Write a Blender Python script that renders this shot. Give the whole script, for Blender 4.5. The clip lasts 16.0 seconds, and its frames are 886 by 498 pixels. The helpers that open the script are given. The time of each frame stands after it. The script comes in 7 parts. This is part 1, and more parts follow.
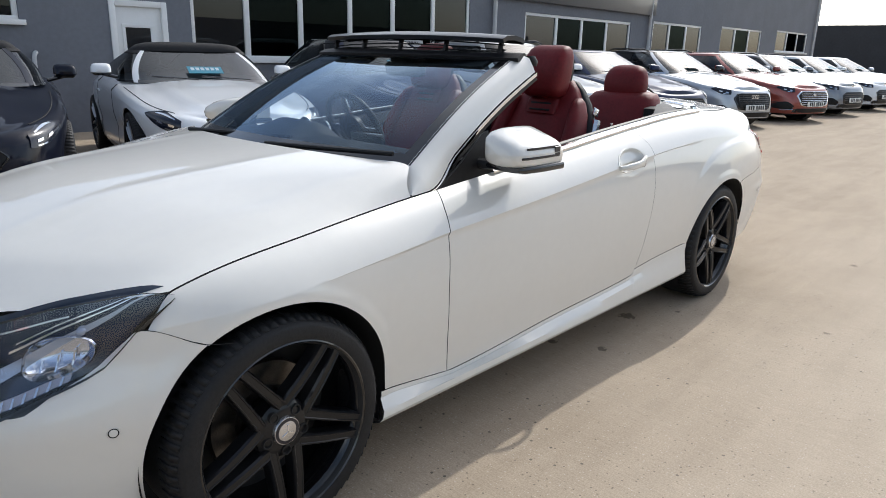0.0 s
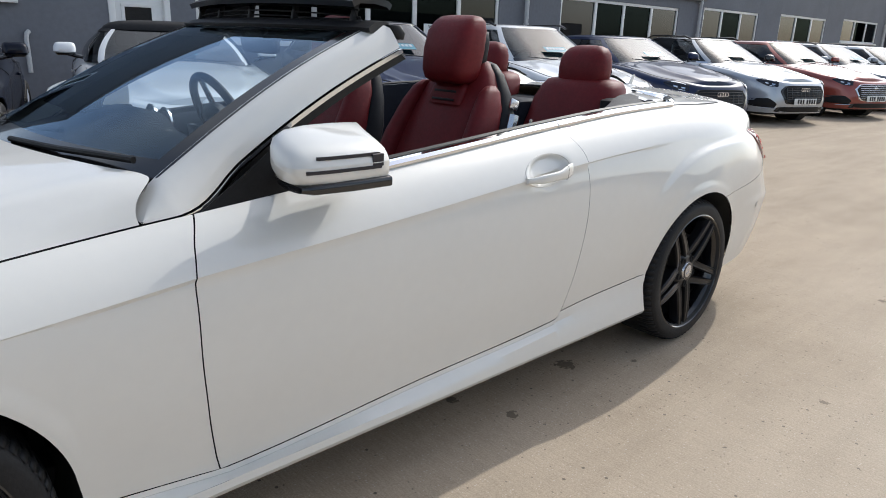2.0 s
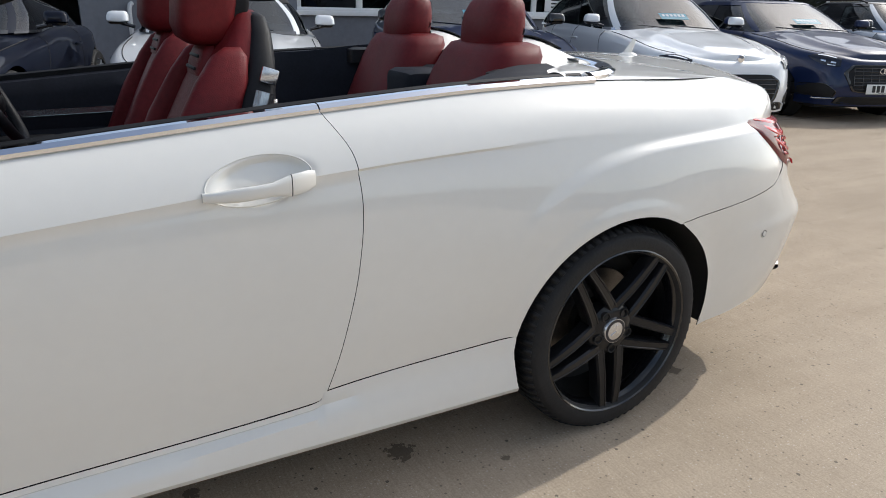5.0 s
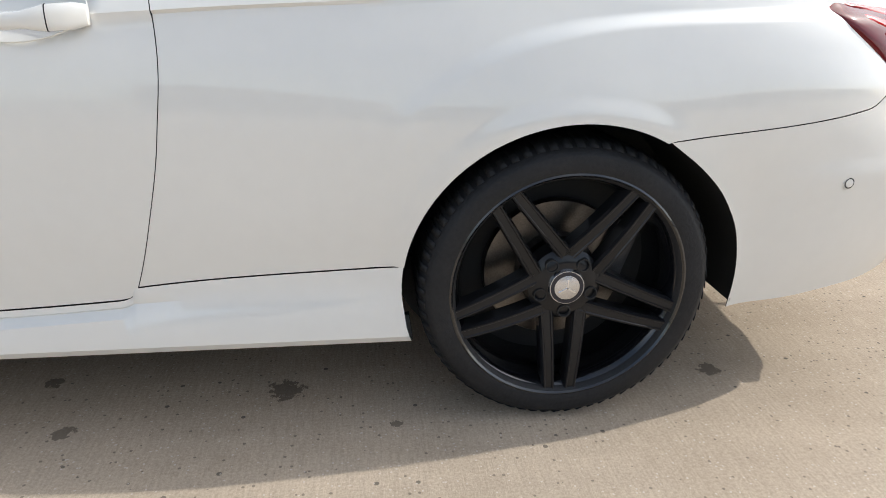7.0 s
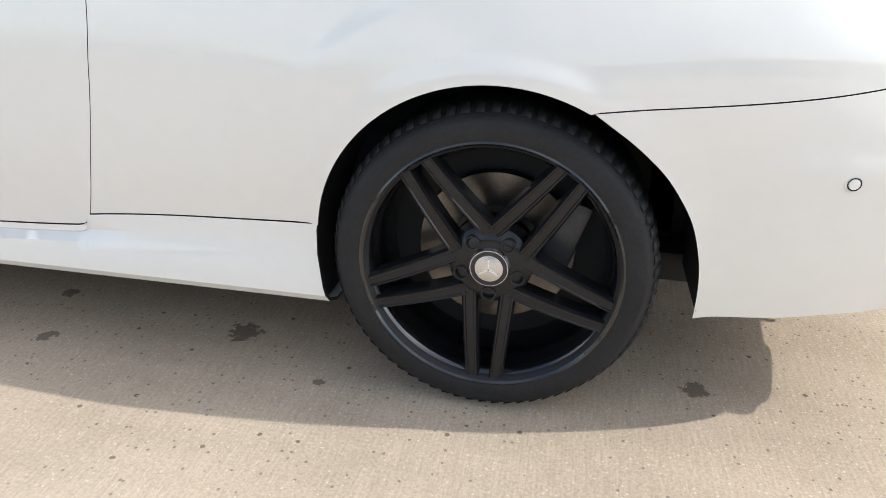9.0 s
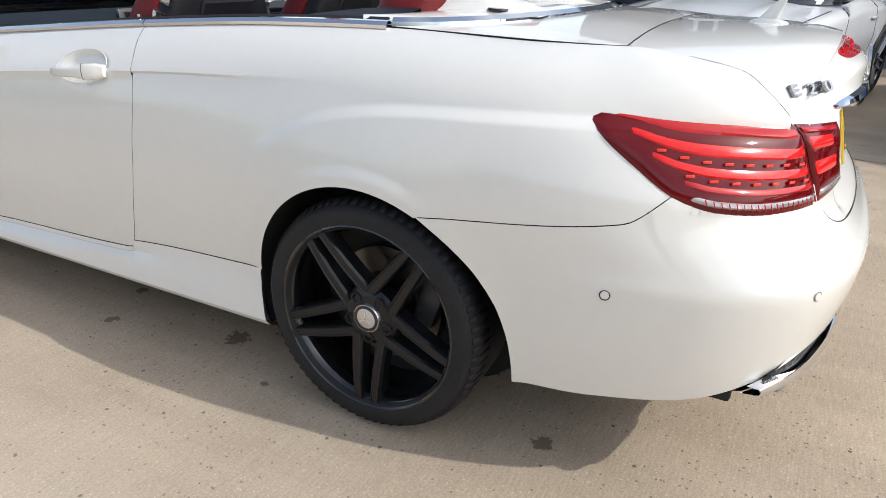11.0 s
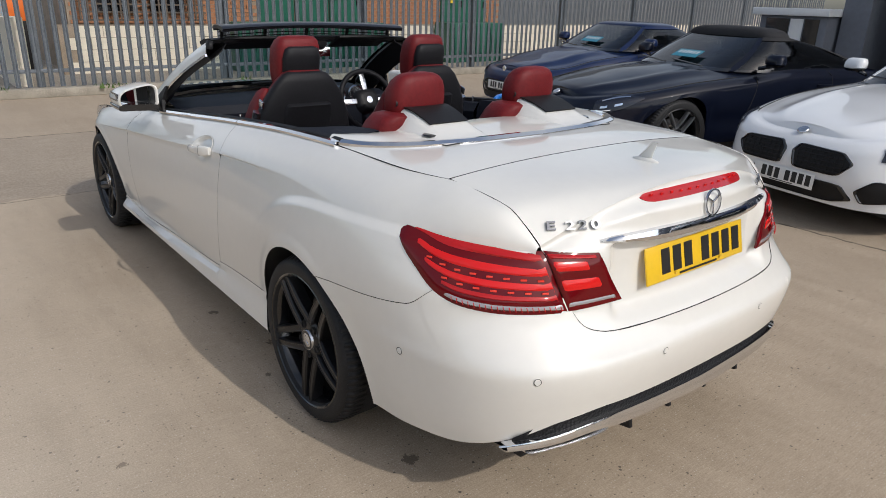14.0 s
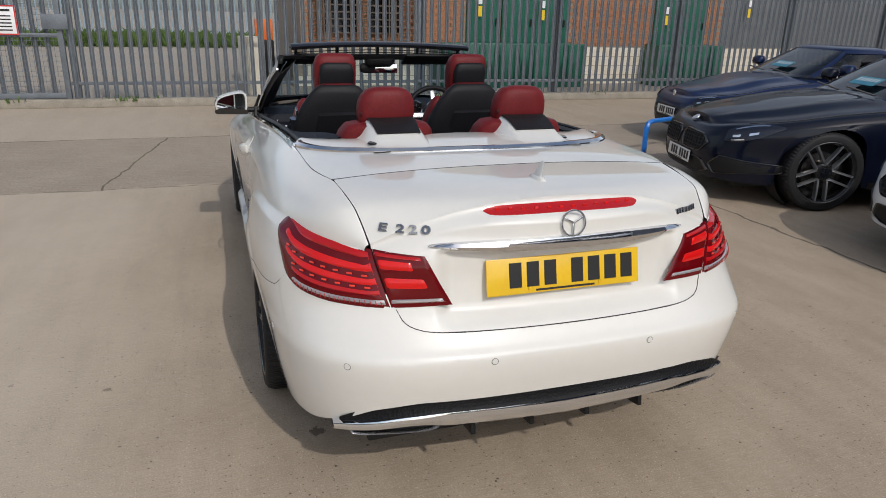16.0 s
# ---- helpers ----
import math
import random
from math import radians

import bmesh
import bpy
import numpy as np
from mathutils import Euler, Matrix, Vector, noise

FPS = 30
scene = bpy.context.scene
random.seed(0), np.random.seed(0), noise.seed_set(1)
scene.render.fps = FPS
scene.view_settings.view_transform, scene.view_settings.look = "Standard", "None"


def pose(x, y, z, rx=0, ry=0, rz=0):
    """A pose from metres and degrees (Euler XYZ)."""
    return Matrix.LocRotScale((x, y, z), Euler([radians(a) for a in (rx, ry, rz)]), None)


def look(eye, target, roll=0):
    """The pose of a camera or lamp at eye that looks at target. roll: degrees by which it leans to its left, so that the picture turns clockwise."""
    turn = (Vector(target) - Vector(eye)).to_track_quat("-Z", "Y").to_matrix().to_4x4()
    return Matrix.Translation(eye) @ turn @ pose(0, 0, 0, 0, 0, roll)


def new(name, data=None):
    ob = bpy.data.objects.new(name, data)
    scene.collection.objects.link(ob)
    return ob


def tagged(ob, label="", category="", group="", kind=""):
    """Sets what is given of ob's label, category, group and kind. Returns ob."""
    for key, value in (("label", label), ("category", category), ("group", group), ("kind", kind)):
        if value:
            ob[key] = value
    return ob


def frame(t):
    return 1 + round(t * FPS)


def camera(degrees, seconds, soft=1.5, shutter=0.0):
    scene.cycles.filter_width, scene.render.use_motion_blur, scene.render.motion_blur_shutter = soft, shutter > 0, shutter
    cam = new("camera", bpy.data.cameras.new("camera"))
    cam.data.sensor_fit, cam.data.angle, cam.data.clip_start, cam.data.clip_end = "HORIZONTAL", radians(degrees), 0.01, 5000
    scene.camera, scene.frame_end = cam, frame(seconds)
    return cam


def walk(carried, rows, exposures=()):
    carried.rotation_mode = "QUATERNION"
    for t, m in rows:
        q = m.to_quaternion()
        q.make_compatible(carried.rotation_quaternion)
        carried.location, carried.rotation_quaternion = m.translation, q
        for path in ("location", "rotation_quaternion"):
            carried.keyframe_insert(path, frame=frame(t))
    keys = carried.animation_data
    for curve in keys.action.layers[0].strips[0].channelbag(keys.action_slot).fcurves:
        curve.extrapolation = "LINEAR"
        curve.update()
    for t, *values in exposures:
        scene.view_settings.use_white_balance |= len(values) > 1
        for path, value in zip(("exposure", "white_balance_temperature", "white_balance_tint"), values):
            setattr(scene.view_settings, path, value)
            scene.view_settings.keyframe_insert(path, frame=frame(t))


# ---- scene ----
cam = camera(66.0, 16.0, soft=0.9)
PATH = [
    (0, (3.652, 2.206, 1.269), (2.236, 0.907, 0.715), 1.5),
    (0.5, (3.392, 2.195, 1.273), (2.005, 0.87, 0.706), 1.8),
    (1, (3.151, 2.162, 1.255), (1.792, 0.813, 0.679), 2.3),
    (1.5, (2.92, 2.141, 1.234), (1.582, 0.774, 0.65), 2.3),
    (2, (2.682, 2.169, 1.234), (1.375, 0.775, 0.644), 2.1),
    (2.5, (2.459, 2.165, 1.229), (1.199, 0.735, 0.624), 2.2),
    (3, (2.216, 2.132, 1.233), (1.011, 0.661, 0.612), 2.1),
    (3.5, (1.978, 2.145, 1.23), (0.819, 0.639, 0.608), 1.6),
    (4, (1.76, 2.172, 1.226), (0.651, 0.632, 0.593), 1.6),
    (6.5, (0.616, 2.133, 0.982), (0.194, 0.315, 0.264), 0.9),
    (7, (0.429, 2.113, 0.911), (0.187, 0.269, 0.174), 1.1),
    (7.5, (0.309, 2.095, 0.924), (0.202, 0.268, 0.116), 1.4),
    (8, (0.172, 2.059, 0.894), (0.225, 0.234, 0.076), 1.0),
    (8.5, (0.049, 2.029, 0.892), (0.23, 0.226, 0.044), 1.0),
    (9, (-0.142, 2.015, 0.882), (0.214, 0.23, 0.055), 0.8),
    (9.5, (-0.323, 2.022, 0.979), (0.158, 0.291, 0.099), 0.3),
    (10, (-0.5, 2.046, 1.021), (0.137, 0.344, 0.186), 0.7),
    (12.5, (-1.435, 2.168, 1.4), (-0.336, 0.663, 0.674), 1.6),
    (13, (-1.636, 2.093, 1.444), (-0.413, 0.685, 0.722), 1.5),
    (13.5, (-1.86, 2.014, 1.461), (-0.521, 0.708, 0.755), 1.5),
    (14, (-2.019, 1.861, 1.484), (-0.556, 0.682, 0.797), 1.6),
    (14.5, (-2.219, 1.668, 1.509), (-0.631, 0.653, 0.839), 1.5),
    (15, (-2.42, 1.468, 1.502), (-0.744, 0.593, 0.849), 1.4),
    (15.5, (-2.543, 1.239, 1.511), (-0.807, 0.487, 0.864), 1.3),
    (16, (-2.704, 0.99, 1.512), (-0.913, 0.381, 0.863), 1.4),
]
EXPOSURES = [(0, -0.19, 6250, 8), (1.5, -0.18, 6250, 8), (2.5, -0.29, 6250, 8), (3.5, -0.24, 6250, 8), (5.5, -0.27, 6350, 8), (6.5, -0.14, 6350, 8), (7, 0.14, 6300, 8), (7.5, 0.32, 6250, 8), (8, 0.44, 6250, 8), (9, 0.5, 6250, 8), (10, 0.4, 6350, 8), (12.5, -0.55, 6350, 10), (14, -0.62, 6400, 10), (16, -0.82, 6350, 10)]
walk(cam, [(t, look(eye, target, roll)) for t, eye, target, roll in PATH], EXPOSURES)

# ---------- light ----------
SUN_WAY = Vector((1.17, 0.185, -1.0)).normalized()
world = bpy.data.worlds.new("sky")
scene.world = world
world.use_nodes = True
wn = world.node_tree
sky = wn.nodes.new("ShaderNodeTexSky")
sky.sky_type = "NISHITA"
sky.sun_disc = False
sky.sun_elevation = radians(42.6)
sky.sun_rotation = radians(259.4)
sky.air_density, sky.dust_density, sky.ozone_density = 1.0, 2.0, 1.0
wn.nodes["Background"].inputs["Strength"].default_value = 0.205
hz = wn.nodes.new("ShaderNodeHueSaturation")
hz.inputs["Saturation"].default_value, hz.inputs["Value"].default_value = 0.30, 1.45
cl = wn.nodes.new("ShaderNodeTexNoise")
cl.inputs["Scale"].default_value, cl.inputs["Detail"].default_value = 2.2, 6
cr = wn.nodes.new("ShaderNodeMapRange")
cr.inputs["From Min"].default_value, cr.inputs["From Max"].default_value = 0.45, 0.64
mixc = wn.nodes.new("ShaderNodeMix")
mixc.data_type = "RGBA"
tcw = wn.nodes.new("ShaderNodeTexCoord")
wn.links.new(tcw.outputs["Generated"], cl.inputs["Vector"])
wn.links.new(cl.outputs[0], cr.inputs["Value"])
wn.links.new(cr.outputs[0], mixc.inputs["Factor"])
wn.links.new(sky.outputs[0], hz.inputs["Color"])
hz0 = wn.nodes.new("ShaderNodeHueSaturation")
hz0.inputs["Saturation"].default_value = 0.80
wn.links.new(sky.outputs[0], hz0.inputs["Color"])
wn.links.new(hz0.outputs[0], mixc.inputs[6])
wn.links.new(hz.outputs[0], mixc.inputs[7])
wn.links.new(mixc.outputs[2], wn.nodes["Background"].inputs["Color"])
sun = new("sun", bpy.data.lights.new("sun", "SUN"))
sun.data.energy, sun.data.angle, sun.data.color = 2.7, radians(0.6), (1.0, 0.95, 0.88)
sun.matrix_world = look((-20, -4, 20), Vector((-20, -4, 20)) + SUN_WAY)


# ---------- materials ----------
def mat(name, color, rough=0.5, metal=0.0, coat=0.0, coat_rough=0.03, spec=0.5, var=0.0, scale=8.0, bump=0.0, bscale=60.0, emit=None, trans=0.0, flakes=False):
    """A principled surface with colour variation at two scales and fine relief."""
    m = bpy.data.materials.new(name)
    m.use_nodes = True
    nt = m.node_tree
    p = nt.nodes["Principled BSDF"]
    p.inputs["Base Color"].default_value = (*color, 1)
    p.inputs["Roughness"].default_value, p.inputs["Metallic"].default_value = rough, metal
    p.inputs["Coat Weight"].default_value, p.inputs["Coat Roughness"].default_value = coat, coat_rough
    p.inputs["Specular IOR Level"].default_value, p.inputs["Transmission Weight"].default_value = spec, trans
    if var or bump:
        tc = nt.nodes.new("ShaderNodeTexCoord")
    if var:
        n1, n2 = nt.nodes.new("ShaderNodeTexNoise"), nt.nodes.new("ShaderNodeTexNoise")
        n1.inputs["Scale"].default_value, n2.inputs["Scale"].default_value = scale, scale * 9
        n1.inputs["Detail"].default_value = n2.inputs["Detail"].default_value = 4
        add = nt.nodes.new("ShaderNodeMath")
        add.operation = "ADD"
        mp = nt.nodes.new("ShaderNodeMapRange")
        mp.inputs["From Min"].default_value, mp.inputs["From Max"].default_value = 0.7, 1.3
        mp.inputs["To Min"].default_value, mp.inputs["To Max"].default_value = 1 - var, 1 + var
        hsv = nt.nodes.new("ShaderNodeHueSaturation")
        hsv.inputs["Color"].default_value = (*color, 1)
        for n in (n1, n2):
            nt.links.new(tc.outputs["Object"], n.inputs["Vector"])
        nt.links.new(n1.outputs[0], add.inputs[0])
        nt.links.new(n2.outputs[0], add.inputs[1])
        nt.links.new(add.outputs[0], mp.inputs["Value"])
        nt.links.new(mp.outputs[0], hsv.inputs["Value"])
        nt.links.new(hsv.outputs[0], p.inputs["Base Color"])
    if bump:
        nb, bp = nt.nodes.new("ShaderNodeTexNoise"), nt.nodes.new("ShaderNodeBump")
        nb.inputs["Scale"].default_value, nb.inputs["Detail"].default_value = bscale, 5
        bp.inputs["Strength"].default_value, bp.inputs["Distance"].default_value = bump, 0.004
        nt.links.new(tc.outputs["Object"], nb.inputs["Vector"])
        nt.links.new(nb.outputs[0], bp.inputs["Height"])
        nt.links.new(bp.outputs[0], p.inputs["Normal"])
    if emit:
        p.inputs["Emission Color"].default_value, p.inputs["Emission Strength"].default_value = (*emit[0], 1), emit[1]
    return m


def glass(name, tint, gloss=1.0, rough=0.0):
    """Thin tinted glass: clear through, mirror at grazing angles."""
    m = bpy.data.materials.new(name)
    m.use_nodes = True
    nt = m.node_tree
    nt.nodes.remove(nt.nodes["Principled BSDF"])
    tr, gl, fr, mx, pw, ad = (nt.nodes.new("ShaderNode" + k) for k in ("BsdfTransparent", "BsdfGlossy", "LayerWeight", "MixShader", "Math", "Math"))
    tr.inputs[0].default_value = (*tint, 1)
    gl.inputs["Roughness"].default_value = rough
    gl.inputs["Color"].default_value = (gloss, gloss, gloss, 1)
    fr.inputs[0].default_value = 0.5
    pw.operation, ad.operation = "POWER", "MULTIPLY_ADD"
    pw.inputs[1].default_value, ad.inputs[1].default_value, ad.inputs[2].default_value = 4.0, 0.85, 0.06
    nt.links.new(fr.outputs["Facing"], pw.inputs[0])
    nt.links.new(pw.outputs[0], ad.inputs[0])
    nt.links.new(ad.outputs[0], mx.inputs[0])
    nt.links.new(tr.outputs[0], mx.inputs[1])
    nt.links.new(gl.outputs[0], mx.inputs[2])
    nt.links.new(mx.outputs[0], nt.nodes["Material Output"].inputs[0])
    return m


PEARL = mat("pearl_white_paint", (0.745, 0.725, 0.675), 0.46, 0.0, 1.0, 0.015, 0.3, 0.015, 3.0)
PEARL.node_tree.nodes["Principled BSDF"].inputs["Coat IOR"].default_value = 1.7
GAP = mat("seam_black", (0.016, 0.015, 0.014), 0.8)
TYRE = mat("tyre_rubber", (0.015, 0.015, 0.016), 0.60, spec=0.3, var=0.25, scale=14, bump=0.25, bscale=160)
RIM_BLACK = mat("gloss_black_wheel", (0.012, 0.012, 0.013), 0.3, 0.0, 0.55, 0.02, 0.05, var=0.1, scale=20)
RIM_GLOSS = mat("polished_black_rim", (0.006, 0.006, 0.007), 0.2, 0.0, 1.0, 0.02, 0.3)
RIM_SILVER = mat("machined_alloy", (0.55, 0.56, 0.58), 0.28, 0.9, var=0.08, scale=20)
DISC = mat("brake_disc_steel", (0.13, 0.12, 0.11), 0.32, 1.0, var=0.3, scale=30)
CALIPER = mat("caliper_cast_iron", (0.07, 0.07, 0.072), 0.5, 0.5, var=0.3, scale=40)
CHROME = mat("chrome", (0.82, 0.83, 0.85), 0.06, 1.0)
SATIN = mat("satin_aluminium", (0.62, 0.63, 0.65), 0.25, 1.0)
PLASTIC = mat("black_plastic", (0.011, 0.011, 0.012), 0.5, spec=0.25, var=0.2, scale=20, bump=0.1, bscale=300)
GLOSSBLACK = mat("gloss_black_plastic", (0.008, 0.008, 0.009), 0.12, coat=0.6)
RED_LEATHER = mat("red_leather", (0.135, 0.010, 0.012), 0.5, spec=0.25, var=0.2, scale=9, bump=0.22, bscale=420)
DARK_LEATHER = mat("black_leather", (0.010, 0.010, 0.012), 0.5, spec=0.2, var=0.2, scale=9, bump=0.2, bscale=420)
NAVY_TRIM = mat("dark_blue_black_trim", (0.011, 0.013, 0.020), 0.6, spec=0.2, var=0.2, scale=12, bump=0.15, bscale=300)
CARPET = mat("black_carpet", (0.014, 0.014, 0.015), 0.95, var=0.3, scale=60, bump=0.5, bscale=500)
DEFLECTOR = mat("satin_dark_plastic", (0.013, 0.014, 0.018), 0.30, coat=0.25, coat_rough=0.12, var=0.1, scale=10, bump=0.05, bscale=300)
SCREEN_GLASS = glass("windscreen_glass", (0.74, 0.84, 0.88))
# blue glossy colour puts a bluer sky into the windscreen's reflection
[n for n in SCREEN_GLASS.node_tree.nodes if n.type == "BSDF_GLOSSY"][0].inputs["Color"].default_value = (0.62, 0.80, 1.0, 1)
SIDE_GLASS = glass("dark_car_glass", (0.22, 0.25, 0.26))
LAMP_CLEAR = glass("clear_lamp_cover", (0.86, 0.89, 0.95), 0.9)
RED_COVER = mat("red_lamp_cover", (0.44, 0.008, 0.009), 0.08, 0.0, 0.3, 0.02, 0.4)
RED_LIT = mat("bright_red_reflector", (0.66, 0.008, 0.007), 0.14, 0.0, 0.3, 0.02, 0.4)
RED_DARK = mat("dark_red_lamp", (0.120, 0.002, 0.004), 0.06, 0.0, 0.0, 0.02, 0.4)
RED_DIODE = mat("red_diode_prism", (0.90, 0.045, 0.025), 0.12, 0.0, 0.6, 0.02, 0.5)
CLEAR_LENS = mat("ribbed_clear_lens", (0.50, 0.45, 0.45), 0.15, 0.5, 0.8, 0.03)
PLATE_YELLOW = mat("yellow_plate", (0.80, 0.50, 0.015), 0.35, coat=0.5, var=0.03)
PLATE_WHITE = mat("white_plate", (0.78, 0.78, 0.75), 0.35, coat=0.5, var=0.03)
DIFFUSER = mat("black_honeycomb_plastic", (0.006, 0.006, 0.007), 0.55, spec=0.2)
_nt = DIFFUSER.node_tree
_tc, _vo, _bp = _nt.nodes.new("ShaderNodeTexCoord"), _nt.nodes.new("ShaderNodeTexVoronoi"), _nt.nodes.new("ShaderNodeBump")
_vo.inputs["Scale"].default_value, _bp.inputs["Strength"].default_value, _bp.inputs["Distance"].default_value = 110, 0.8, 0.003
_nt.links.new(_tc.outputs["Object"], _vo.inputs["Vector"])
_nt.links.new(_vo.outputs["Distance"], _bp.inputs["Height"])
_nt.links.new(_bp.outputs[0], _nt.nodes["Principled BSDF"].inputs["Normal"])
BADGE = mat("badge_metal", (0.30, 0.305, 0.32), 0.22, 1.0)
INK = mat("black_ink", (0.012, 0.012, 0.012), 0.5)
MIRROR = mat("mirror_glass", (0.75, 0.77, 0.78), 0.01, 1.0)
LAMP_CHROME = mat("lamp_reflector", (0.72, 0.74, 0.78), 0.08, 1.0)
UPLIGHT = mat("pale_light_guide", (0.42, 0.47, 0.55), 0.12, 0.4, 0.6, 0.03)
LAMP_DARK = mat("lamp_housing_dark", (0.006, 0.009, 0.020), 0.18, coat=0.2)
HEAD_DARK = mat("blue_grey_lamp_housing", (0.020, 0.030, 0.060), 0.25, 0.2, 0.4, 0.05)


# ---------- mesh helpers ----------
def smooth_mesh(me, angle=None):
    me.polygons.foreach_set("use_smooth", [True] * len(me.polygons))
    if angle:
        me.set_sharp_from_angle(angle=radians(angle))


def put(name, me, material, parent=None, label="", m=None):
    ob = new(name, me)
    if material:
        me.materials.append(material)
    if parent:
        ob.parent = parent
    if m:
        ob.matrix_local = m
    if label:
        tagged(ob, label)
    return ob


def part(name, bm, material, parent, label="", m=None, angle=40):
    me = bpy.data.meshes.new(name)
    bm.to_mesh(me)
    bm.free()
    smooth_mesh(me, angle)
    return put(name, me, material, parent, label, m)


def mesh_of(name, verts, faces, angle=40):
    me = bpy.data.meshes.new(name)
    me.from_pydata([tuple(map(float, v)) for v in verts], [], faces)
    me.validate()
    smooth_mesh(me, angle)
    return me


def grid_mesh(name, P, close_u=False, close_v=False, flip=False, angle=40):
    """P: array nu x nv x 3."""
    P = np.asarray(P, float)
    nu, nv = P.shape[:2]
    faces = []
    for i in range(nu - (0 if close_u else 1)):
        for j in range(nv - (0 if close_v else 1)):
            a, b = i * nv + j, i * nv + (j + 1) % nv
            c, d = ((i + 1) % nu) * nv + (j + 1) % nv, ((i + 1) % nu) * nv + j
            faces.append((a, d, c, b) if flip else (a, b, c, d))
    return mesh_of(name, P.reshape(-1, 3), faces, angle)


REF = [1.0, 0.0, 0.5]


def sheet(name, P, material, parent, label="", flip=False, thick=0.0, angle=35, dark_rim=None):
    """A surface from a grid of points; with thick, turned away from REF and given edges that deep."""
    P = np.asarray(P, float)
    if dark_rim is None:
        dark_rim = material is PEARL and thick >= 0.002
    if not thick:
        return put(name, grid_mesh(name, P, flip=flip, angle=angle), material, parent, label)
    nu, nv = P.shape[:2]
    N = np.cross(np.gradient(P, axis=0), np.gradient(P, axis=1))
    ln = np.linalg.norm(N, axis=2, keepdims=True)
    N = N / np.where(ln < 1e-12, 1, ln)
    if (N * (P - REF)).sum() < 0:
        N = -N
        fl = False
    else:
        fl = True
    V = [tuple(v) for v in P.reshape(-1, 3)]
    F = []
    for i in range(nu - 1):
        for j in range(nv - 1):
            a, b, c, d = i * nv + j, i * nv + j + 1, (i + 1) * nv + j + 1, (i + 1) * nv + j
            F.append((a, d, c, b) if fl else (a, b, c, d))
    rim = [(i, 0) for i in range(nu)] + [(nu - 1, j) for j in range(1, nv)] + [(i, nv - 1) for i in range(nu - 2, -1, -1)] + [(0, j) for j in range(nv - 2, 0, -1)]
    n0, m = len(V), len(rim)
    for i, j in rim:
        V.append(tuple(P[i, j]))
    for i, j in rim:
        V.append(tuple(P[i, j] - N[i, j] * thick))
    for k in range(m):
        q = (n0 + k, n0 + (k + 1) % m, n0 + m + (k + 1) % m, n0 + m + k)
        F.append(q[::-1] if fl else q)
    ob = put(name, mesh_of(name, V, F, angle), material, parent, label)
    if dark_rim:
        ob.data.materials.append(GAP)
        idx = [1 if min(p.vertices) >= n0 else 0 for p in ob.data.polygons]
        ob.data.polygons.foreach_set("material_index", idx)
    return ob


def mirrored(P):
    Q = np.array(P, float).copy()
    Q[..., 1] *= -1
    return Q


def both(name, P, material, parent, label="", flip=False, thick=0.0, angle=35):
    """The left part and its mirror image on the right."""
    a = sheet(name, P, material, parent, label, flip, thick, angle)
    b = sheet(name, mirrored(P), material, parent, label, not flip, thick, angle)
    return a, b


def ringloft(name, rings, cap=True, angle=40):
    """Closed rings of equal length lofted one after the other."""
    rings = np.asarray(rings, float)
    nr, n = rings.shape[:2]
    faces = [(i * n + j, i * n + (j + 1) % n, (i + 1) * n + (j + 1) % n, (i + 1) * n + j) for i in range(nr - 1) for j in range(n)]
    if cap:
        faces += [tuple(range(n))[::-1], tuple(range((nr - 1) * n, nr * n))]
    return mesh_of(name, rings.reshape(-1, 3), faces, angle)


def sup(n, rx, ry, p=2.6):
    """A superellipse of n points."""
    a = np.linspace(0, 2 * np.pi, n, endpoint=False)
    c, s = np.cos(a), np.sin(a)
    return np.stack([rx * np.sign(c) * np.abs(c) ** (2 / p), ry * np.sign(s) * np.abs(s) ** (2 / p)], 1)


def pillow(name, secs, n=28, p=3.0, angle=60):
    """A soft body: sections (x, y, z, half depth x, half width y) stacked upwards."""
    rings = []
    for x, y, z, rx, ry in secs:
        e = sup(n, rx, ry, p)
        rings.append(np.stack([x + e[:, 0], y + e[:, 1], np.full(n, z)], 1))
    return ringloft(name, rings, True, angle)


def box(name, size, material, parent=None, m=None, bevel=0.0, label="", seg=2):
    bm = bmesh.new()
    bmesh.ops.create_cube(bm, size=1.0)
    bmesh.ops.scale(bm, vec=size, verts=bm.verts)
    if bevel:
        bmesh.ops.bevel(bm, geom=bm.edges[:], offset=bevel, segments=seg, affect="EDGES", profile=0.5)
    return part(name, bm, material, parent, label, m, 35)


def box_at(name, lo, hi, material, parent=None, bevel=0.0, label=""):
    lo, hi = Vector(lo), Vector(hi)
    return box(name, hi - lo, material, parent, Matrix.Translation((lo + hi) / 2), bevel, label)


def lathe(name, prof, n=64, axis="y", angle=40):
    """Profile of (radius, height along the axis) turned round."""
    rings = []
    for k in range(n):
        a = 2 * np.pi * k / n
        rings.append([(r * np.cos(a), h, r * np.sin(a)) if axis == "y" else (r * np.cos(a), r * np.sin(a), h) for r, h in prof])
    return grid_mesh(name, rings, close_u=True, flip=(axis != "y"), angle=angle)


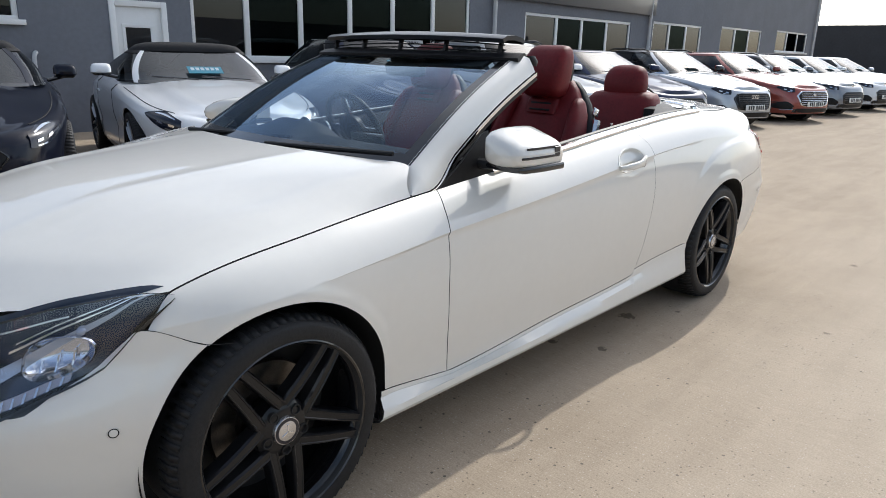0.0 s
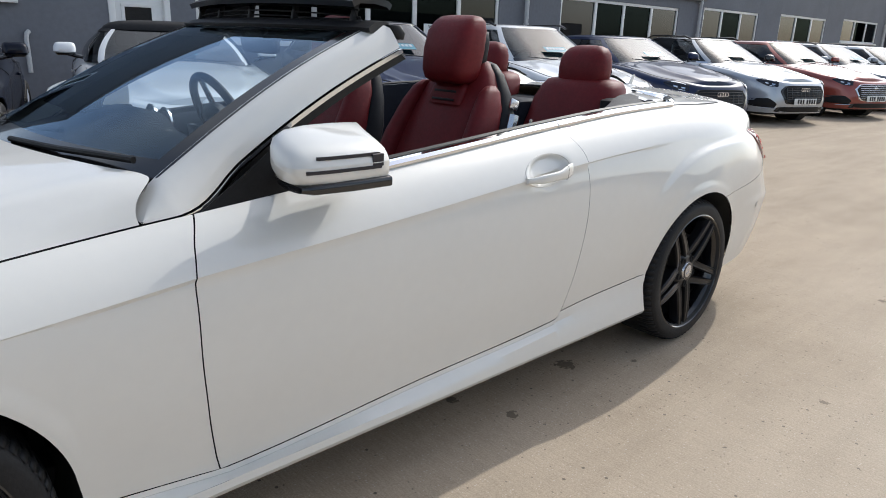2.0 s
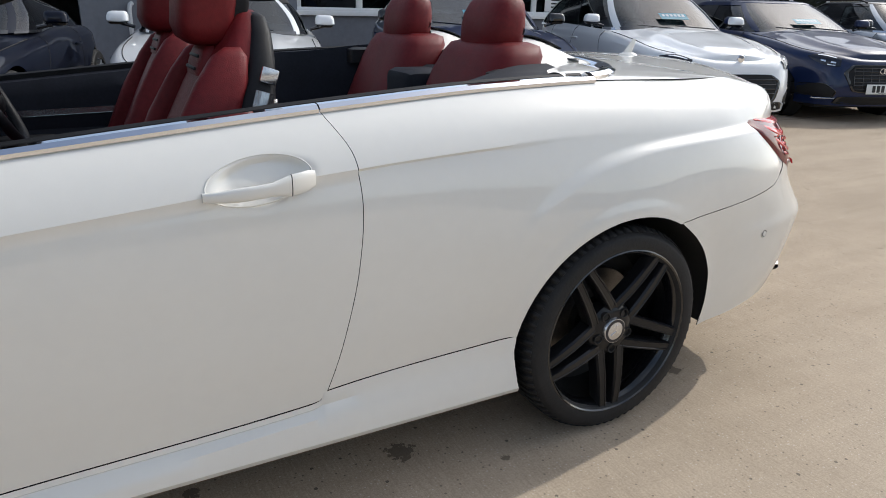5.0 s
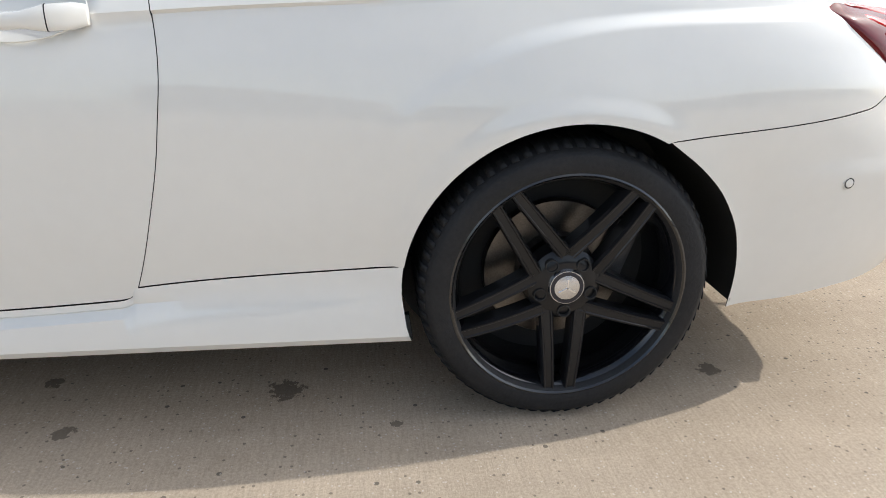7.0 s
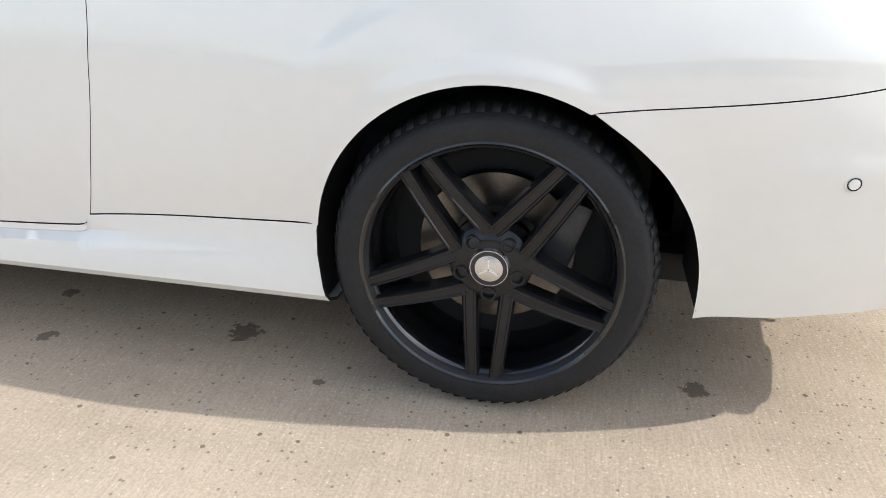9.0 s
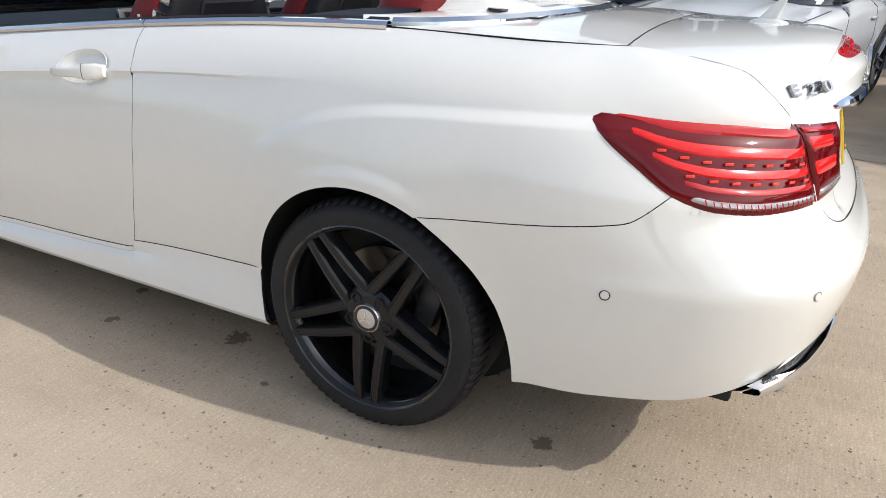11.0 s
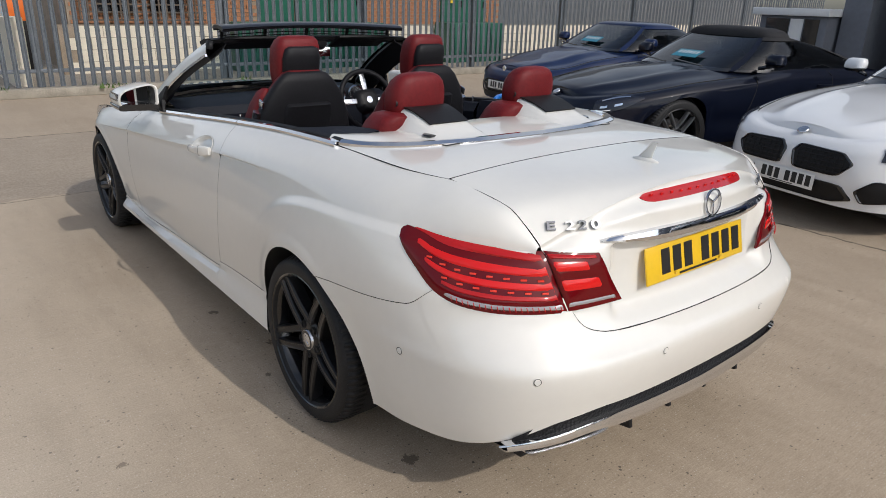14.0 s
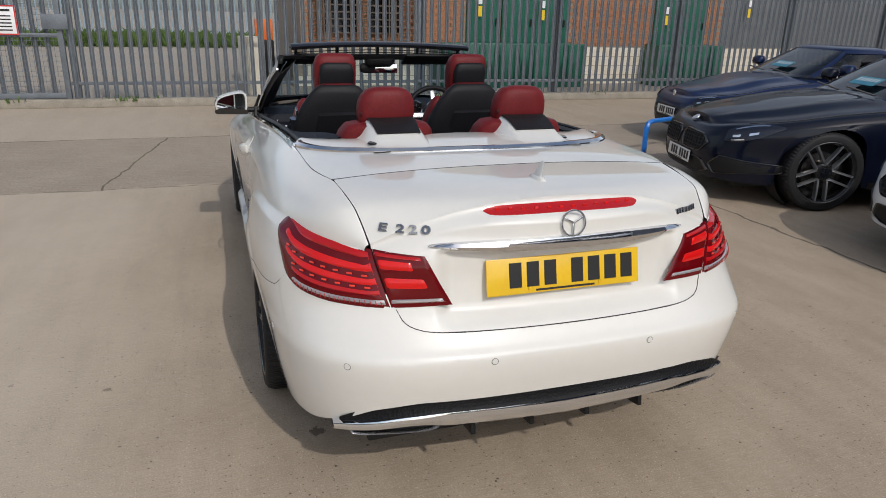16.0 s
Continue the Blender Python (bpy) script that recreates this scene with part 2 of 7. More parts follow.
def tube(name, pts, r, material, parent=None, label="", n=10, cyclic=False, m=None):
    cu = bpy.data.curves.new(name, "CURVE")
    cu.dimensions, cu.bevel_depth, cu.bevel_resolution, cu.use_fill_caps = "3D", r, max(1, n // 4), True
    sp = cu.splines.new("POLY")
    sp.points.add(len(pts) - 1)
    for q, v in zip(sp.points, pts):
        q.co = (*v, 1)
    sp.use_cyclic_u = cyclic
    tmp = bpy.data.objects.new(name, cu)
    me = bpy.data.meshes.new_from_object(tmp)
    bpy.data.objects.remove(tmp)
    bpy.data.curves.remove(cu)
    me.name = name
    me.materials.clear()
    smooth_mesh(me, 40)
    return put(name, me, material, parent, label, m)


def sweep(name, pts, section, material, parent=None, label="", up=(0, 0, 1), angle=35):
    """A flat section (list of (across, up)) carried along a line of points."""
    pts = np.asarray(pts, float)
    tan = np.gradient(pts, axis=0)
    rings = []
    for p, t in zip(pts, tan):
        t = t / (np.linalg.norm(t) + 1e-9)
        side = np.cross(t, up)
        side /= np.linalg.norm(side) + 1e-9
        v = np.cross(side, t)
        rings.append([p + a * side + b * v for a, b in section])
    return put(name, ringloft(name, rings, True, angle), material, parent, label)


def empty(name, label="", category="", group="", kind="", m=None):
    ob = new(name)
    ob.empty_display_size = 0.1
    tagged(ob, label, category, group, kind)
    if m:
        ob.matrix_world = m
    return ob


def words(name, text, size, depth, material, parent, m, label=""):
    cu = bpy.data.curves.new(name, "FONT")
    cu.body, cu.size, cu.extrude, cu.offset, cu.align_x, cu.align_y = text, size, depth, size * 0.018, "CENTER", "CENTER"
    tmp = bpy.data.objects.new(name, cu)
    me = bpy.data.meshes.new_from_object(tmp)
    bpy.data.objects.remove(tmp)
    me.name = name
    me.materials.clear()
    return put(name, me, material, parent, label, m)


def ip(x, xs, ys):
    """Smooth interpolation through rising or falling stations."""
    xs, ys = np.asarray(xs, float), np.asarray(ys, float)
    if xs[0] > xs[-1]:
        xs, ys = xs[::-1], ys[::-1]
    x = np.clip(np.asarray(x, float), xs[0], xs[-1])
    h, d = np.diff(xs), np.diff(ys) / np.diff(xs)
    m = np.r_[d[0], np.where(d[:-1] * d[1:] > 0, 2 * d[:-1] * d[1:] / np.where(d[:-1] + d[1:] == 0, 1, d[:-1] + d[1:]), 0), d[-1]]
    i = np.clip(np.searchsorted(xs, x) - 1, 0, len(h) - 1)
    t = (x - xs[i]) / h[i]
    return (2 * t**3 - 3 * t**2 + 1) * ys[i] + (t**3 - 2 * t**2 + t) * h[i] * m[i] + (3 * t**2 - 2 * t**3) * ys[i + 1] + (t**3 - t**2) * h[i] * m[i + 1]


def bump01(x):
    x = np.clip(x, 0, 1)
    return x * x * (3 - 2 * x)


# ---------- the white convertible: x forward, y to its left, rear axle at x = 0 ----------
WB, TR = 2.76, 0.318
ARCH = 0.348


def half_width(x, z):
    """Half the body's width at a place along the side, before the ends round off."""
    x, z = np.broadcast_arrays(np.asarray(x, float), np.asarray(z, float))
    w = ip(z, [0.10, 0.19, 0.26, 0.34, 0.50, 0.64, 0.76, 0.88, 1.02], [0.76, 0.812, 0.826, 0.838, 0.853, 0.856, 0.848, 0.826, 0.78])
    up = np.exp(-(((z - 0.60) / 0.20) ** 2))
    w = w + 0.030 * up * np.exp(-(((x - 0.0) / 0.42) ** 2)) + 0.026 * up * np.exp(-(((x - WB) / 0.42) ** 2))
    # haunch over the rear wheel, with a soft ridge along its top
    ridge = ip(x, [-1.1, -0.49, -0.27, -0.14, 0.0, 0.10, 0.18, 0.266, 0.32, 0.42], [0.872, 0.868, 0.862, 0.856, 0.843, 0.825, 0.798, 0.754, 0.715, 0.63])
    w = w + 0.020 * bump01((0.44 - x) / 0.52) * bump01((ridge + 0.008 - z) / (0.028 + 0.016 * bump01((x + 0.1) / 0.4))) * bump01((z - 0.45) / 0.30)
    # ledge along the side of the rear bumper
    w = w + 0.007 * bump01((0.578 - z) / 0.030) * bump01((-0.36 - x) / 0.25) * bump01((z - 0.20) / 0.20)
    # rolled lips of the wheel arches
    for xw in (0.0, WB):
        d = np.hypot(x - xw, z - TR)
        w = w + 0.004 * bump01((0.402 - d) / 0.040) * bump01((z - 0.16) / 0.1)
    # hollow under the door's crease
    cz = crease_z(x)
    w = w - 0.008 * np.exp(-np.abs(cz - z) / 0.085) * bump01((x - 0.15) / 0.5) * bump01((2.7 - x) / 0.5) * (z < cz - 0.0005)
    return w


def tail_reach(z):
    return ip(z, [0.20, 0.40, 0.555, 0.573, 0.592, 0.63, 0.70, 0.80, 0.94, 0.965, 0.985, 1.02], [0.98, 1.045, 1.073, 1.070, 1.052, 1.028, 0.996, 0.985, 0.985, 0.965, 0.935, 0.88])


def tail_pow(z):
    return ip(z, [0.2, 0.56, 0.72, 0.80, 0.865, 0.91, 1.02], [4.7, 5.0, 5.0, 4.1, 3.3, 2.9, 2.8])


def tail_bow(z):
    """How much the tail's middle stands out past its corners."""
    return ip(z, [0.2, 0.56, 0.68, 0.75, 0.86, 0.91, 1.02], [0.05, 0.06, 0.12, 0.13, 0.08, 0.11, 0.12])


def nose_reach(z):
    return ip(z, [0.15, 0.35, 0.55, 0.72, 0.85], [0.94, 1.0, 1.0, 0.95, 0.85])


def nose_pow(z):
    return ip(z, [0.2, 0.45, 0.62, 0.8], [2.9, 2.9, 2.3, 2.3])


def skin(x, z):
    """y of the left side at (x, z)."""
    x, z = np.broadcast_arrays(np.asarray(x, float), np.asarray(z, float))
    w = half_width(x, z)
    n, y = tail_pow(z), w
    for _ in range(9):
        r = np.clip(-x / (tail_reach(z) - tail_bow(z) * (y / 0.85) ** 2), 0, 0.9999)
        y = 0.4 * y + 0.6 * w * (1 - r**n) ** (1 / n)
    w = y
    f = np.clip((x - 2.6) / nose_reach(z), 0, 0.9999)
    k = nose_pow(z)
    return w * (1 - f**k) ** (1 / k)


def wrap_tail(phi, z, off=0.0):
    """A place on the tail: phi 0 at the side, 90 degrees at the middle."""
    phi, z = np.broadcast_arrays(np.asarray(phi, float), np.asarray(z, float))
    n = tail_pow(z)
    c, s = np.cos(phi), np.sin(phi)
    y0 = 0.85 * np.abs(c) ** (2 / n)
    x = -(tail_reach(z) - tail_bow(z) * (y0 / 0.85) ** 2 + off) * np.abs(s) ** (2 / n)
    y = (half_width(x, z) + off) * np.sign(c) * np.abs(c) ** (2 / n)
    return np.stack([x, y, z], -1)


def wrap_nose(phi, z, off=0.0):
    phi, z = np.broadcast_arrays(np.asarray(phi, float), np.asarray(z, float))
    c, s = np.cos(phi), np.sin(phi)
    k = nose_pow(z)
    x = 2.6 + (nose_reach(z) + off) * np.abs(s) ** (2 / k)
    y = (half_width(x, z) + off) * np.sign(c) * np.abs(c) ** (2 / k)
    return np.stack([x, y, z], -1)


def crease_z(x):
    return ip(x, [-0.9, -0.7, -0.5, -0.27, -0.05, 0.13, 0.30, 0.8, 1.09, 1.47, 1.92, 2.6, 3.1], [0.856, 0.866, 0.873, 0.872, 0.876, 0.884, 0.878, 0.852, 0.826, 0.792, 0.755, 0.70, 0.66])


def top_z(x):
    return ip(x, [-0.86, -0.80, -0.746, -0.70, -0.526, -0.35, 0.0, 0.35, 0.82, 1.4, 2.09, 2.22, 2.6, 3.0, 3.07],
              [0.863, 0.921, 0.960, 0.971, 0.993, 0.993, 1.000, 0.992, 0.962, 0.912, 0.850, 0.838, 0.800, 0.736, 0.655])


def top_y(x):
    return ip(x, [-0.86, -0.80, -0.746, -0.70, -0.526, -0.35, 0.0, 0.35, 0.82, 1.4, 2.09, 2.22, 2.6, 3.0, 3.07],
              [0.587, 0.600, 0.6115, 0.617, 0.637, 0.676, 0.690, 0.702, 0.718, 0.735, 0.746, 0.748, 0.772, 0.784, 0.790])


def column(x, lo, nt, bottom_n=0.55, x_at=None):
    """Points up the body's side at x, from height lo over the crease to the top edge."""
    zc, zt, yt = crease_z(x), top_z(x), top_y(x)
    zc = min(zc, zt - 0.02)
    lo = min(lo, zc - 0.003)
    k = int(nt * bottom_n)
    pts = []
    zs = lo + (zc - lo) * np.linspace(0, 1, k, endpoint=False)
    pts += [(x, float(y), float(z)) for y, z in zip(skin(x, zs), zs)]
    y0 = float(skin(x, zc))
    yt = min(yt, y0 - 0.004)
    soft = float(bump01((0.9 - x) / 1.1)) * (0.30 + 0.70 * float(bump01((-0.45 - x) / 0.30)))
    cx, cz = y0 - (0.30 - 0.22 * soft) * (y0 - yt), zc + (0.62 + 0.33 * soft) * (zt - zc)
    for t in np.linspace(0, 1, nt - k):
        pts.append((x, (1 - t) ** 2 * y0 + 2 * t * (1 - t) * cx + t * t * yt, (1 - t) ** 2 * zc + 2 * t * (1 - t) * cz + t * t * zt))
    return pts


def door_back(z):
    return ip(z, [0.300, 0.312, 0.325, 0.340, 0.465, 0.64, 0.78, 0.87, 0.962], [0.905, 0.885, 0.868, 0.861, 0.822, 0.783, 0.768, 0.775, 0.818])


def door_front(z):
    return ip(z, [0.25, 0.30, 0.42, 0.58, 0.71, 0.79, 0.853, 0.875], [2.111, 2.122, 2.137, 2.146, 2.146, 2.130, 2.095, 2.083])


def sill_top(x):
    return ip(x, [0.34, 0.868, 0.876, 0.90, 1.5, 2.10, 2.14, 2.40], [0.371, 0.338, 0.318, 0.310, 0.283, 0.250, 0.256, 0.292])


def bumper_seam(x):
    """Height of the joint between the rear quarter and the bumper."""
    return ip(x, [-0.86, -0.80, -0.69, -0.60, -0.16], [0.845, 0.83, 0.752, 0.682, 0.628])


def lid_seam(y):
    """Height of the joint between the boot lid and the bumper."""
    return ip(abs(y), [0.0, 0.37, 0.44, 0.48, 0.508, 0.526, 0.545], [0.632, 0.634, 0.638, 0.646, 0.660, 0.690, 0.74])


def nose_seam(x):
    """Top edge of the front bumper along the wing and under the headlamp."""
    return ip(x, [2.88, 2.95, 3.085, 3.115, 3.175, 3.25, 3.32, 3.45, 3.60], [0.602, 0.612, 0.668, 0.645, 0.592, 0.553, 0.515, 0.53, 0.60])


SEAM = 0.0018
car = empty("convertible_car", "pearl white open-top convertible with black wheels and red leather seats", "car")

# front wing
xs = np.r_[np.linspace(2.107 + SEAM, 2.40, 10), WB + 0.352 * np.cos(np.radians(np.linspace(168, 57, 34))), np.linspace(2.965, 3.066, 8)]
P = []
for x in xs:
    d = (x - WB) / 0.352
    lo = sill_top(x) + SEAM if x < 2.411 else (TR + ARCH * math.sqrt(max(0, 1 - d * d)) if x < 2.955 else ip(x, [2.95, 3.09], [0.612, 0.670]))
    k = max(0.0, 1 - (x - 2.107) / 0.29) ** 2
    P.append([(a + (float(door_front(z)) - 2.107) * k, y, z) for a, y, z in column(x, float(lo), 70, 0.68)])
both("front_wing", P, PEARL, car, thick=0.006)

# door skins
xs = np.r_[np.linspace(0, 0.70, 24, endpoint=False), np.linspace(0.70, 0.965, 44, endpoint=False), np.linspace(0.965, 1, 6)]


def cup(x, z):
    """Depth of the hollow behind the door's pull handle."""
    r = math.hypot((x - 0.982) / 0.110, (z - 0.846 + 0.10 * (x - 0.982)) / 0.047)
    return 0.020 * (1 - float(bump01((r - 0.55) / 0.45)))


P = []
for s in xs:
    xn = 2.107 - SEAM + (0.80 - 2.107) * s
    lo = float(sill_top(xn + 0.085 * s**6)) + SEAM
    col = column(xn, lo, 64)
    P.append([(x + (float(door_back(z)) + SEAM - 0.80) * s**6 + (float(door_front(z)) - 2.107) * (1 - s) ** 6, y - cup(x, z), z) for x, y, z in col])
door_left, door_right = both("door", P, PEARL, car, "pearl white door with the window wound down", thick=0.006)

# rear quarters
xs = np.r_[np.linspace(0.80, 0.362, 26), 0.345 * np.cos(np.radians(np.linspace(8, 117.5, 60))), np.linspace(-0.175, -0.85, 44)]
P = []
for x in xs:
    if x > 0.344:
        lo = sill_top(x + 0.0605 * max(0.0, (x - 0.362) / 0.438) ** 3) + SEAM
    elif x > -0.165:
        lo = TR + ARCH * math.sqrt(max(0, 1 - (x / 0.345) ** 2))
    else:
        lo = bumper_seam(x) + 0.0015
    col = column(x, float(lo), 110, 0.72)
    k = max(0.0, (x - 0.362) / 0.438) ** 3
    P.append([(a + (float(door_back(z)) - SEAM - 0.80) * k, y, z) for a, y, z in col])
both("rear_quarter", P, PEARL, car, thick=0.006)

# sills
P = []
for x in np.r_[np.linspace(2.408, 2.15, 8), np.linspace(2.14, 0.90, 26), (0.888, 0.876, 0.872, 0.868, 0.86), np.linspace(0.82, 0.345, 12)]:
    zt = float(sill_top(x)) - SEAM
    y0 = float(skin(x, zt))
    end, zs = 0.0, float(ip(x, [0.34, 2.10, 2.40], [0.335, 0.262, 0.275]))
    P.append([(x, y0, zt), (x, y0 + 0.002, zt - 0.012), (x, y0 - 0.001, min(zt - 0.016, zs - 0.006)), (x, 0.851, min(zt - 0.022, zs - 0.030)), (x, 0.858 + end, 0.236),
              (x, 0.860 + end, 0.216), (x, 0.850 + end, 0.200), (x, 0.82, 0.188), (x, 0.70, 0.185)])
for row in P:
    for k, (x, y, z) in enumerate(row):
        r = math.sqrt(0.347**2 - min(0.15, abs(z - TR)) ** 2)
        if x < 0.46:
            x += (r - 0.345) * (0.46 - x) / 0.115
        elif x > 2.30:
            x += (WB - r - 2.408) * (x - 2.30) / 0.108
        row[k] = (x, y, z)
both("sill", P, PEARL, car, thick=0.008)

# bumpers, each in one piece round the car's end
def bumper_rear():
    P = []
    ph0 = 0.12
    for s in np.r_[np.linspace(0, 0.25, 24, endpoint=False), np.linspace(0.25, 1, 76)]:
        ph = ph0 + (np.pi / 2 - ph0) * s

        def place(z):
            x, y, _ = wrap_tail(ph, z)
            if s < 0.25:
                edge = -float(ip(z, [0.20, 0.266, 0.321, 0.42, 0.51, 0.57, 0.628], [0.387, 0.386, 0.382, 0.358, 0.306, 0.246, 0.166]))
                x = x + (edge - wrap_tail(ph0, z)[0]) * (1 - s / 0.25) ** 2
                y = float(skin(x, z))
            return (float(x), float(y), z)

        hi = 0.62
        for _ in range(12):
            x, y, _z = place(hi)
            hi += 0.6 * (float(min(bumper_seam(x), 0.76) if y > 0.60 else lid_seam(y)) - 0.0009 - hi)
        y = place(0.5)[1]
        lo = float(ip(y, [0.0, 0.45, 0.60, 0.70, 0.80, 0.845, 0.870, 0.880], [0.425, 0.425, 0.40, 0.345, 0.282, 0.262, 0.236, 0.224]))
        P.append([place(lo + (hi - lo) * t) for t in np.linspace(0, 1, 30)])
    return np.array(P)


P = bumper_rear()
full = np.concatenate([P, mirrored(P)[::-1][1:]])
sheet("rear_bumper", full, PEARL, car, "pearl white rear bumper with four parking sensors", thick=0.0025)

P = []
for s in np.r_[np.linspace(0, 0.25, 20, endpoint=False), np.linspace(0.25, 1, 40)]:
    ph = 0.20 + (np.pi / 2 - 0.20) * s

    def place(z):
        x, y, _ = wrap_nose(ph, z)
        if s < 0.25:
            edge = WB + math.sqrt(max(0, 0.352**2 - (z - TR) ** 2))
            x = x + (edge - wrap_nose(0.20, z)[0]) * (1 - s / 0.25) ** 2
            y = float(skin(x, z))
        return (float(x), float(y), z)

    hi = 0.60
    for _ in range(12):
        hi += 0.5 * (float(nose_seam(place(hi)[0])) - 0.0015 - hi)
    P.append([place(0.20 + (hi - 0.20) * t) for t in np.linspace(0, 1, 26)])
P = np.array(P)
sheet("front_bumper", np.concatenate([P, mirrored(P)[::-1][1:]]), PEARL, car, "pearl white front bumper with a parking sensor", flip=True, thick=0.004)

# bonnet
P = []
for s in np.linspace(0, 1, 40):
    row = []
    for u in np.sin(np.linspace(-np.pi / 2, np.pi / 2, 121)):
        a = abs(u)
        x_edge = 2.212 + (3.004 - 2.212) * s
        x_mid = 2.335 + (3.53 - 2.335) * s
        x = x_mid + (x_edge - 0.095 * (1 - s) ** 2 - x_mid) * a**2.2 + 0.095 * (1 - s) ** 2 * float(bump01((a - 0.90) / 0.10))
        ye = float(top_y(x_edge)) - 2 * SEAM
        zm = float(ip(s, [0, 0.5, 0.8, 1], [0.950, 0.892, 0.79, 0.655]))
        ze = float(top_z(x_edge)) + 0.003
        ac = 0.79 - 0.06 * s
        zc = ze + (0.86 - 0.42 * float(bump01(s / 0.45))) * (zm - ze) + 0.010 * math.sin(math.pi * min(1.0, s * 1.15))
        inner = zc + (zm - zc) * (1 - min(1.0, a / ac) ** 2.3)
        outer = ze + (zc - ze) * (1 - max(0.0, (a - ac) / (1 - ac)) ** (1.5 + 2.5 * (1 - s) ** 3))
        z = inner if a < ac else outer
        # a soft raised line nearer the middle
        z += 0.006 * math.exp(-(((a - 0.46 + 0.10 * s) / 0.05) ** 2)) * math.sin(math.pi * s)
        row.append((x, u * ye, z))
    P.append(row)
sheet("bonnet", P, PEARL, car, "long pearl white bonnet with two raised lines", thick=0.006)
sheet("cowl", [[(2.345 - 0.13 * abs(u) ** 2.2 + d, u * 0.64, 0.915 - 0.03 * abs(u) ** 3 - (0.0 if d else 0.004)) for u in np.linspace(-1, 1, 21)] for d in (-0.10, 0.0)], PLASTIC, car, "black plastic cowl under the windscreen")


# tail: boot lid with plate recess
def lid_edge(v):
    k = [0, .2, .30, .38, .45, .505, .55, .8, .86, .92, .955, .98, 1]
    return np.array([ip(v, k, [-0.520, -0.64, -0.746, -0.80, -0.848, -0.858, -0.868, -0.90, -0.905, -0.92, -0.94, -0.95, -0.955]),
                     ip(v, k, [0.634, 0.622, 0.610, 0.598, 0.586, 0.580, 0.570, 0.541, 0.534, 0.526, 0.514, 0.492, 0.45]),
                     ip(v, k, [0.9935, 0.981, 0.960, 0.921, 0.874, 0.855, 0.82, 0.70, 0.68, 0.65, 0.635, 0.625, 0.612])])


def lid_mid(v):
    return np.array([ip(v, [0, .2, .35, .45, .50, .56, .62, .68, .8, 1], [-0.506, -0.72, -0.86, -0.915, -0.948, -0.975, -0.986, -0.988, -0.995, -1.02]),
                     0.0,
                     ip(v, [0, .2, .35, .45, .50, .56, .62, .68, .8, 1], [1.014, 1.016, 1.011, 1.003, 0.992, 0.955, 0.915, 0.87, 0.76, 0.606])])


def tail_x(y, z):
    n, w = float(tail_pow(z)), float(half_width(-0.8, z))
    return -float(tail_reach(z) - tail_bow(z) * (y / 0.85) ** 2) * (1 - min(0.999, abs(y) / w) ** n) ** (1 / n)


def lid_point(u, v, off=0.0):
    a = abs(u)
    e, m = lid_edge(min(v, 0.45)), lid_mid(min(v, 0.45))
    q = m + (e - m) * a**2.4
    x, z = q[0], q[2]
    y = u * (lid_edge(v)[1] - SEAM)
    if v > 0.45:
        t = (v - 0.45) / 0.55
        z = z + (0.6335 + 0.004 * a**3 - z) * t
        x = x + (tail_x(y, z) - x) * float(bump01(t / 0.12))
        rec = bump01((0.425 - abs(y)) / 0.07) * bump01((0.876 - z) / 0.022) * bump01((z - 0.632) / 0.05)
        x += 0.036 * float(rec)
    return (x - off, y, z)


P = [[lid_point(u, v) for u in np.linspace(-1, 1, 121)] for v in np.r_[np.linspace(0, 0.45, 26), np.linspace(0.457, 1, 70)]]
sheet("boot_lid", P, PEARL, car, "pearl white boot lid with a recess for the plate", flip=True, thick=0.0025)


def lid_at(y, z, off=0.004):
    """The place on the boot lid's rear face at (y, z)."""
    a, b = 0.30, 1.0
    for _ in range(24):
        v = (a + b) / 2
        q = lid_point(max(-1, min(1, y / (lid_edge(v)[1] - SEAM))), v, off)
        a, b = (v, b) if q[2] > z else (a, v)
    return (q[0], y, z)


def lid_frame(y, z, off=0.002):
    """A pose on the lid's rear face: x to the right seen from behind, y up, z out."""
    c = Vector(lid_at(y, z, off))
    r = (Vector(lid_at(y - 0.015, z, off)) - Vector(lid_at(y + 0.015, z, off))).normalized()
    u = (Vector(lid_at(y, z + 0.01, off)) - Vector(lid_at(y, z - 0.01, off))).normalized()
    n = r.cross(u).normalized()
    u = n.cross(r)
    return Matrix.Translation(c) @ Matrix((r, u, n)).transposed().to_4x4()


# tonneau: the deck inside the bright strip, and the band outside it
def loop(s):
    """The bright belt strip round the rear deck: s 0 at the middle of the tail, 1 at its left front end."""
    return np.array([ip(s, [0, .25, .5, .65, .75, .85, 1], [-0.262, -0.240, -0.165, -0.07, 0.03, 0.20, 0.50]),
                     ip(s, [0, .25, .5, .65, .75, .85, 1], [0.0, 0.27, 0.51, 0.62, 0.665, 0.692, 0.704]),
                     ip(s, [0, .25, .5, .65, .75, .85, 1], [1.024, 1.022, 1.016, 1.011, 1.008, 1.004, 0.992])])


def lid_front(s):
    """Front edge of the boot lid and the band's outer corner."""
    if s <= 0.62:
        x, y, z = lid_point(s / 0.62, 0.0)
        return np.array([x + 0.002, y, z])
    k = [.62, .68, .75, .88, 1]
    return np.array([ip(s, k, [-0.518, -0.520, -0.500, -0.33, 0.02]), ip(s, k, [0.632, 0.638, 0.643, 0.679, 0.690]), ip(s, k, [0.994, 0.9935, 0.993, 0.996, 1.003])])


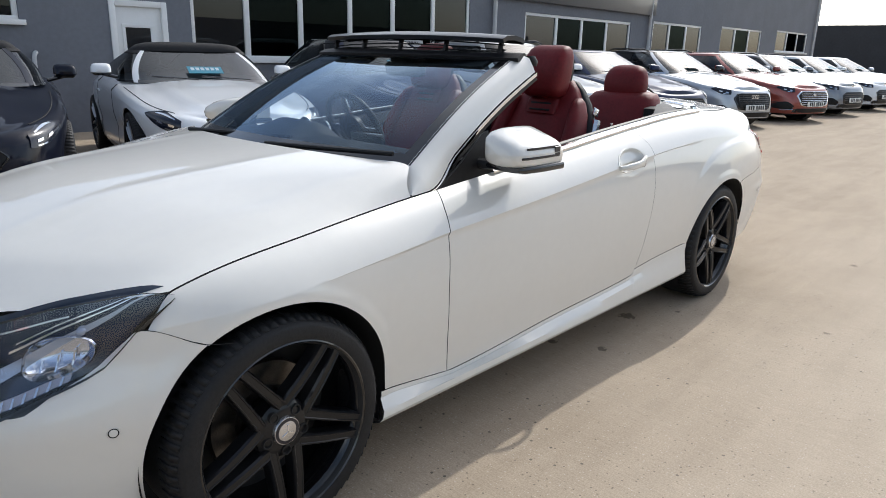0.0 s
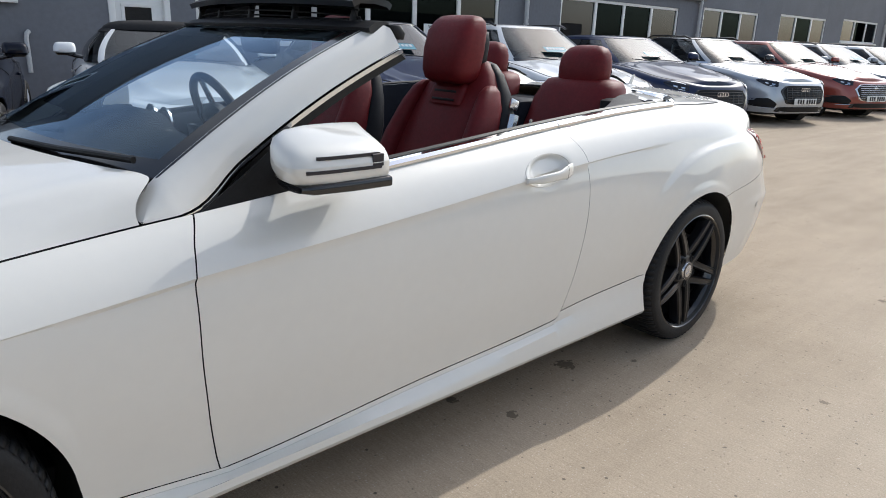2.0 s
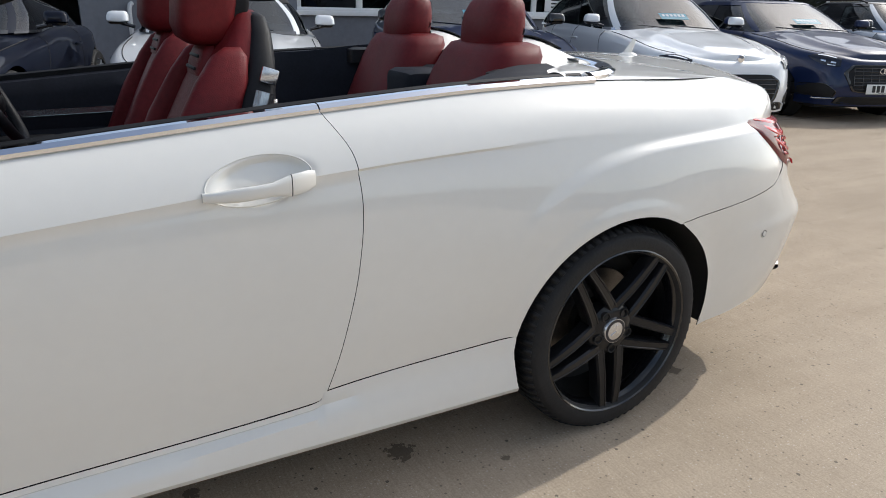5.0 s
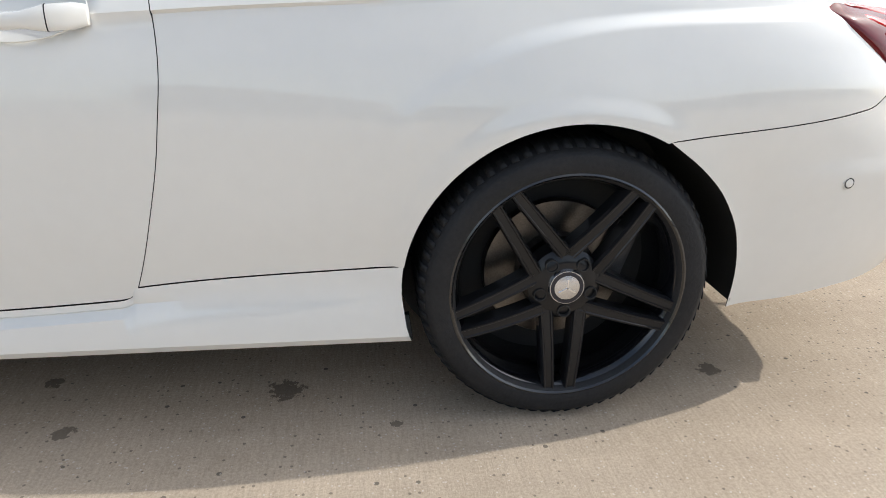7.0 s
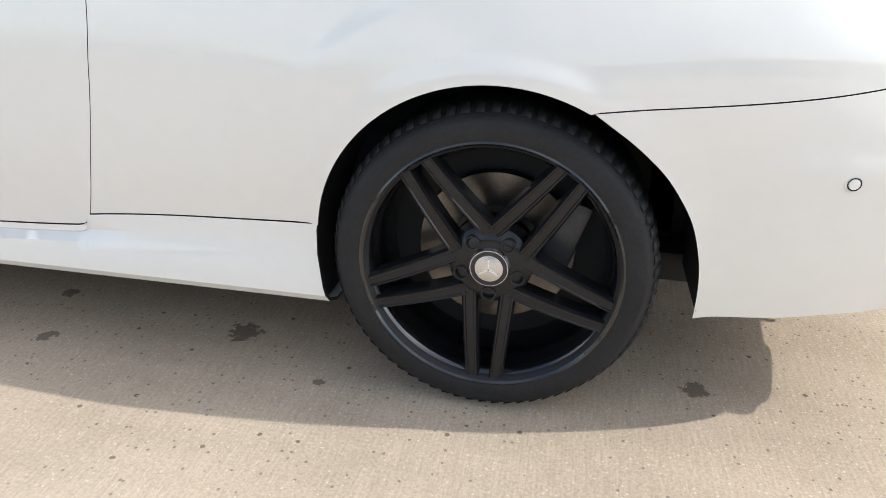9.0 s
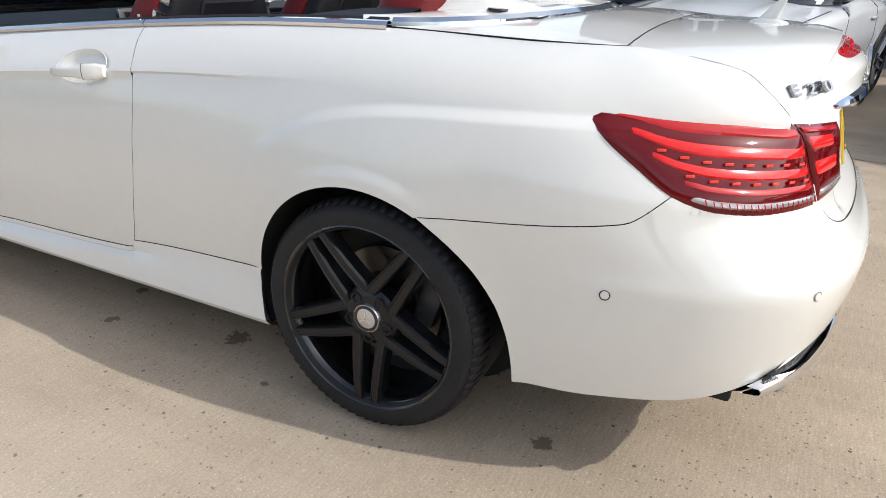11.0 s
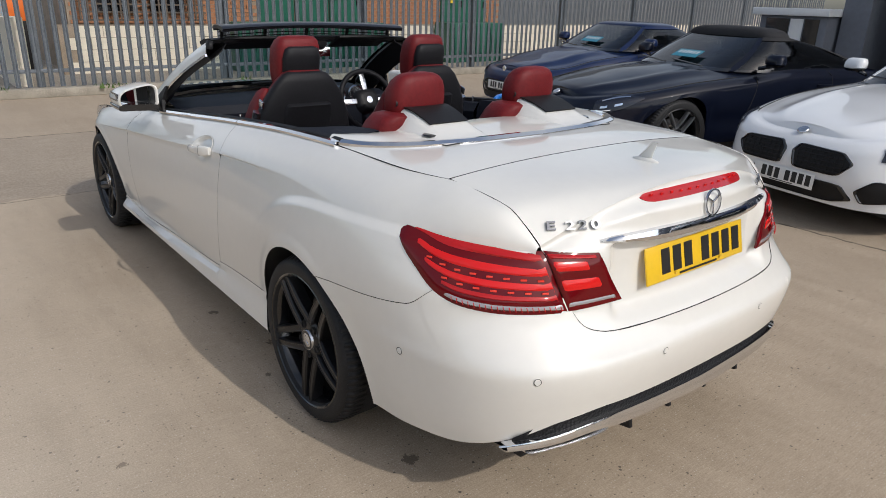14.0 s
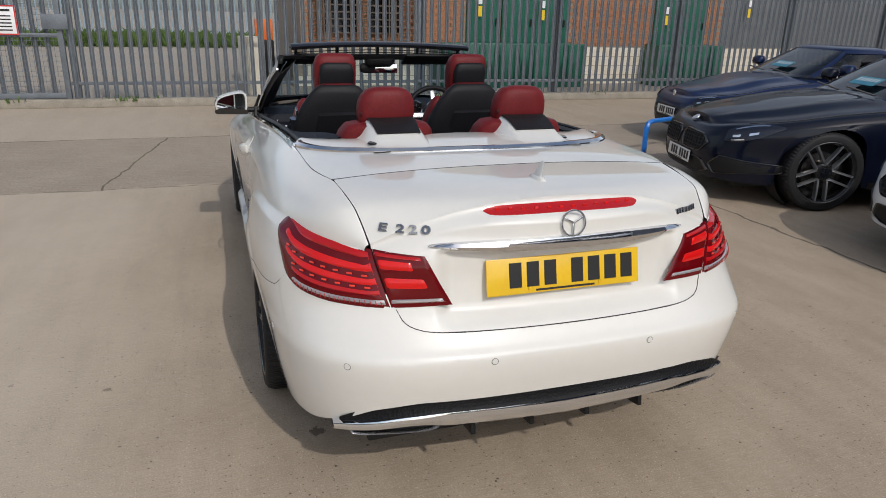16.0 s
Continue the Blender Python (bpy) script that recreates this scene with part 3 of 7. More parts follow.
P = []
for s in np.r_[np.linspace(-1, 1, 81)]:
    a, sg = abs(s), (1 if s >= 0 else -1)
    o, i = lid_front(a), loop(a * 0.76)
    o, i = o + (i - o) * 0.004, i
    row = []
    for t in np.linspace(0, 1, 8):
        q = o + (i - o) * t
        row.append((q[0], sg * q[1], q[2] + 0.008 * math.sin(math.pi * t) * (1 - a) + 0.001))
    P.append(row)
sheet("tonneau_band", P, PEARL, car, "pearl white hood cover behind the bright strip", thick=0.0025)
P = []
for s in np.linspace(-1, 1, 61):
    a, sg = abs(s), (1 if s >= 0 else -1)
    o = loop(a * 0.80)
    i = np.array([ip(a, [0, 0.5, 1], [0.06, 0.06, 0.14]), o[1] * 0.93, 1.036 - 0.018 * a])
    row = []
    for t in np.linspace(0, 1, 12):
        q = o + (i - o) * t
        row.append((q[0], sg * q[1], q[2] + 0.010 * math.sin(math.pi * t)))
    P.append(row)
sheet("tonneau_deck", P, PEARL, car, "pearl white deck behind the rear headrests", thick=0.008)

strip = [(-0.026, -0.006), (-0.025, 0.006), (-0.010, 0.015), (0.012, 0.013), (0.025, 0.002), (0.024, -0.008)]
slim = [(0.66 * a, 0.8 * b) for a, b in strip]
pts = [(*(loop(abs(s)) * (1, (1 if s >= 0 else -1), 1)),) for s in np.linspace(-0.75, 0.75, 81)]
sweep("bright_deck_strip", pts, strip, CHROME, car, "polished metal strip round the rear deck")
for sg in (1, -1):
    pts = [(x, sg * (float(top_y(x)) - 0.004), float(top_z(x)) + 0.004) for x in np.linspace(0.82 - SEAM, 0.03, 24)]
    sweep("bright_belt_strip", pts, slim, CHROME, car)
    pts = [(x, sg * (float(top_y(x)) - 0.004), float(top_z(x)) + 0.004) for x in np.linspace(1.82, 0.82 + SEAM, 30)]
    sweep("bright_door_strip", pts, slim, CHROME, car)

for sg in (1, -1):
    pts = [(x, sg * (float(top_y(x)) - 0.034), float(top_z(x)) + 0.004) for x in np.linspace(2.02, 0.05, 50)]
    sweep("window_seal", pts, [(-0.010, -0.012), (-0.010, 0.012), (0.0, 0.017), (0.010, 0.012), (0.010, -0.012)], PLASTIC, car)

# humps behind the rear headrests
for sg in (1, -1):
    rings = []
    for t in np.linspace(0, 1, 14):
        x = 0.065 - 0.31 * t
        hw = 0.142 - 0.020 * t
        h = 0.078 * (1 - bump01(t * 1.02)) + 0.002
        ring = []
        for a in np.linspace(-1, 1, 17):
            ring.append((x, sg * 0.297 + a * (hw + 0.012), 1.024 + h * (1 - bump01((abs(a) - 0.55) / 0.45))))
        rings.append(ring)
    sheet("headrest_fairing", rings, PEARL, car, thick=0.004)
    rings = []
    for t in np.linspace(0.02, 0.50, 8):
        x = 0.060 - 0.31 * t
        h = 0.078 * (1 - bump01(t * 1.02)) + 0.007
        rings.append([(x, sg * 0.297 + a * (0.098 - 0.02 * t), 1.024 + h) for a in np.linspace(-1, 1, 5)])
    sheet("fairing_pad", rings, PLASTIC, car, "black grained pad on the fairing", thick=0.004)
    put("deck_cap", lathe("deck_cap", [(0.0, 0.006), (0.026, 0.005), (0.030, 0.0)], 28, "z"), GLOSSBLACK, car, m=pose(-0.12, sg * 0.40, 1.034, 0, -3, 0))
put("aerial_foot", ringloft("aerial_foot", [np.c_[sup(20, 0.052 * k, 0.014 * k + 0.004, 2.2), np.full(20, z)] for k, z in ((1, 0), (0.9, 0.006), (0.55, 0.012))]), PEARL, car, m=pose(-0.735, 0, 1.013))
put("aerial_fin", ringloft("aerial_fin", [np.c_[sup(16, 0.026 * (1 - z / 0.09), 0.0055 * (1 - z / 0.075), 2.2) + (-0.035 * z / 0.06, 0), np.full(16, z)] for z in (0, 0.02, 0.04, 0.053, 0.058)]), PEARL, car, m=pose(-0.730, 0, 1.020))


# ---------- tail lamps ----------
def lamp_place(ang, z, off):
    """The tail's surface at height z in a plan direction from inside the corner."""
    ang = ang + 0.80 * (0.853 - z) * (ang - 0.134)
    ph = np.linspace(0.02, np.pi / 2 + 0.3, 48)
    W = wrap_tail(ph, z)
    return wrap_tail(np.interp(ang, np.arctan2(-0.45 - W[:, 0], W[:, 1] - 0.40), ph), z, off)


def lamp_patch(a_hi, a_lo, zt, zb, nu=28, nv=9, off=0.006):
    """A strip on the tail between two heights, running from outer to inner direction."""
    P = []
    for t in np.linspace(0, 1, nu):
        ang = a_hi + (a_lo - a_hi) * t
        a, b = float(zt(t)), float(zb(t))
        edge = min(t, 1 - t) * nu
        row = []
        for v in np.linspace(0, 1, nv):
            z = b + (a - b) * v
            e = 1 - min(1.0, min(v, 1 - v) * nv / 1.5, edge / 1.5) if off > 0.003 else 0
            row.append(lamp_place(ang, z, off - 0.006 * e))
        P.append(row)
    return np.array(P)


PH0, PH1, PH2 = 0.134, 1.158, 1.482
outer_top = lambda t: ip(t, [0, 0.05, 0.5, 1], [0.872, 0.886, 0.880, 0.860])
outer_bot = lambda t: ip(t, [0, 0.05, 0.20, 0.36, 0.5, 0.7, 1], [0.868, 0.846, 0.792, 0.735, 0.712, 0.702, 0.698])
inner_top = lambda t: ip(t, [0, 1], [0.862, 0.852])
inner_bot = lambda t: ip(t, [0, 1], [0.701, 0.708])
for sg in (1, -1):
    lamp = empty("tail_lamp", "dark red tail lamp with bright bands and a clear lower strip")
    lamp.parent = car
    M = (lambda P: P) if sg > 0 else mirrored
    for nm, p0, p1, tp, bt in (("outer_lens", PH0, PH1 - 0.003, outer_top, outer_bot), ("inner_lens", PH1 + 0.003, PH2, inner_top, inner_bot)):
        sheet(nm, M(lamp_patch(p0, p1, tp, bt)), RED_DARK, lamp, flip=sg < 0, thick=0.008)
    # bands and clear strip
    for nm, k0, k1, t0, t1, mt, pp in (
        ("red_band", 0.84, 0.955, 0.09, 0.975, RED_COVER, 0), ("red_band", 0.58, 0.78, 0.16, 0.975, RED_LIT, 0), ("red_band", 0.36, 0.53, 0.24, 0.975, RED_LIT, 0), ("red_band", 0.21, 0.32, 0.36, 0.975, RED_COVER, 0),
        ("clear_band", 0.07, 0.155, 0.40, 0.985, CLEAR_LENS, 0), ("red_band", 0.66, 0.88, 0.05, 0.70, RED_LIT, 1), ("red_band", 0.30, 0.60, 0.05, 0.80, RED_LIT, 1), ("clear_band", 0.08, 0.165, 0.04, 0.92, CLEAR_LENS, 1), ("red_band", 0.90, 0.97, 0.04, 0.9, RED_COVER, 1)):
        p0, p1, tp, bt = (PH0, PH1 - 0.003, outer_top, outer_bot) if not pp else (PH1 + 0.003, PH2, inner_top, inner_bot)
        a0, a1 = p0 + (p1 - p0) * t0, p0 + (p1 - p0) * t1
        zt = lambda t, k=k1, tp=tp, bt=bt: bt(t0 + (t1 - t0) * t) + (tp(t0 + (t1 - t0) * t) - bt(t0 + (t1 - t0) * t)) * k
        zb = lambda t, k=k0, tp=tp, bt=bt: bt(t0 + (t1 - t0) * t) + (tp(t0 + (t1 - t0) * t) - bt(t0 + (t1 - t0) * t)) * k
        sheet(nm, M(lamp_patch(a0, a1, zt, zb, 20, 4, 0.009)), mt, lamp, flip=sg < 0, thick=0.003)
    for t in np.linspace(0.44, 0.97, 20):
        ph = PH0 + (PH1 - PH0) * t
        zz = [float(outer_bot(t) + (outer_top(t) - outer_bot(t)) * k) for k in (0.075, 0.15)]
        tube("lens_rib", [lamp_place(ph, z, 0.0115) * (1, sg, 1) for z in zz], 0.0012, RED_COVER, lamp)
    for k, t0, t1, n in ((0.56, 0.30, 0.92, 8), (0.36, 0.40, 0.92, 7)):
        for t in np.linspace(t0, t1, n):
            ph = PH0 + (PH1 - PH0) * t
            z = float(outer_bot(t) + (outer_top(t) - outer_bot(t)) * k)
            q, q2 = lamp_place(ph, z, 0.0100), lamp_place(ph + 0.03, z, 0.0100)
            put("diode", box("diode", (0.018, 0.0025, 0.006), RED_DIODE, None, None, 0.0015).data, None, lamp, m=pose(q[0], sg * q[1], z, 0, 0, sg * math.degrees(math.atan2(q2[1] - q[1], q2[0] - q[0]))))
            bpy.data.objects.remove([o for o in scene.objects if o.name.startswith("diode") and o.parent is None][0])
# high brake lamp
P = [[(lid_at(y, z, 0.004)) for z in np.linspace(0.978 - 0.005 * abs(y / 0.25) ** 2 - 0.011 * (1 - abs(y / 0.262) ** 24), 0.978 - 0.005 * abs(y / 0.25) ** 2 + 0.010 * (1 - abs(y / 0.262) ** 24), 5)] for y in np.linspace(-0.26, 0.26, 41)]
sheet("brake_lamp", P, RED_COVER, car, "slim red high-level brake lamp", flip=True, thick=0.006)
for y in np.linspace(-0.22, 0.22, 12):
    q = lid_at(float(y), 0.977, 0.0075)
    box("brake_lamp_diode", (0.004, 0.012, 0.008), RED_LIT, car, Matrix.Translation(q), 0.001)
# bright bar over the plate
P = []
for y in np.linspace(-0.43, 0.43, 61):
    h = 0.036 * (1 - abs(y / 0.432) ** 3.5) + 0.001
    x, _, _ = lid_at(float(y), 0.885, 0.010)
    P.append([(x + 0.012, y, 0.882 + h / 2), (x, y, 0.882 + h / 2 - 0.003), (x - 0.006, y, 0.880), (x - 0.002, y, 0.882 - h / 2), (x + 0.02, y, 0.882 - h / 2 - 0.002)])
sheet("bright_boot_bar", P, CHROME, car, "chrome bar above the number plate", thick=0.003)
# badge: a ring with three arms, plain
badge = put("badge_ring", lathe("badge_ring", [(0.036, 0), (0.036, 0.006), (0.041, 0.006), (0.041, 0), (0.036, 0)], 48), SATIN, car, m=lid_frame(0, 0.937, 0.001) @ pose(0, 0, 0, 90, 0, 0))
for a in (90, 210, 330):
    box("badge_arm", (0.006, 0.005, 0.037), SATIN, badge, pose(0.018 * math.cos(radians(a)), 0.003, 0.018 * math.sin(radians(a)), 0, 90 - a, 0), 0.0015)
for y, ch in ((0.545, "E"), (0.500, "2"), (0.465, "2"), (0.430, "0")):
    words("model_letter", ch, 0.040, 0.004, BADGE, car, lid_frame(y, 0.920, 0.0075) @ Matrix.Diagonal((1.40, 0.88, 1, 1)), "chrome letter of the model number")
LETTERS = lid_frame(-0.485, 0.917, 0.0)
for k in range(7):
    box("badge_letter", (0.011, 0.018, 0.005), BADGE, car, Matrix.Translation(lid_at(-0.437 - 0.016 * k, 0.917, 0.003)) @ LETTERS.to_3x3().to_4x4(), 0.001)


def number_plate(parent, m, yellow, chars=(4, 3)):
    """A flat plate with plain bars for characters; its face looks along +x of m."""
    pl = put("number_plate", box("tmp", (0.006, 0.52, 0.111), None, None, None, 0.002).data, PLATE_YELLOW if yellow else PLATE_WHITE, parent, "", m)
    bpy.data.objects.remove([o for o in scene.objects if o.name.startswith("tmp")][0])
    y = 0.215
    for n in chars:
        for _ in range(n):
            box("plate_bar", (0.002, 0.040, 0.076), INK, pl, Matrix.Translation((0.0040, y, 0.003)), 0.0)
            y -= 0.058
        y -= 0.034
    box("plate_bar", (0.002, 0.20, 0.006), INK, pl, Matrix.Translation((0.0040, 0, -0.047)))
    return pl


number_plate(car, pose(-0.962, 0, 0.774, 0, 13, 0) @ pose(0, 0, 0, 0, 0, 180), True)
for y in (-0.12, 0.12):
    put("plate_screw", lathe("plate_screw", [(0, 0.004), (0.006, 0.004), (0.007, 0)], 12), PLATE_YELLOW, car, m=pose(-0.962 - 0.013, y, 0.735, 0, 0, 90))
for y, z in ((0.681, 0.548), (0.263, 0.556), (-0.263, 0.556), (-0.681, 0.548)):
    ph = np.linspace(0, np.pi, 400)
    W3 = wrap_tail(ph, z)
    j = int(np.argmin(abs(W3[:, 1] - y)))
    t = W3[min(j + 1, 399)] - W3[j - 1]
    ang = math.degrees(math.atan2(t[1], t[0])) + 180
    put("parking_sensor", lathe("parking_sensor", [(0, 0.0025), (0.0085, 0.0025), (0.0095, 0.0005), (0.0115, 0.0005), (0.012, 0.0)], 28), PEARL, car, m=pose(*(W3[j]), 0, 0, ang))
    put("sensor_gap", lathe("sensor_gap", [(0.0092, 0.001), (0.0108, 0.0012)], 28), GAP, car, m=pose(*(W3[j]), 0, 0, ang))
for x, z, sgn in ((-0.586, 0.530, 1), (3.163, 0.453, 1)):
    y = float(skin(x, z))
    ang = math.degrees(math.atan2(float(skin(x + 0.02, z) - skin(x - 0.02, z)), 0.04))
    put("parking_sensor", lathe("parking_sensor", [(0, 0.0035), (0.0085, 0.003), (0.0095, 0.001), (0.014, 0.001), (0.0145, 0.0)], 28), PEARL, car, m=pose(x, y, z, 0, 0, ang))
    put("sensor_gap", lathe("sensor_gap", [(0.0092, 0.0016), (0.0115, 0.0020)], 28), GAP, car, m=pose(x, y, z, 0, 0, ang))

# joint lines of the boot lid and the bumpers
pts = [(tail_x(y, float(lid_seam(y))) - 0.0006, y, float(lid_seam(y))) for y in np.r_[np.linspace(-0.529, -0.42, 16), np.linspace(-0.40, 0.40, 24), np.linspace(0.42, 0.529, 16)]]
tube("lid_joint", pts, 0.0016, GAP, car)
for sg in (1, -1):
    pts = [(x, sg * float(skin(x, float(nose_seam(x)))), float(nose_seam(x))) for x in np.linspace(2.90, 3.07, 14)]
    tube("wing_joint", pts, 0.0008, GAP, car)

# diffuser, bright lip, exhausts
P, L = [], []
for s in np.linspace(-1, 1, 81):
    y = 0.735 * s
    a = abs(y)
    zt = float(ip(a, [0, 0.45, 0.60, 0.70, 0.74], [0.432, 0.432, 0.407, 0.352, 0.322]))
    zb = float(ip(a, [0, 0.38, 0.50, 0.60, 0.70, 0.74], [0.374, 0.381, 0.374, 0.356, 0.331, 0.311]))
    x = tail_x(y, 0.40)
    if a < 0.708:
        P.append([(x + 0.006, y, zt), (x + 0.014, y, (zt + zb) / 2), (x + 0.010, y, zb), (x + 0.05, y, 0.30), (x + 0.40, y, 0.22)])
    h = float(ip(a, [0, 0.38, 0.48, 0.60, 0.70, 0.74], [0.050, 0.046, 0.032, 0.028, 0.020, 0.010]))
    if a < 0.725:
        L.append([(x + 0.020, y, zb + 0.005), (x - 0.004, y, zb + 0.003), (x - 0.010, y, zb - 0.3 * h), (x - 0.008, y, zb - 0.8 * h), (x + 0.004, y, zb - h), (x + 0.03, y, zb - h - 0.002)])
sheet("diffuser", P, DIFFUSER, car, "black mesh diffuser under the bumper", flip=True)
sheet("bright_bumper_lip", L, CHROME, car, "chrome strip along the lower rear bumper", thick=0.003)
for sg in (1, -1):
    rings = []
    for d, k, kz in ((0.19, 0.96, 0.94), (-0.002, 1.0, 1.0), (-0.009, 0.985, 0.94), (-0.003, 0.95, 0.78), (0.13, 0.90, 0.72)):
        base, slope = tail_x(0.535, 0.40) + 0.044, (tail_x(0.655, 0.40) - tail_x(0.415, 0.40)) / 0.24
        e = sup(44, 0.132 * k, 0.024 * kz, 4.0)
        rings.append([(base + slope * sg * y + d + 0.6 * z, sg * 0.535 + y - sg * 0.6 * z, 0.329 + z - 0.09 * sg * y) for y, z in e])
    tip = put("exhaust_tip", ringloft("exhaust_tip", rings, False), SATIN, car, "flat polished exhaust tip")
    put("pipe_inside", ringloft("pipe_inside", [np.array(rings[3]) + (0.012, 0, 0), np.array(rings[3]) * (1, 1, 1) + (0.05, 0, 0)], True), GAP, tip)
for y in (-0.30, -0.10, 0.10, 0.30):
    box("diffuser_fin", (0.16, 0.016, 0.070), PLASTIC, car, pose(-0.93, y, 0.300, 0, 10, 0), 0.003)

# dark inner tub, wheel wells
for nm, lo, hi in (("floor_pan", (-0.85, -0.60, 0.20), (3.3, 0.60, 0.27)), ("inner_side", (0.40, 0.60, 0.20), (2.35, 0.77, 0.62)), ("inner_side", (0.40, -0.77, 0.20), (2.35, -0.60, 0.62)), ("boot_floor", (-0.80, -0.50, 0.27), (-0.30, 0.50, 0.90)), ("engine_block", (2.42, -0.5, 0.27), (3.2, 0.5, 0.70))):
    box_at(nm, lo, hi, GAP, car, 0.01)
for xw in (0.0, WB):
    for sg in (1, -1):
        P = [[(xw + (0.362 + (0.034 * float(bump01((a - 2.0) / 1.1)) if xw == 0 else 0)) * math.cos(a), sg * y, TR + 0.354 * math.sin(a)) for y in (0.50, 0.60, 0.70, 0.80, float(skin(xw + 0.35 * math.cos(a), max(0.3, TR + 0.345 * math.sin(a)))) - 0.012)] for a in np.radians(np.linspace(*((-20, 191) if xw == 0 else (-12, 200)), 40))]
        sheet("wheel_arch_liner", P, GAP, car, flip=sg > 0)
        put("wheel_well", lathe("wheel_well", [(0.0, 0.0), (0.37, 0.0)], 40), GAP, car, m=pose(xw, sg * 0.50, TR))


# ---------- wheels ----------
def tyre_mesh(r, w, rim):
    h = w / 2
    prof = [(rim, -h * 0.86), (rim + 0.012, -h * 0.98), (r - 0.030, -h), (r - 0.012, -h * 0.90), (r - 0.002, -h * 0.72), (r, -h * 0.3), (r, h * 0.3), (r - 0.002, h * 0.72), (r - 0.012, h * 0.90), (r - 0.022, h * 0.975), (r - 0.028, h), (rim + 0.020, h * 1.0), (rim + 0.012, h * 0.985), (rim + 0.004, h * 0.96), (rim - 0.002, h * 0.86)]
    return lathe("tyre", prof, 96, angle=50)


def spoke_mesh(a0, r0, w0, a1, r1, w1, y0, y1, d):
    """A straight arm from one polar place to another, with a bevelled top."""
    p0, p1 = np.array([r0 * math.cos(a0), 0, r0 * math.sin(a0)]), np.array([r1 * math.cos(a1), 0, r1 * math.sin(a1)])
    t = (p1 - p0) / np.linalg.norm(p1 - p0)
    side = np.array([-t[2], 0, t[0]])
    rings = []
    for k in np.linspace(0, 1, 7):
        c = p0 + (p1 - p0) * k
        w = w0 + (w1 - w0) * k
        y = y0 + (y1 - y0) * k + 0.006 * math.sin(math.pi * k)
        rings.append([c + side * (a * w) + np.array([0, y + b, 0]) for a, b in ((-0.50, -d), (-0.54, -0.007), (-0.40, 0.0), (-0.30, 0.0), (-0.24, -0.0022), (0.24, -0.0022), (0.30, 0.0), (0.40, 0.0), (0.54, -0.007), (0.50, -d))])
    return rings


def wheel(parent, m, r=TR, w=0.245, rim=0.251, style="black", label=""):
    """A wheel whose outer face looks along +y."""
    wh = empty("wheel", label)
    wh.parent, wh.matrix_local = parent, m
    ty = put("tyre", tyre_mesh(r, w, rim - 0.012), TYRE, wh)
    h = w / 2
    # tread blocks along the shoulder
    V, F = [], []
    for k in range(72):
        a = 2 * math.pi * k / 72
        for sy in (1,):
            c = []
            for da, rr, y in ((-0.027, r + 0.0015, 0.32), (0.027, r + 0.0015, 0.36), (0.030, r - 0.0005, 0.74), (-0.024, r - 0.0005, 0.70), (0.028, r - 0.011, 0.93), (-0.026, r - 0.011, 0.90)):
                c.append((rr * math.cos(a + da) * 1.002, y * h * sy, rr * math.sin(a + da) * 1.002))
            n = len(V)
            V += c
            F += [(n, n + 1, n + 2, n + 3), (n + 3, n + 2, n + 4, n + 5)]
    tb = put("tread", mesh_of("tread", V, F), TYRE, ty)
    so = tb.modifiers.new("solid", "SOLIDIFY")
    so.thickness, so.offset = 0.0018, 1.0
    paint = RIM_BLACK
    put("rim", lathe("rim", [(rim - 0.010, -h * 0.8), (rim - 0.03, -h * 0.5), (rim - 0.034, h * 0.3), (rim - 0.022, h * 0.72), (rim - 0.014, h * 0.86), (rim - 0.002, h * 0.93), (rim + 0.001, h * 0.985), (rim - 0.003, h * 1.0), (rim - 0.007, h * 0.97)][::-1], 96, angle=35), RIM_GLOSS, wh)
    face = h * 0.80
    arms = []
    for k in range(5):
        c = math.radians(-90 + 72 * k)
        for sd in (-1, 1):
            arms.append(spoke_mesh(c + sd * math.radians(35), 0.066, 0.031 if style == "black" else 0.019, c + sd * math.radians(5.6 if style == "black" else 10), rim - 0.008, 0.026 if style == "black" else 0.016, face - 0.006, h * 0.93, 0.045))
    for rg in arms:
        put("spoke", ringloft("spoke", np.array(rg)[:, ::-1], True, 30), paint if style == "black" else RIM_SILVER, wh)
    put("wheel_centre", lathe("wheel_centre", [(0, face - 0.002), (0.045, face - 0.002), (0.062, face - 0.004), (0.080, face - 0.016), (0.086, face - 0.05), (0.0, face - 0.06)][::-1], 48), paint, wh)
    cap = put("centre_cap", lathe("centre_cap", [(0, face + 0.010), (0.022, face + 0.009), (0.027, face + 0.007), (0.037, face + 0.006), (0.040, face + 0.001), (0.041, face - 0.004)][::-1], 40), SATIN if style == "black" else GLOSSBLACK, wh)
    put("cap_ring", lathe("cap_ring", [(0.0275, face + 0.0078), (0.0355, face + 0.0070)][::-1], 40), LAMP_DARK, cap)
    if style == "black":
        for a in (90, 210, 330):
            box("cap_arm", (0.003, 0.002, 0.021), CHROME, cap, pose(0.010 * math.cos(radians(a)), face + 0.0105, 0.010 * math.sin(radians(a)), 0, 90 - a, 0))
    for k in range(5):
        a = math.radians(-90 + 72 * k + 36 - 36)
        put("wheel_bolt", lathe("wheel_bolt", [(0.0, -0.012), (0.010, -0.012), (0.012, 0.002), (0.0145, 0.002), (0.0145, -0.012)], 16), GAP, wh, m=pose(0.058 * math.cos(a), face - 0.001, 0.058 * math.sin(a)))
    put("brake_disc", lathe("brake_disc", [(0.07, 0.02), (0.085, 0.022), (0.09, 0.0), (0.158, 0.0), (0.160, -0.004), (0.160, -0.020), (0.09, -0.02)][::-1], 64), DISC, wh)
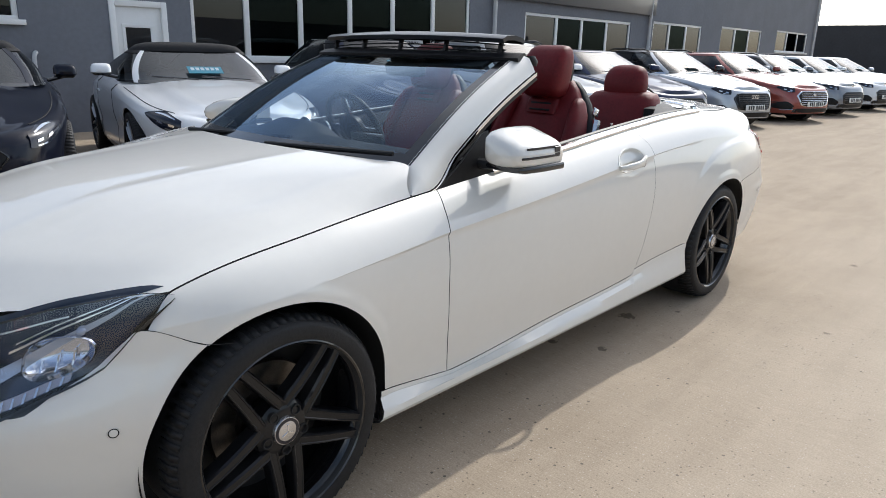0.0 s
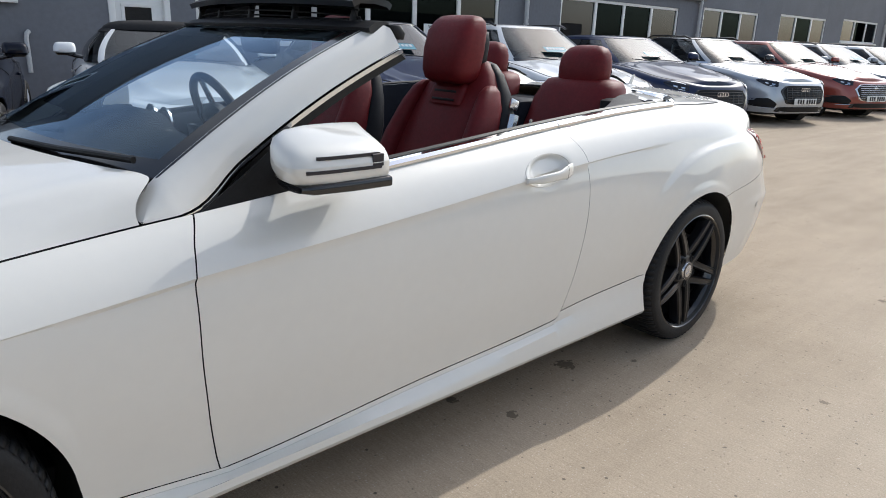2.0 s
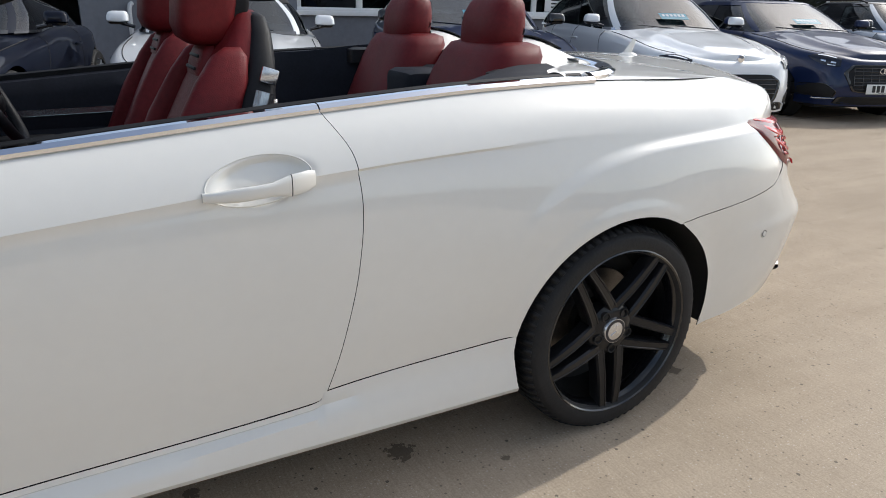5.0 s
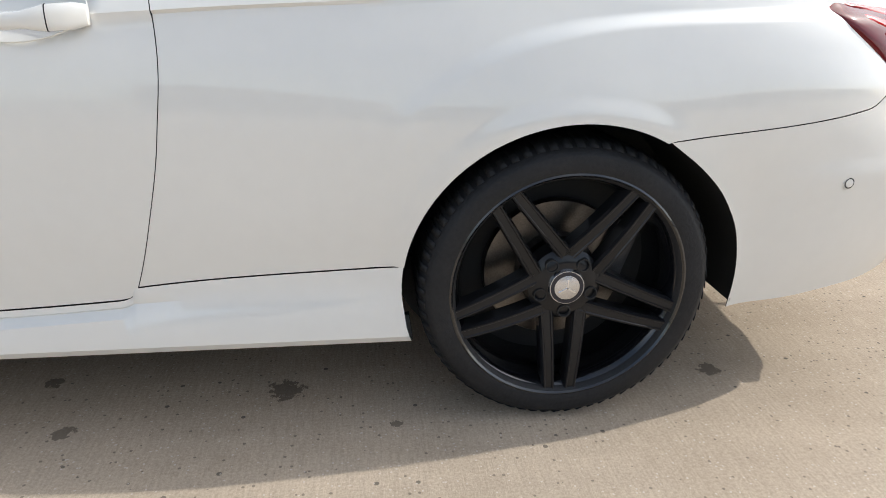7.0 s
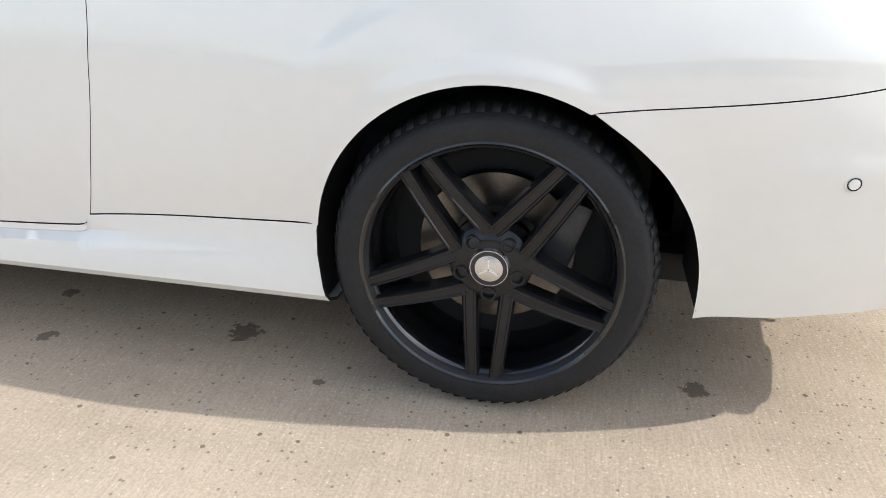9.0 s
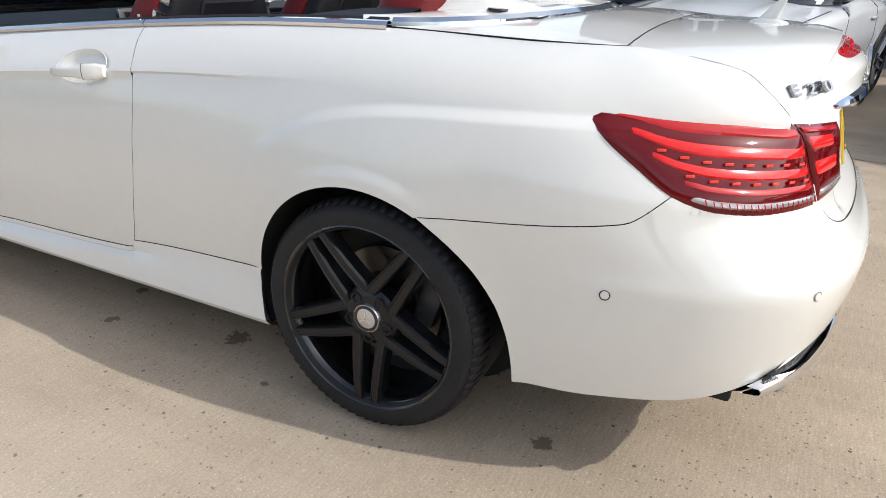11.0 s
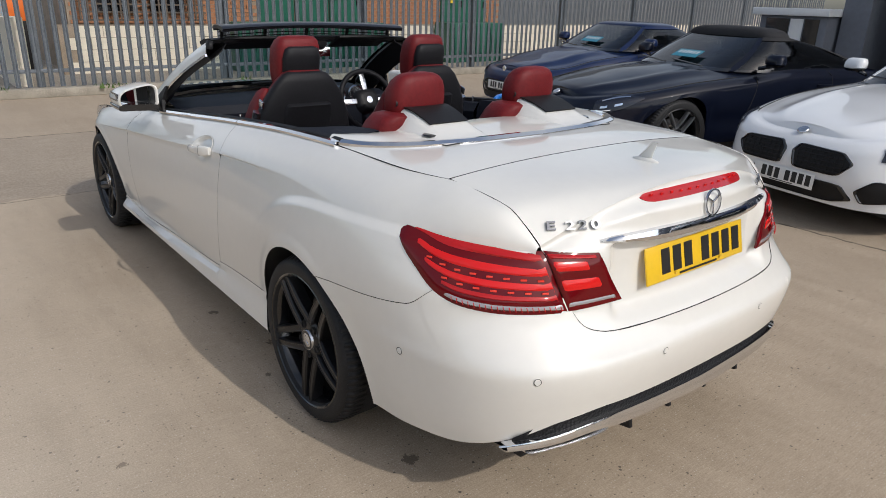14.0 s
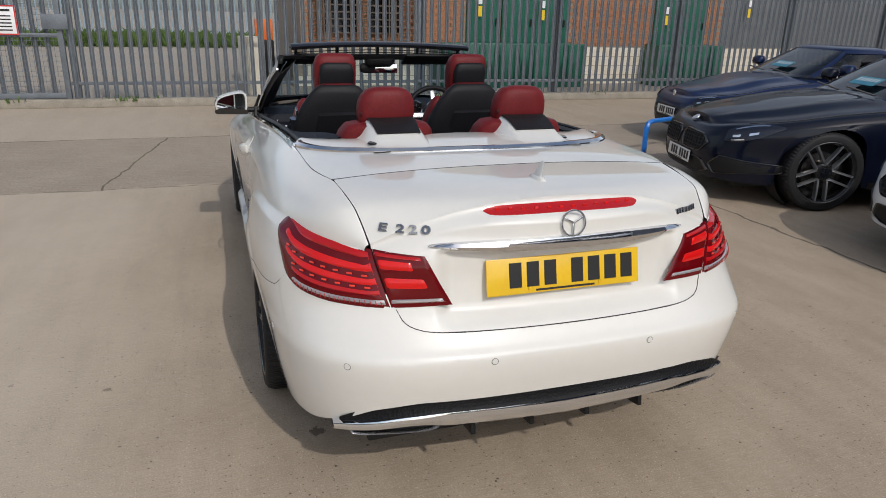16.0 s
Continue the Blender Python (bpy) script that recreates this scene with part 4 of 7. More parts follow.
    box("brake_caliper", (0.062, 0.05, 0.15), CALIPER, wh, pose(-0.135, 0.0, 0.045, 0, -18, 0), 0.012)
    put("hub_back", lathe("hub_back", [(0.0, -0.03), (rim - 0.03, -0.04)][::-1], 48), GAP, wh)
    return wh


for xw in (0.0, WB):
    for sg in (1, -1):
        wheel(car, pose(xw, sg * 0.752, 0.313, 0, 0, 0 if sg > 0 else 180), 0.313, label="gloss black five-twin-spoke wheel")

# ---------- cockpit of the convertible ----------
def screen(u, v):
    """Windscreen glass: u -1..1 across, v 0 at the foot, 1 at the header."""
    a = abs(u)
    foot = np.array([2.31 - 0.18 * a**2.2, 0.685 * u, 0.930 - 0.015 * a**2])
    head = np.array([1.545 - 0.085 * a**2.4, 0.585 * u, 1.270 - 0.004 * a**2.4])
    q = foot + (head - foot) * v
    q[2] += 0.035 * math.sin(math.pi * v) * 0.8
    return q


P = [[screen(u, v) for v in np.linspace(0.02, 0.97, 14)] for u in np.linspace(-0.955, 0.955, 31)]
ws = sheet("windscreen", P, SCREEN_GLASS, car, "clear raked windscreen", flip=True)
# dark printed border of the glass
for nm, us, vs in (("glass_border", np.linspace(-0.97, 0.97, 31), np.linspace(0.0, 0.07, 4)), ("glass_border", np.linspace(-0.97, 0.97, 31), np.linspace(0.90, 0.985, 4)), ("glass_border", np.linspace(0.915, 0.975, 3), np.linspace(0, 0.98, 14)), ("glass_border", np.linspace(-0.975, -0.915, 3), np.linspace(0, 0.98, 14))):
    sheet(nm, [[screen(u, v) + np.array([0.0015, 0, 0.003]) for v in vs] for u in us], GLOSSBLACK, car, flip=True, thick=0.002)
for sg in (1, -1):
    # outer pillar: white skin, bright edge, black inner side
    P, B, I = [], [], []
    corner = np.array([2.205, sg * (float(top_y(2.205)) - 0.003), float(top_z(2.205)) + 0.003])
    for v in np.r_[np.linspace(-0.24, 0.16, 16), np.linspace(0.20, 1.0, 20)]:
        q = screen(0.965 * sg, max(v, 0.0))
        low = max(0.0, -v / 0.24)
        o = q + np.array([-0.045, sg * 0.052, -0.062])
        k = float(bump01((0.20 - v) / 0.24))
        xo = q[0] - 0.02 + (2.205 - q[0] + 0.02) * low
        foot = np.array([xo, sg * (float(top_y(xo)) - 0.003), float(top_z(xo)) + 0.003])
        o = o + (foot - o) * k
        q = q + (corner - q) * low
        tuck = math.sin(math.pi * low) ** 0.7
        mid = (q + o) / 2 + np.array([0.0, sg * 0.012, 0.020]) * (1 - low)
        P.append([q + (0.002 + 0.022 * tuck, -sg * 0.012 * tuck, 0.001 - 0.008 * tuck), q + (0, 0, 0.004), q * 0.7 + mid * 0.3 + (0, 0, 0.004), mid, mid * 0.3 + o * 0.7 + (0, 0, 0.004), o])
        if v > -0.01:
            B.append(o + np.array([-0.006, sg * 0.001, -0.008]))
        if v > 0.12:
            I.append([o + (0, -sg * 0.004, -0.012), o + np.array([-0.035, -sg * 0.012, -0.030]), q + np.array([-0.085, -sg * 0.010, -0.050]), q + np.array([-0.040, -sg * 0.055, -0.018]), q + np.array([-0.006, -sg * 0.03, -0.004])])
    sheet("windscreen_pillar", P, PEARL, car, flip=sg < 0, thick=0.006, angle=75)
    sweep("bright_pillar_strip", B, [(-0.005, -0.006), (-0.005, 0.006), (0.005, 0.006), (0.005, -0.006)], CHROME, car)
    sheet("pillar_trim", I, PLASTIC, car, flip=sg < 0, thick=0.004)
    # small black triangle at the mirror's foot
    sheet("mirror_triangle", [[(2.09, sg * 0.744, 0.842), (1.95, sg * 0.742, 0.858), (1.80, sg * 0.740, 0.872)], [(1.955, sg * 0.728, 0.925), (1.89, sg * 0.730, 0.935), (1.825, sg * 0.730, 0.940)], [(1.835, sg * 0.706, 1.005), (1.815, sg * 0.706, 1.012), (1.80, sg * 0.706, 1.014)]], PLASTIC, car, flip=sg > 0, thick=0.014)
# header rail with latches
pts = [screen(u, 1.0) + np.array([-0.005, 0, 0.0]) for u in np.linspace(-1.0, 1.0, 31)]
sweep("header_rail", pts, [(-0.030, 0.002), (0.0, 0.008), (0.04, 0.002), (0.070, -0.012), (0.065, -0.024), (0.03, -0.030), (-0.02, -0.016)], PLASTIC, car, "black header rail along the windscreen's top")
for sg in (1, -1):
    q = screen(sg * 1.0, 1.0)
    put("header_end", pillow("header_end", [(q[0] - 0.05, q[1] + sg * 0.012, q[2] - 0.040, 0.014, 0.012), (q[0] - 0.045, q[1] + sg * 0.012, q[2] - 0.022, 0.024, 0.016), (q[0] - 0.035, q[1] + sg * 0.006, q[2] - 0.002, 0.022, 0.014)], 16), PLASTIC, car)
# raised wind deflector
P = []
for y in np.linspace(-0.535, 0.535, 31):
    a = (y / 0.535) ** 2
    e = 1 - 0.6 * abs(y / 0.54) ** 14
    P.append([(1.585 - 0.06 * a, y, 1.336 - 0.012 * a), (1.56 - 0.06 * a, y, 1.348 - 0.012 * a), (1.51 - 0.06 * a, y, 1.352 - 0.014 * a), (1.46 - 0.06 * a, y, 1.346 - 0.016 * a), (1.445 - 0.06 * a, y, 1.336 - 0.016 * a)])
defl = sheet("wind_deflector", P, DEFLECTOR, car, "raised grey wind deflector on black struts above the header", thick=0.018)
for y in (-0.50, -0.25, 0.0, 0.25, 0.50):
    a = (y / 0.535) ** 2
    box("strut", (0.018, 0.014, 0.078), PLASTIC, defl, pose(1.545 - 0.06 * a, y, 1.304 - 0.010 * a, 0, -14, 0), 0.003)
for z, x in ((1.286, 1.545), (1.300, 1.552), (1.318, 1.558)):
    tube("net_wire", [(x - 0.07 * (y / 0.535) ** 2, y, z - 0.018 * (y / 0.535) ** 2) for y in np.linspace(-0.52, 0.52, 21)], 0.0025, PLASTIC, defl)
NET = glass("fine_black_net", (0.55, 0.55, 0.55), 0.0)
sheet("net", [[(1.54 - 0.07 * (y / 0.535) ** 2 + d, y, (1.272 if d < 0.005 else 1.335) - 0.02 * (y / 0.535) ** 2) for d in (0.0, 0.03)] for y in np.linspace(-0.51, 0.51, 25)], NET, defl)
# inner mirror with its housing, sun visors
put("roof_console", pillow("roof_console", [(1.50, 0, 1.205, 0.03, 0.07), (1.50, 0, 1.228, 0.05, 0.09), (1.50, 0, 1.252, 0.05, 0.09)], 18), PLASTIC, car)
im = put("inner_mirror", pillow("inner_mirror", [(1.52, 0, 1.165, 0.012, 0.09), (1.52, 0, 1.173, 0.017, 0.115), (1.522, 0, 1.21, 0.020, 0.118), (1.524, 0, 1.225, 0.014, 0.10)], 24, 4.0), PLASTIC, car)
box("mirror_face", (0.004, 0.215, 0.050), MIRROR, im, pose(1.498, 0, 1.194, 0, 2, -14), 0.002)
for sg in (1, -1):
    box("sun_visor", (0.15, 0.34, 0.018), PLASTIC, car, pose(1.53, sg * 0.33, 1.246, 0, 24, 0), 0.008)

# dashboard, steering wheel
P = []
for s in np.linspace(-1, 1, 41):
    y = 0.68 * s
    hood = 0.055 * math.exp(-(((y + 0.36) / 0.17) ** 4))
    P.append([(2.24 - 0.12 * s * s, 0.86 * y, 0.900), (2.05 - 0.04 * s * s, 0.95 * y, 0.915), (1.86, y, 0.918 + hood), (1.76, y, 0.895 + hood), (1.73, y, 0.85), (1.76, y, 0.74), (1.78, y, 0.60), (1.95, y, 0.45)])
dash = sheet("dashboard", P, NAVY_TRIM, car, "black moulded dashboard", flip=True)
put("instrument_dial", lathe("instrument_dial", [(0, 0.004), (0.045, 0.004), (0.052, 0.010), (0.056, 0.0)], 32), SATIN, dash, m=pose(1.745, -0.30, 0.912, 0, 0, 90))
put("instrument_dial", lathe("instrument_dial", [(0, 0.004), (0.045, 0.004), (0.052, 0.010), (0.056, 0.0)], 32), SATIN, dash, m=pose(1.745, -0.43, 0.912, 0, 0, 90))
box("screen_display", (0.02, 0.20, 0.10), GLOSSBLACK, dash, pose(1.735, 0.0, 0.885, 0, 8, 0), 0.006)
for y in (-0.08, 0.08, 0.60):
    vent = box("air_vent", (0.02, 0.11, 0.055), SATIN, dash, pose(1.728, y, 0.80, 0, 5, 0), 0.006)
    for z in (-0.015, 0.0, 0.015):
        box("slat", (0.008, 0.095, 0.005), PLASTIC, vent, Matrix.Translation((-0.010, 0, z)))
sw = empty("steering_wheel", "black three-spoke steering wheel with silver buttons")
sw.parent, sw.matrix_local = car, pose(1.50, -0.365, 0.905, 0, -66, 0)
put("wheel_rim", grid_mesh("wheel_rim", [[((0.178 + 0.016 * math.cos(b)) * math.cos(a), (0.178 + 0.016 * math.cos(b)) * math.sin(a), 0.016 * math.sin(b)) for b in np.linspace(0, 2 * np.pi, 12, endpoint=False)] for a in np.linspace(0, 2 * np.pi, 48, endpoint=False)], True, True), DARK_LEATHER, sw)
put("wheel_boss", pillow("wheel_boss", [(0, 0, -0.05, 0.05, 0.05), (0, 0, -0.02, 0.075, 0.08), (0, 0, 0.01, 0.065, 0.07), (0, 0, 0.02, 0.04, 0.04)], 24), PLASTIC, sw)
for a in (0, 180, 90):
    box("wheel_spoke", (0.11, 0.035, 0.012), SATIN, sw, pose(0.11 * math.cos(radians(a - 90)) * 1, 0.11 * math.sin(radians(a - 90)), -0.006, 0, 0, a - 90), 0.004)
put("wheel_badge", lathe("wheel_badge", [(0, 0.026), (0.02, 0.025), (0.023, 0.018)], 24, "z"), CHROME, sw)

# floor, doors' inner faces, console
box_at("cabin_floor", (-0.2, -0.62, 0.26), (2.1, 0.62, 0.30), CARPET, car, 0.01)
box_at("centre_console", (0.75, -0.13, 0.30), (1.85, 0.13, 0.62), NAVY_TRIM, car, 0.04)
for sg in (1, -1):
    P = [[(x, sg * (float(top_y(x)) - 0.022), float(top_z(x)) + 0.004), (x, sg * (float(top_y(x)) - 0.07), float(top_z(x)) - 0.006), (x, sg * (float(top_y(x)) - 0.10), float(top_z(x)) - 0.05), (x, sg * 0.63, 0.74), (x, sg * (0.57), 0.68), (x, sg * 0.575, 0.64), (x, sg * 0.63, 0.60), (x, sg * 0.64, 0.32)] for x in np.linspace(2.03, 0.825, 24)]
    dp = sheet("door_lining", P, NAVY_TRIM, car, "black door lining with a silver inlay and red lower panel", flip=sg < 0)
    sheet("silver_inlay", [[(x, sg * (0.628 + 0.01 * 0), 0.775 + dz + 0.02 * (2 - x)) for dz in (0.0, 0.022)] for x in np.linspace(1.8, 0.95, 12)], SATIN, dp, flip=sg < 0, thick=0.004)
    sheet("red_panel", [[(x, sg * 0.632, z) for z in (0.36, 0.58)] for x in np.linspace(1.85, 0.92, 8)], RED_LEATHER, dp, flip=sg < 0, thick=0.006)
    put("grab_handle", pillow("grab_handle", [(1.45, sg * 0.585, 0.70, 0.10, 0.016), (1.45, sg * 0.583, 0.715, 0.12, 0.020), (1.45, sg * 0.585, 0.728, 0.10, 0.014)], 18), PLASTIC, dp)
    tube("lock_pin", [(0.90, sg * 0.675, 0.955), (0.90, sg * 0.675, 0.985)], 0.005, SATIN, dp)
    # lining beside the rear seats: dark rail that widens towards the headrest
    P = [[(x, sg * (float(top_y(x)) - 0.018), float(top_z(x)) + 0.004), (x, sg * (float(top_y(x)) - 0.05), float(top_z(x)) + 0.012 * 1), (x, sg * (0.655 - 0.15 * bump01((0.55 - x) / 0.5)), float(top_z(x)) + 0.010 + 0.024 * bump01((0.45 - x) / 0.3)), (x, sg * (0.635 - 0.15 * bump01((0.55 - x) / 0.5)), 0.93), (x, sg * (0.60 - 0.12 * bump01((0.5 - x) / 0.5)), 0.60), (x, sg * 0.60, 0.30)] for x in np.linspace(0.815, 0.05, 26)]
    sheet("rear_side_lining", P, NAVY_TRIM, car, "black grained side lining beside the rear seat", flip=sg < 0)
    put("belt_outlet", pillow("belt_outlet", [(0.155, sg * 0.545, 0.96, 0.11, 0.06), (0.15, sg * 0.545, 1.012, 0.11, 0.062), (0.145, sg * 0.545, 1.020, 0.09, 0.045)], 20, 5), PLASTIC, car)

# front seats
def front_seat(y, sgn):
    seat = empty("front_seat", "dark red leather front seat with a black back shell and tall headrest")
    seat.parent = car
    put("cushion", pillow("cushion", [(1.36, y, 0.42, 0.24, 0.22), (1.36, y, 0.48, 0.27, 0.25), (1.37, y, 0.56, 0.27, 0.25), (1.37, y, 0.585, 0.22, 0.20)], 28, 3.5), RED_LEATHER, seat)
    # backrest leaning back, winged
    sec = [(1.10, 0.50, 0.10, 0.235), (1.085, 0.62, 0.105, 0.245), (1.04, 0.75, 0.10, 0.245), (0.99, 0.88, 0.09, 0.232), (0.955, 0.98, 0.075, 0.208), (0.925, 1.06, 0.060, 0.172), (0.905, 1.12, 0.046, 0.132), (0.895, 1.155, 0.034, 0.098), (0.892, 1.165, 0.02, 0.075)]
    put("backrest", pillow("backrest", [(x, y, z, d, w) for x, z, d, w in sec], 32, 3.2), RED_LEATHER, seat)
    put("back_shell", pillow("back_shell", [(x - 0.60 * d, y, z - 0.004, d * 0.72, w * 1.07 + 0.004) for x, z, d, w in sec], 32, 3.6), DARK_LEATHER, seat)
    put("back_pocket", pillow("back_pocket", [(0.990, y, 0.66, 0.03, 0.125), (0.936, y, 0.80, 0.035, 0.130), (0.890, y, 0.93, 0.035, 0.125), (0.862, y, 1.010, 0.030, 0.115), (0.857, y, 1.022, 0.012, 0.10)], 28, 6), DARK_LEATHER, seat)
    for dy in (1, -1):
        put("side_bolster", pillow("side_bolster", [(1.13, y + dy * 0.205, 0.52, 0.085, 0.040), (1.105, y + dy * 0.208, 0.72, 0.085, 0.040), (1.035, y + dy * 0.202, 0.90, 0.072, 0.036), (0.985, y + dy * 0.185, 1.01, 0.058, 0.030), (0.962, y + dy * 0.172, 1.065, 0.040, 0.022), (0.952, y + dy * 0.165, 1.085, 0.018, 0.010)], 20, 3.0), RED_LEATHER, seat)
    put("headrest", pillow("headrest", [(0.985, y, 1.085, 0.035, 0.080), (0.985, y, 1.10, 0.058, 0.098), (0.985, y, 1.13, 0.068, 0.104), (0.975, y, 1.20, 0.070, 0.110), (0.962, y, 1.26, 0.064, 0.108), (0.950, y, 1.292, 0.050, 0.098), (0.945, y, 1.308, 0.030, 0.082), (0.943, y, 1.313, 0.012, 0.05)], 36, 3.8), RED_LEATHER, seat)
    put("headrest_back", pillow("headrest_back", [(0.928, y, 1.11, 0.022, 0.075), (0.918, y, 1.15, 0.032, 0.088), (0.908, y, 1.22, 0.032, 0.090), (0.900, y, 1.258, 0.026, 0.080), (0.898, y, 1.268, 0.014, 0.06)], 28, 4.5), DARK_LEATHER, seat)
    neck = put("neck_vent", pillow("neck_vent", [(1.004, y, 1.015, 0.018, 0.080), (0.996, y, 1.04, 0.020, 0.084), (0.984, y, 1.07, 0.020, 0.080), (0.974, y, 1.09, 0.016, 0.07)], 20, 4.0), RED_LEATHER, seat)
    for z, x in ((1.030, 1.019), (1.058, 1.008)):
        box("slat", (0.006, 0.11, 0.008), DARK_LEATHER, neck, pose(x, y, z, 0, -25, 0), 0.002)
    tube("belt_release", [(0.93, y + sgn * 0.235, 0.90), (0.90, y + sgn * 0.228, 0.99)], 0.022, SATIN, seat, "polished seat release lever")
    box("release_button", (0.04, 0.012, 0.035), SATIN, seat, pose(0.885, y + sgn * 0.215, 1.025, 0, -18, 0), 0.004)
    return seat


front_seat(0.366, 1)
front_seat(-0.366, -1)
for sg in (1, -1):
    y = sg * 0.302
    rs = empty("rear_seat", "dark red leather rear seat with a rounded headrest")
    rs.parent, rs.matrix_local = car, Matrix.Translation((-0.075, 0, 0))
    put("cushion", pillow("cushion", [(0.52, y, 0.46, 0.22, 0.22), (0.53, y, 0.55, 0.24, 0.235), (0.53, y, 0.60, 0.20, 0.20)], 26, 3.5), RED_LEATHER, rs)
    put("backrest", pillow("backrest", [(0.40, y, 0.50, 0.09, 0.22), (0.36, y, 0.65, 0.10, 0.23), (0.28, y, 0.85, 0.10, 0.225), (0.22, y, 0.99, 0.10, 0.215), (0.19, y, 1.05, 0.10, 0.195), (0.18, y, 1.078, 0.09, 0.172), (0.175, y, 1.088, 0.06, 0.13)], 32, 3.4), RED_LEATHER, rs)
    put("headrest", pillow("headrest", [(0.195, y, 1.065, 0.060, 0.104), (0.192, y, 1.09, 0.068, 0.118), (0.188, y, 1.13, 0.068, 0.121), (0.184, y, 1.165, 0.065, 0.118), (0.177, y, 1.195, 0.057, 0.106), (0.171, y, 1.214, 0.044, 0.088), (0.168, y, 1.224, 0.028, 0.064), (0.168, y, 1.228, 0.01, 0.03)], 40, 3.0), RED_LEATHER, rs)
    put("headrest_joint", lathe("headrest_joint", [(0, 0.004), (0.010, 0.004), (0.014, 0.006), (0.016, 0)], 20), PLASTIC, rs, m=pose(0.16, y + sg * 0 + 0.108, 1.12))
box_at("bulkhead", (0.03, -0.60, 0.30), (0.16, 0.60, 0.985), NAVY_TRIM, car, 0.02)
box_at("centre_armrest_back", (0.10, -0.10, 0.40), (0.30, 0.10, 0.98), NAVY_TRIM, car, 0.03)

# door mirrors and handles
for sg in (1, -1):
    mir = empty("door_mirror", "pearl white door mirror with a slotted indicator lens")
    mir.parent = car
    mir.matrix_local = pose(1.728, sg * 0.782, 0.902) @ Matrix.Diagonal((0.84, 0.81, 0.82, 1)) @ pose(-1.808, -sg * 0.788, -0.899)
    MX = ((2.088, 0.30), (2.078, 0.62), (2.045, 0.86), (1.985, 0.97), (1.90, 1.0), (1.845, 0.985), (1.812, 0.965))
    def shell_ring(x, k, inset=1.0):
        e = sup(40, 0.117 * (0.55 + 0.45 * k) * inset, 0.070 * k * inset, 3.6)
        return [(x + 0.035 * (a / 0.117) * 0.6 - 0.02 * (a / 0.117) ** 2, sg * (0.905 + a), 0.978 + b - 0.030 * (a / 0.117) * (b > 0)) for a, b in (e if sg < 0 else e[::-1])]
    rings = [shell_ring(2.094, 0.02, 0.05), shell_ring(2.093, 0.16, 0.6)] + [shell_ring(x, k) for x, k in MX] + [shell_ring(1.808, 0.965, 0.95), shell_ring(1.812, 0.965, 0.90), shell_ring(1.826, 0.965, 0.88)]
    put("mirror_shell", ringloft("mirror_shell", rings, False, 62), PEARL, mir)
    rings = []
    for x, k in ((2.070, 0.5), (2.040, 0.85), (1.93, 1.0), (1.806, 0.99)):
        e = sup(36, 0.120 * (0.60 + 0.40 * k), 0.020 * k, 4.5)
        rings.append([(x + 0.021 * (a / 0.117) - 0.02 * (a / 0.117) ** 2, sg * (0.906 + a), 0.921 + b) for a, b in (e if sg < 0 else e[::-1])])
    put("mirror_base", ringloft("mirror_base", rings), GLOSSBLACK, mir)
    tube("mirror_foot", [(1.98, sg * 0.69, 0.912), (1.98, sg * 0.76, 0.910), (1.97, sg * 0.87, 0.918)], 0.022, PLASTIC, mir)
    put("mirror_rim", ringloft("mirror_rim", [shell_ring(1.826, 0.965, 0.882), shell_ring(1.89, 0.965, 0.86), shell_ring(1.91, 0.965, 0.80)], False), PLASTIC, mir)
    e = sup(40, 0.102, 0.059, 3.6)
    put("mirror_face", ringloft("mirror_face", [[(x - 0.36 * a, sg * (0.905 + a), 0.976 + b - 0.026 * (a / 0.117) * (b > 0)) for a, b in (e if sg < 0 else e[::-1])] for x in (1.858, 1.853)]), MIRROR, mir)
    for z, x1 in ((1.000, 2.03), (0.966, 2.062)):
        pts = []
        for x in np.linspace(x1, 1.84, 16):
            k = float(np.interp(-x, [-m_[0] for m_ in MX], [m_[1] for m_ in MX]))
            A, Bh, b = 0.117 * (0.55 + 0.45 * k), 0.070 * k, z - 0.978 + (0.022 if z > 0.99 else 0.0)
            a = A * (1 - min(0.999, abs(b) / Bh) ** 3.6) ** (1 / 3.6)
            pts.append((x + 0.035 * (a / 0.117) * 0.6 - 0.02 * (a / 0.117) ** 2, sg * (0.905 + a + 0.0005), z))
        sweep("indicator_slot", pts, [(-0.003, -0.0045), (-0.003, 0.0045), (0.002, 0.0045), (0.002, -0.0045)], LAMP_DARK, mir)
    pts = []
    for x in np.linspace(1.868, 1.832, 6):
        k = float(np.interp(-x, [-m_[0] for m_ in MX], [m_[1] for m_ in MX]))
        a = 0.117 * (0.55 + 0.45 * k)
        pts.append((x + 0.035 * (a / 0.117) * 0.6 - 0.02 * (a / 0.117) ** 2, sg * (0.905 + a * 0.996), 0.983))
    sweep("indicator_lens", pts, [(-0.003, -0.018), (-0.003, 0.018), (0.0004, 0.016), (0.0004, -0.016)], LAMP_DARK, mir)
    hd = empty("door_handle", "white pull handle in a shallow cup")
    hd.parent = door_left if sg > 0 else door_right
    ys = lambda x, z: float(np.interp(z, [p[2] for p in column(x, 0.4, 40)], [p[1] for p in column(x, 0.4, 40)]))
    rings = []
    for t in np.linspace(0, 1, 13):
        x = 1.097 - 0.226 * t
        z = 0.826 + 0.018 * t
        bow = 0.030 * math.sin(math.pi * min(1, t * 1.02)) ** 0.6 + 0.004
        h = 0.009 + 0.005 * bump01(t / 0.3) + 0.008 * bump01((t - 0.60) / 0.12) - 0.005 * bump01((t - 0.93) / 0.07)
        e = sup(16, 0.008, h, 2.8)
        rings.append([(x, sg * (ys(x, z) + bow + a), z + b) for a, b in e])
    put("handle_bar", ringloft("handle_bar", rings), PEARL, hd)
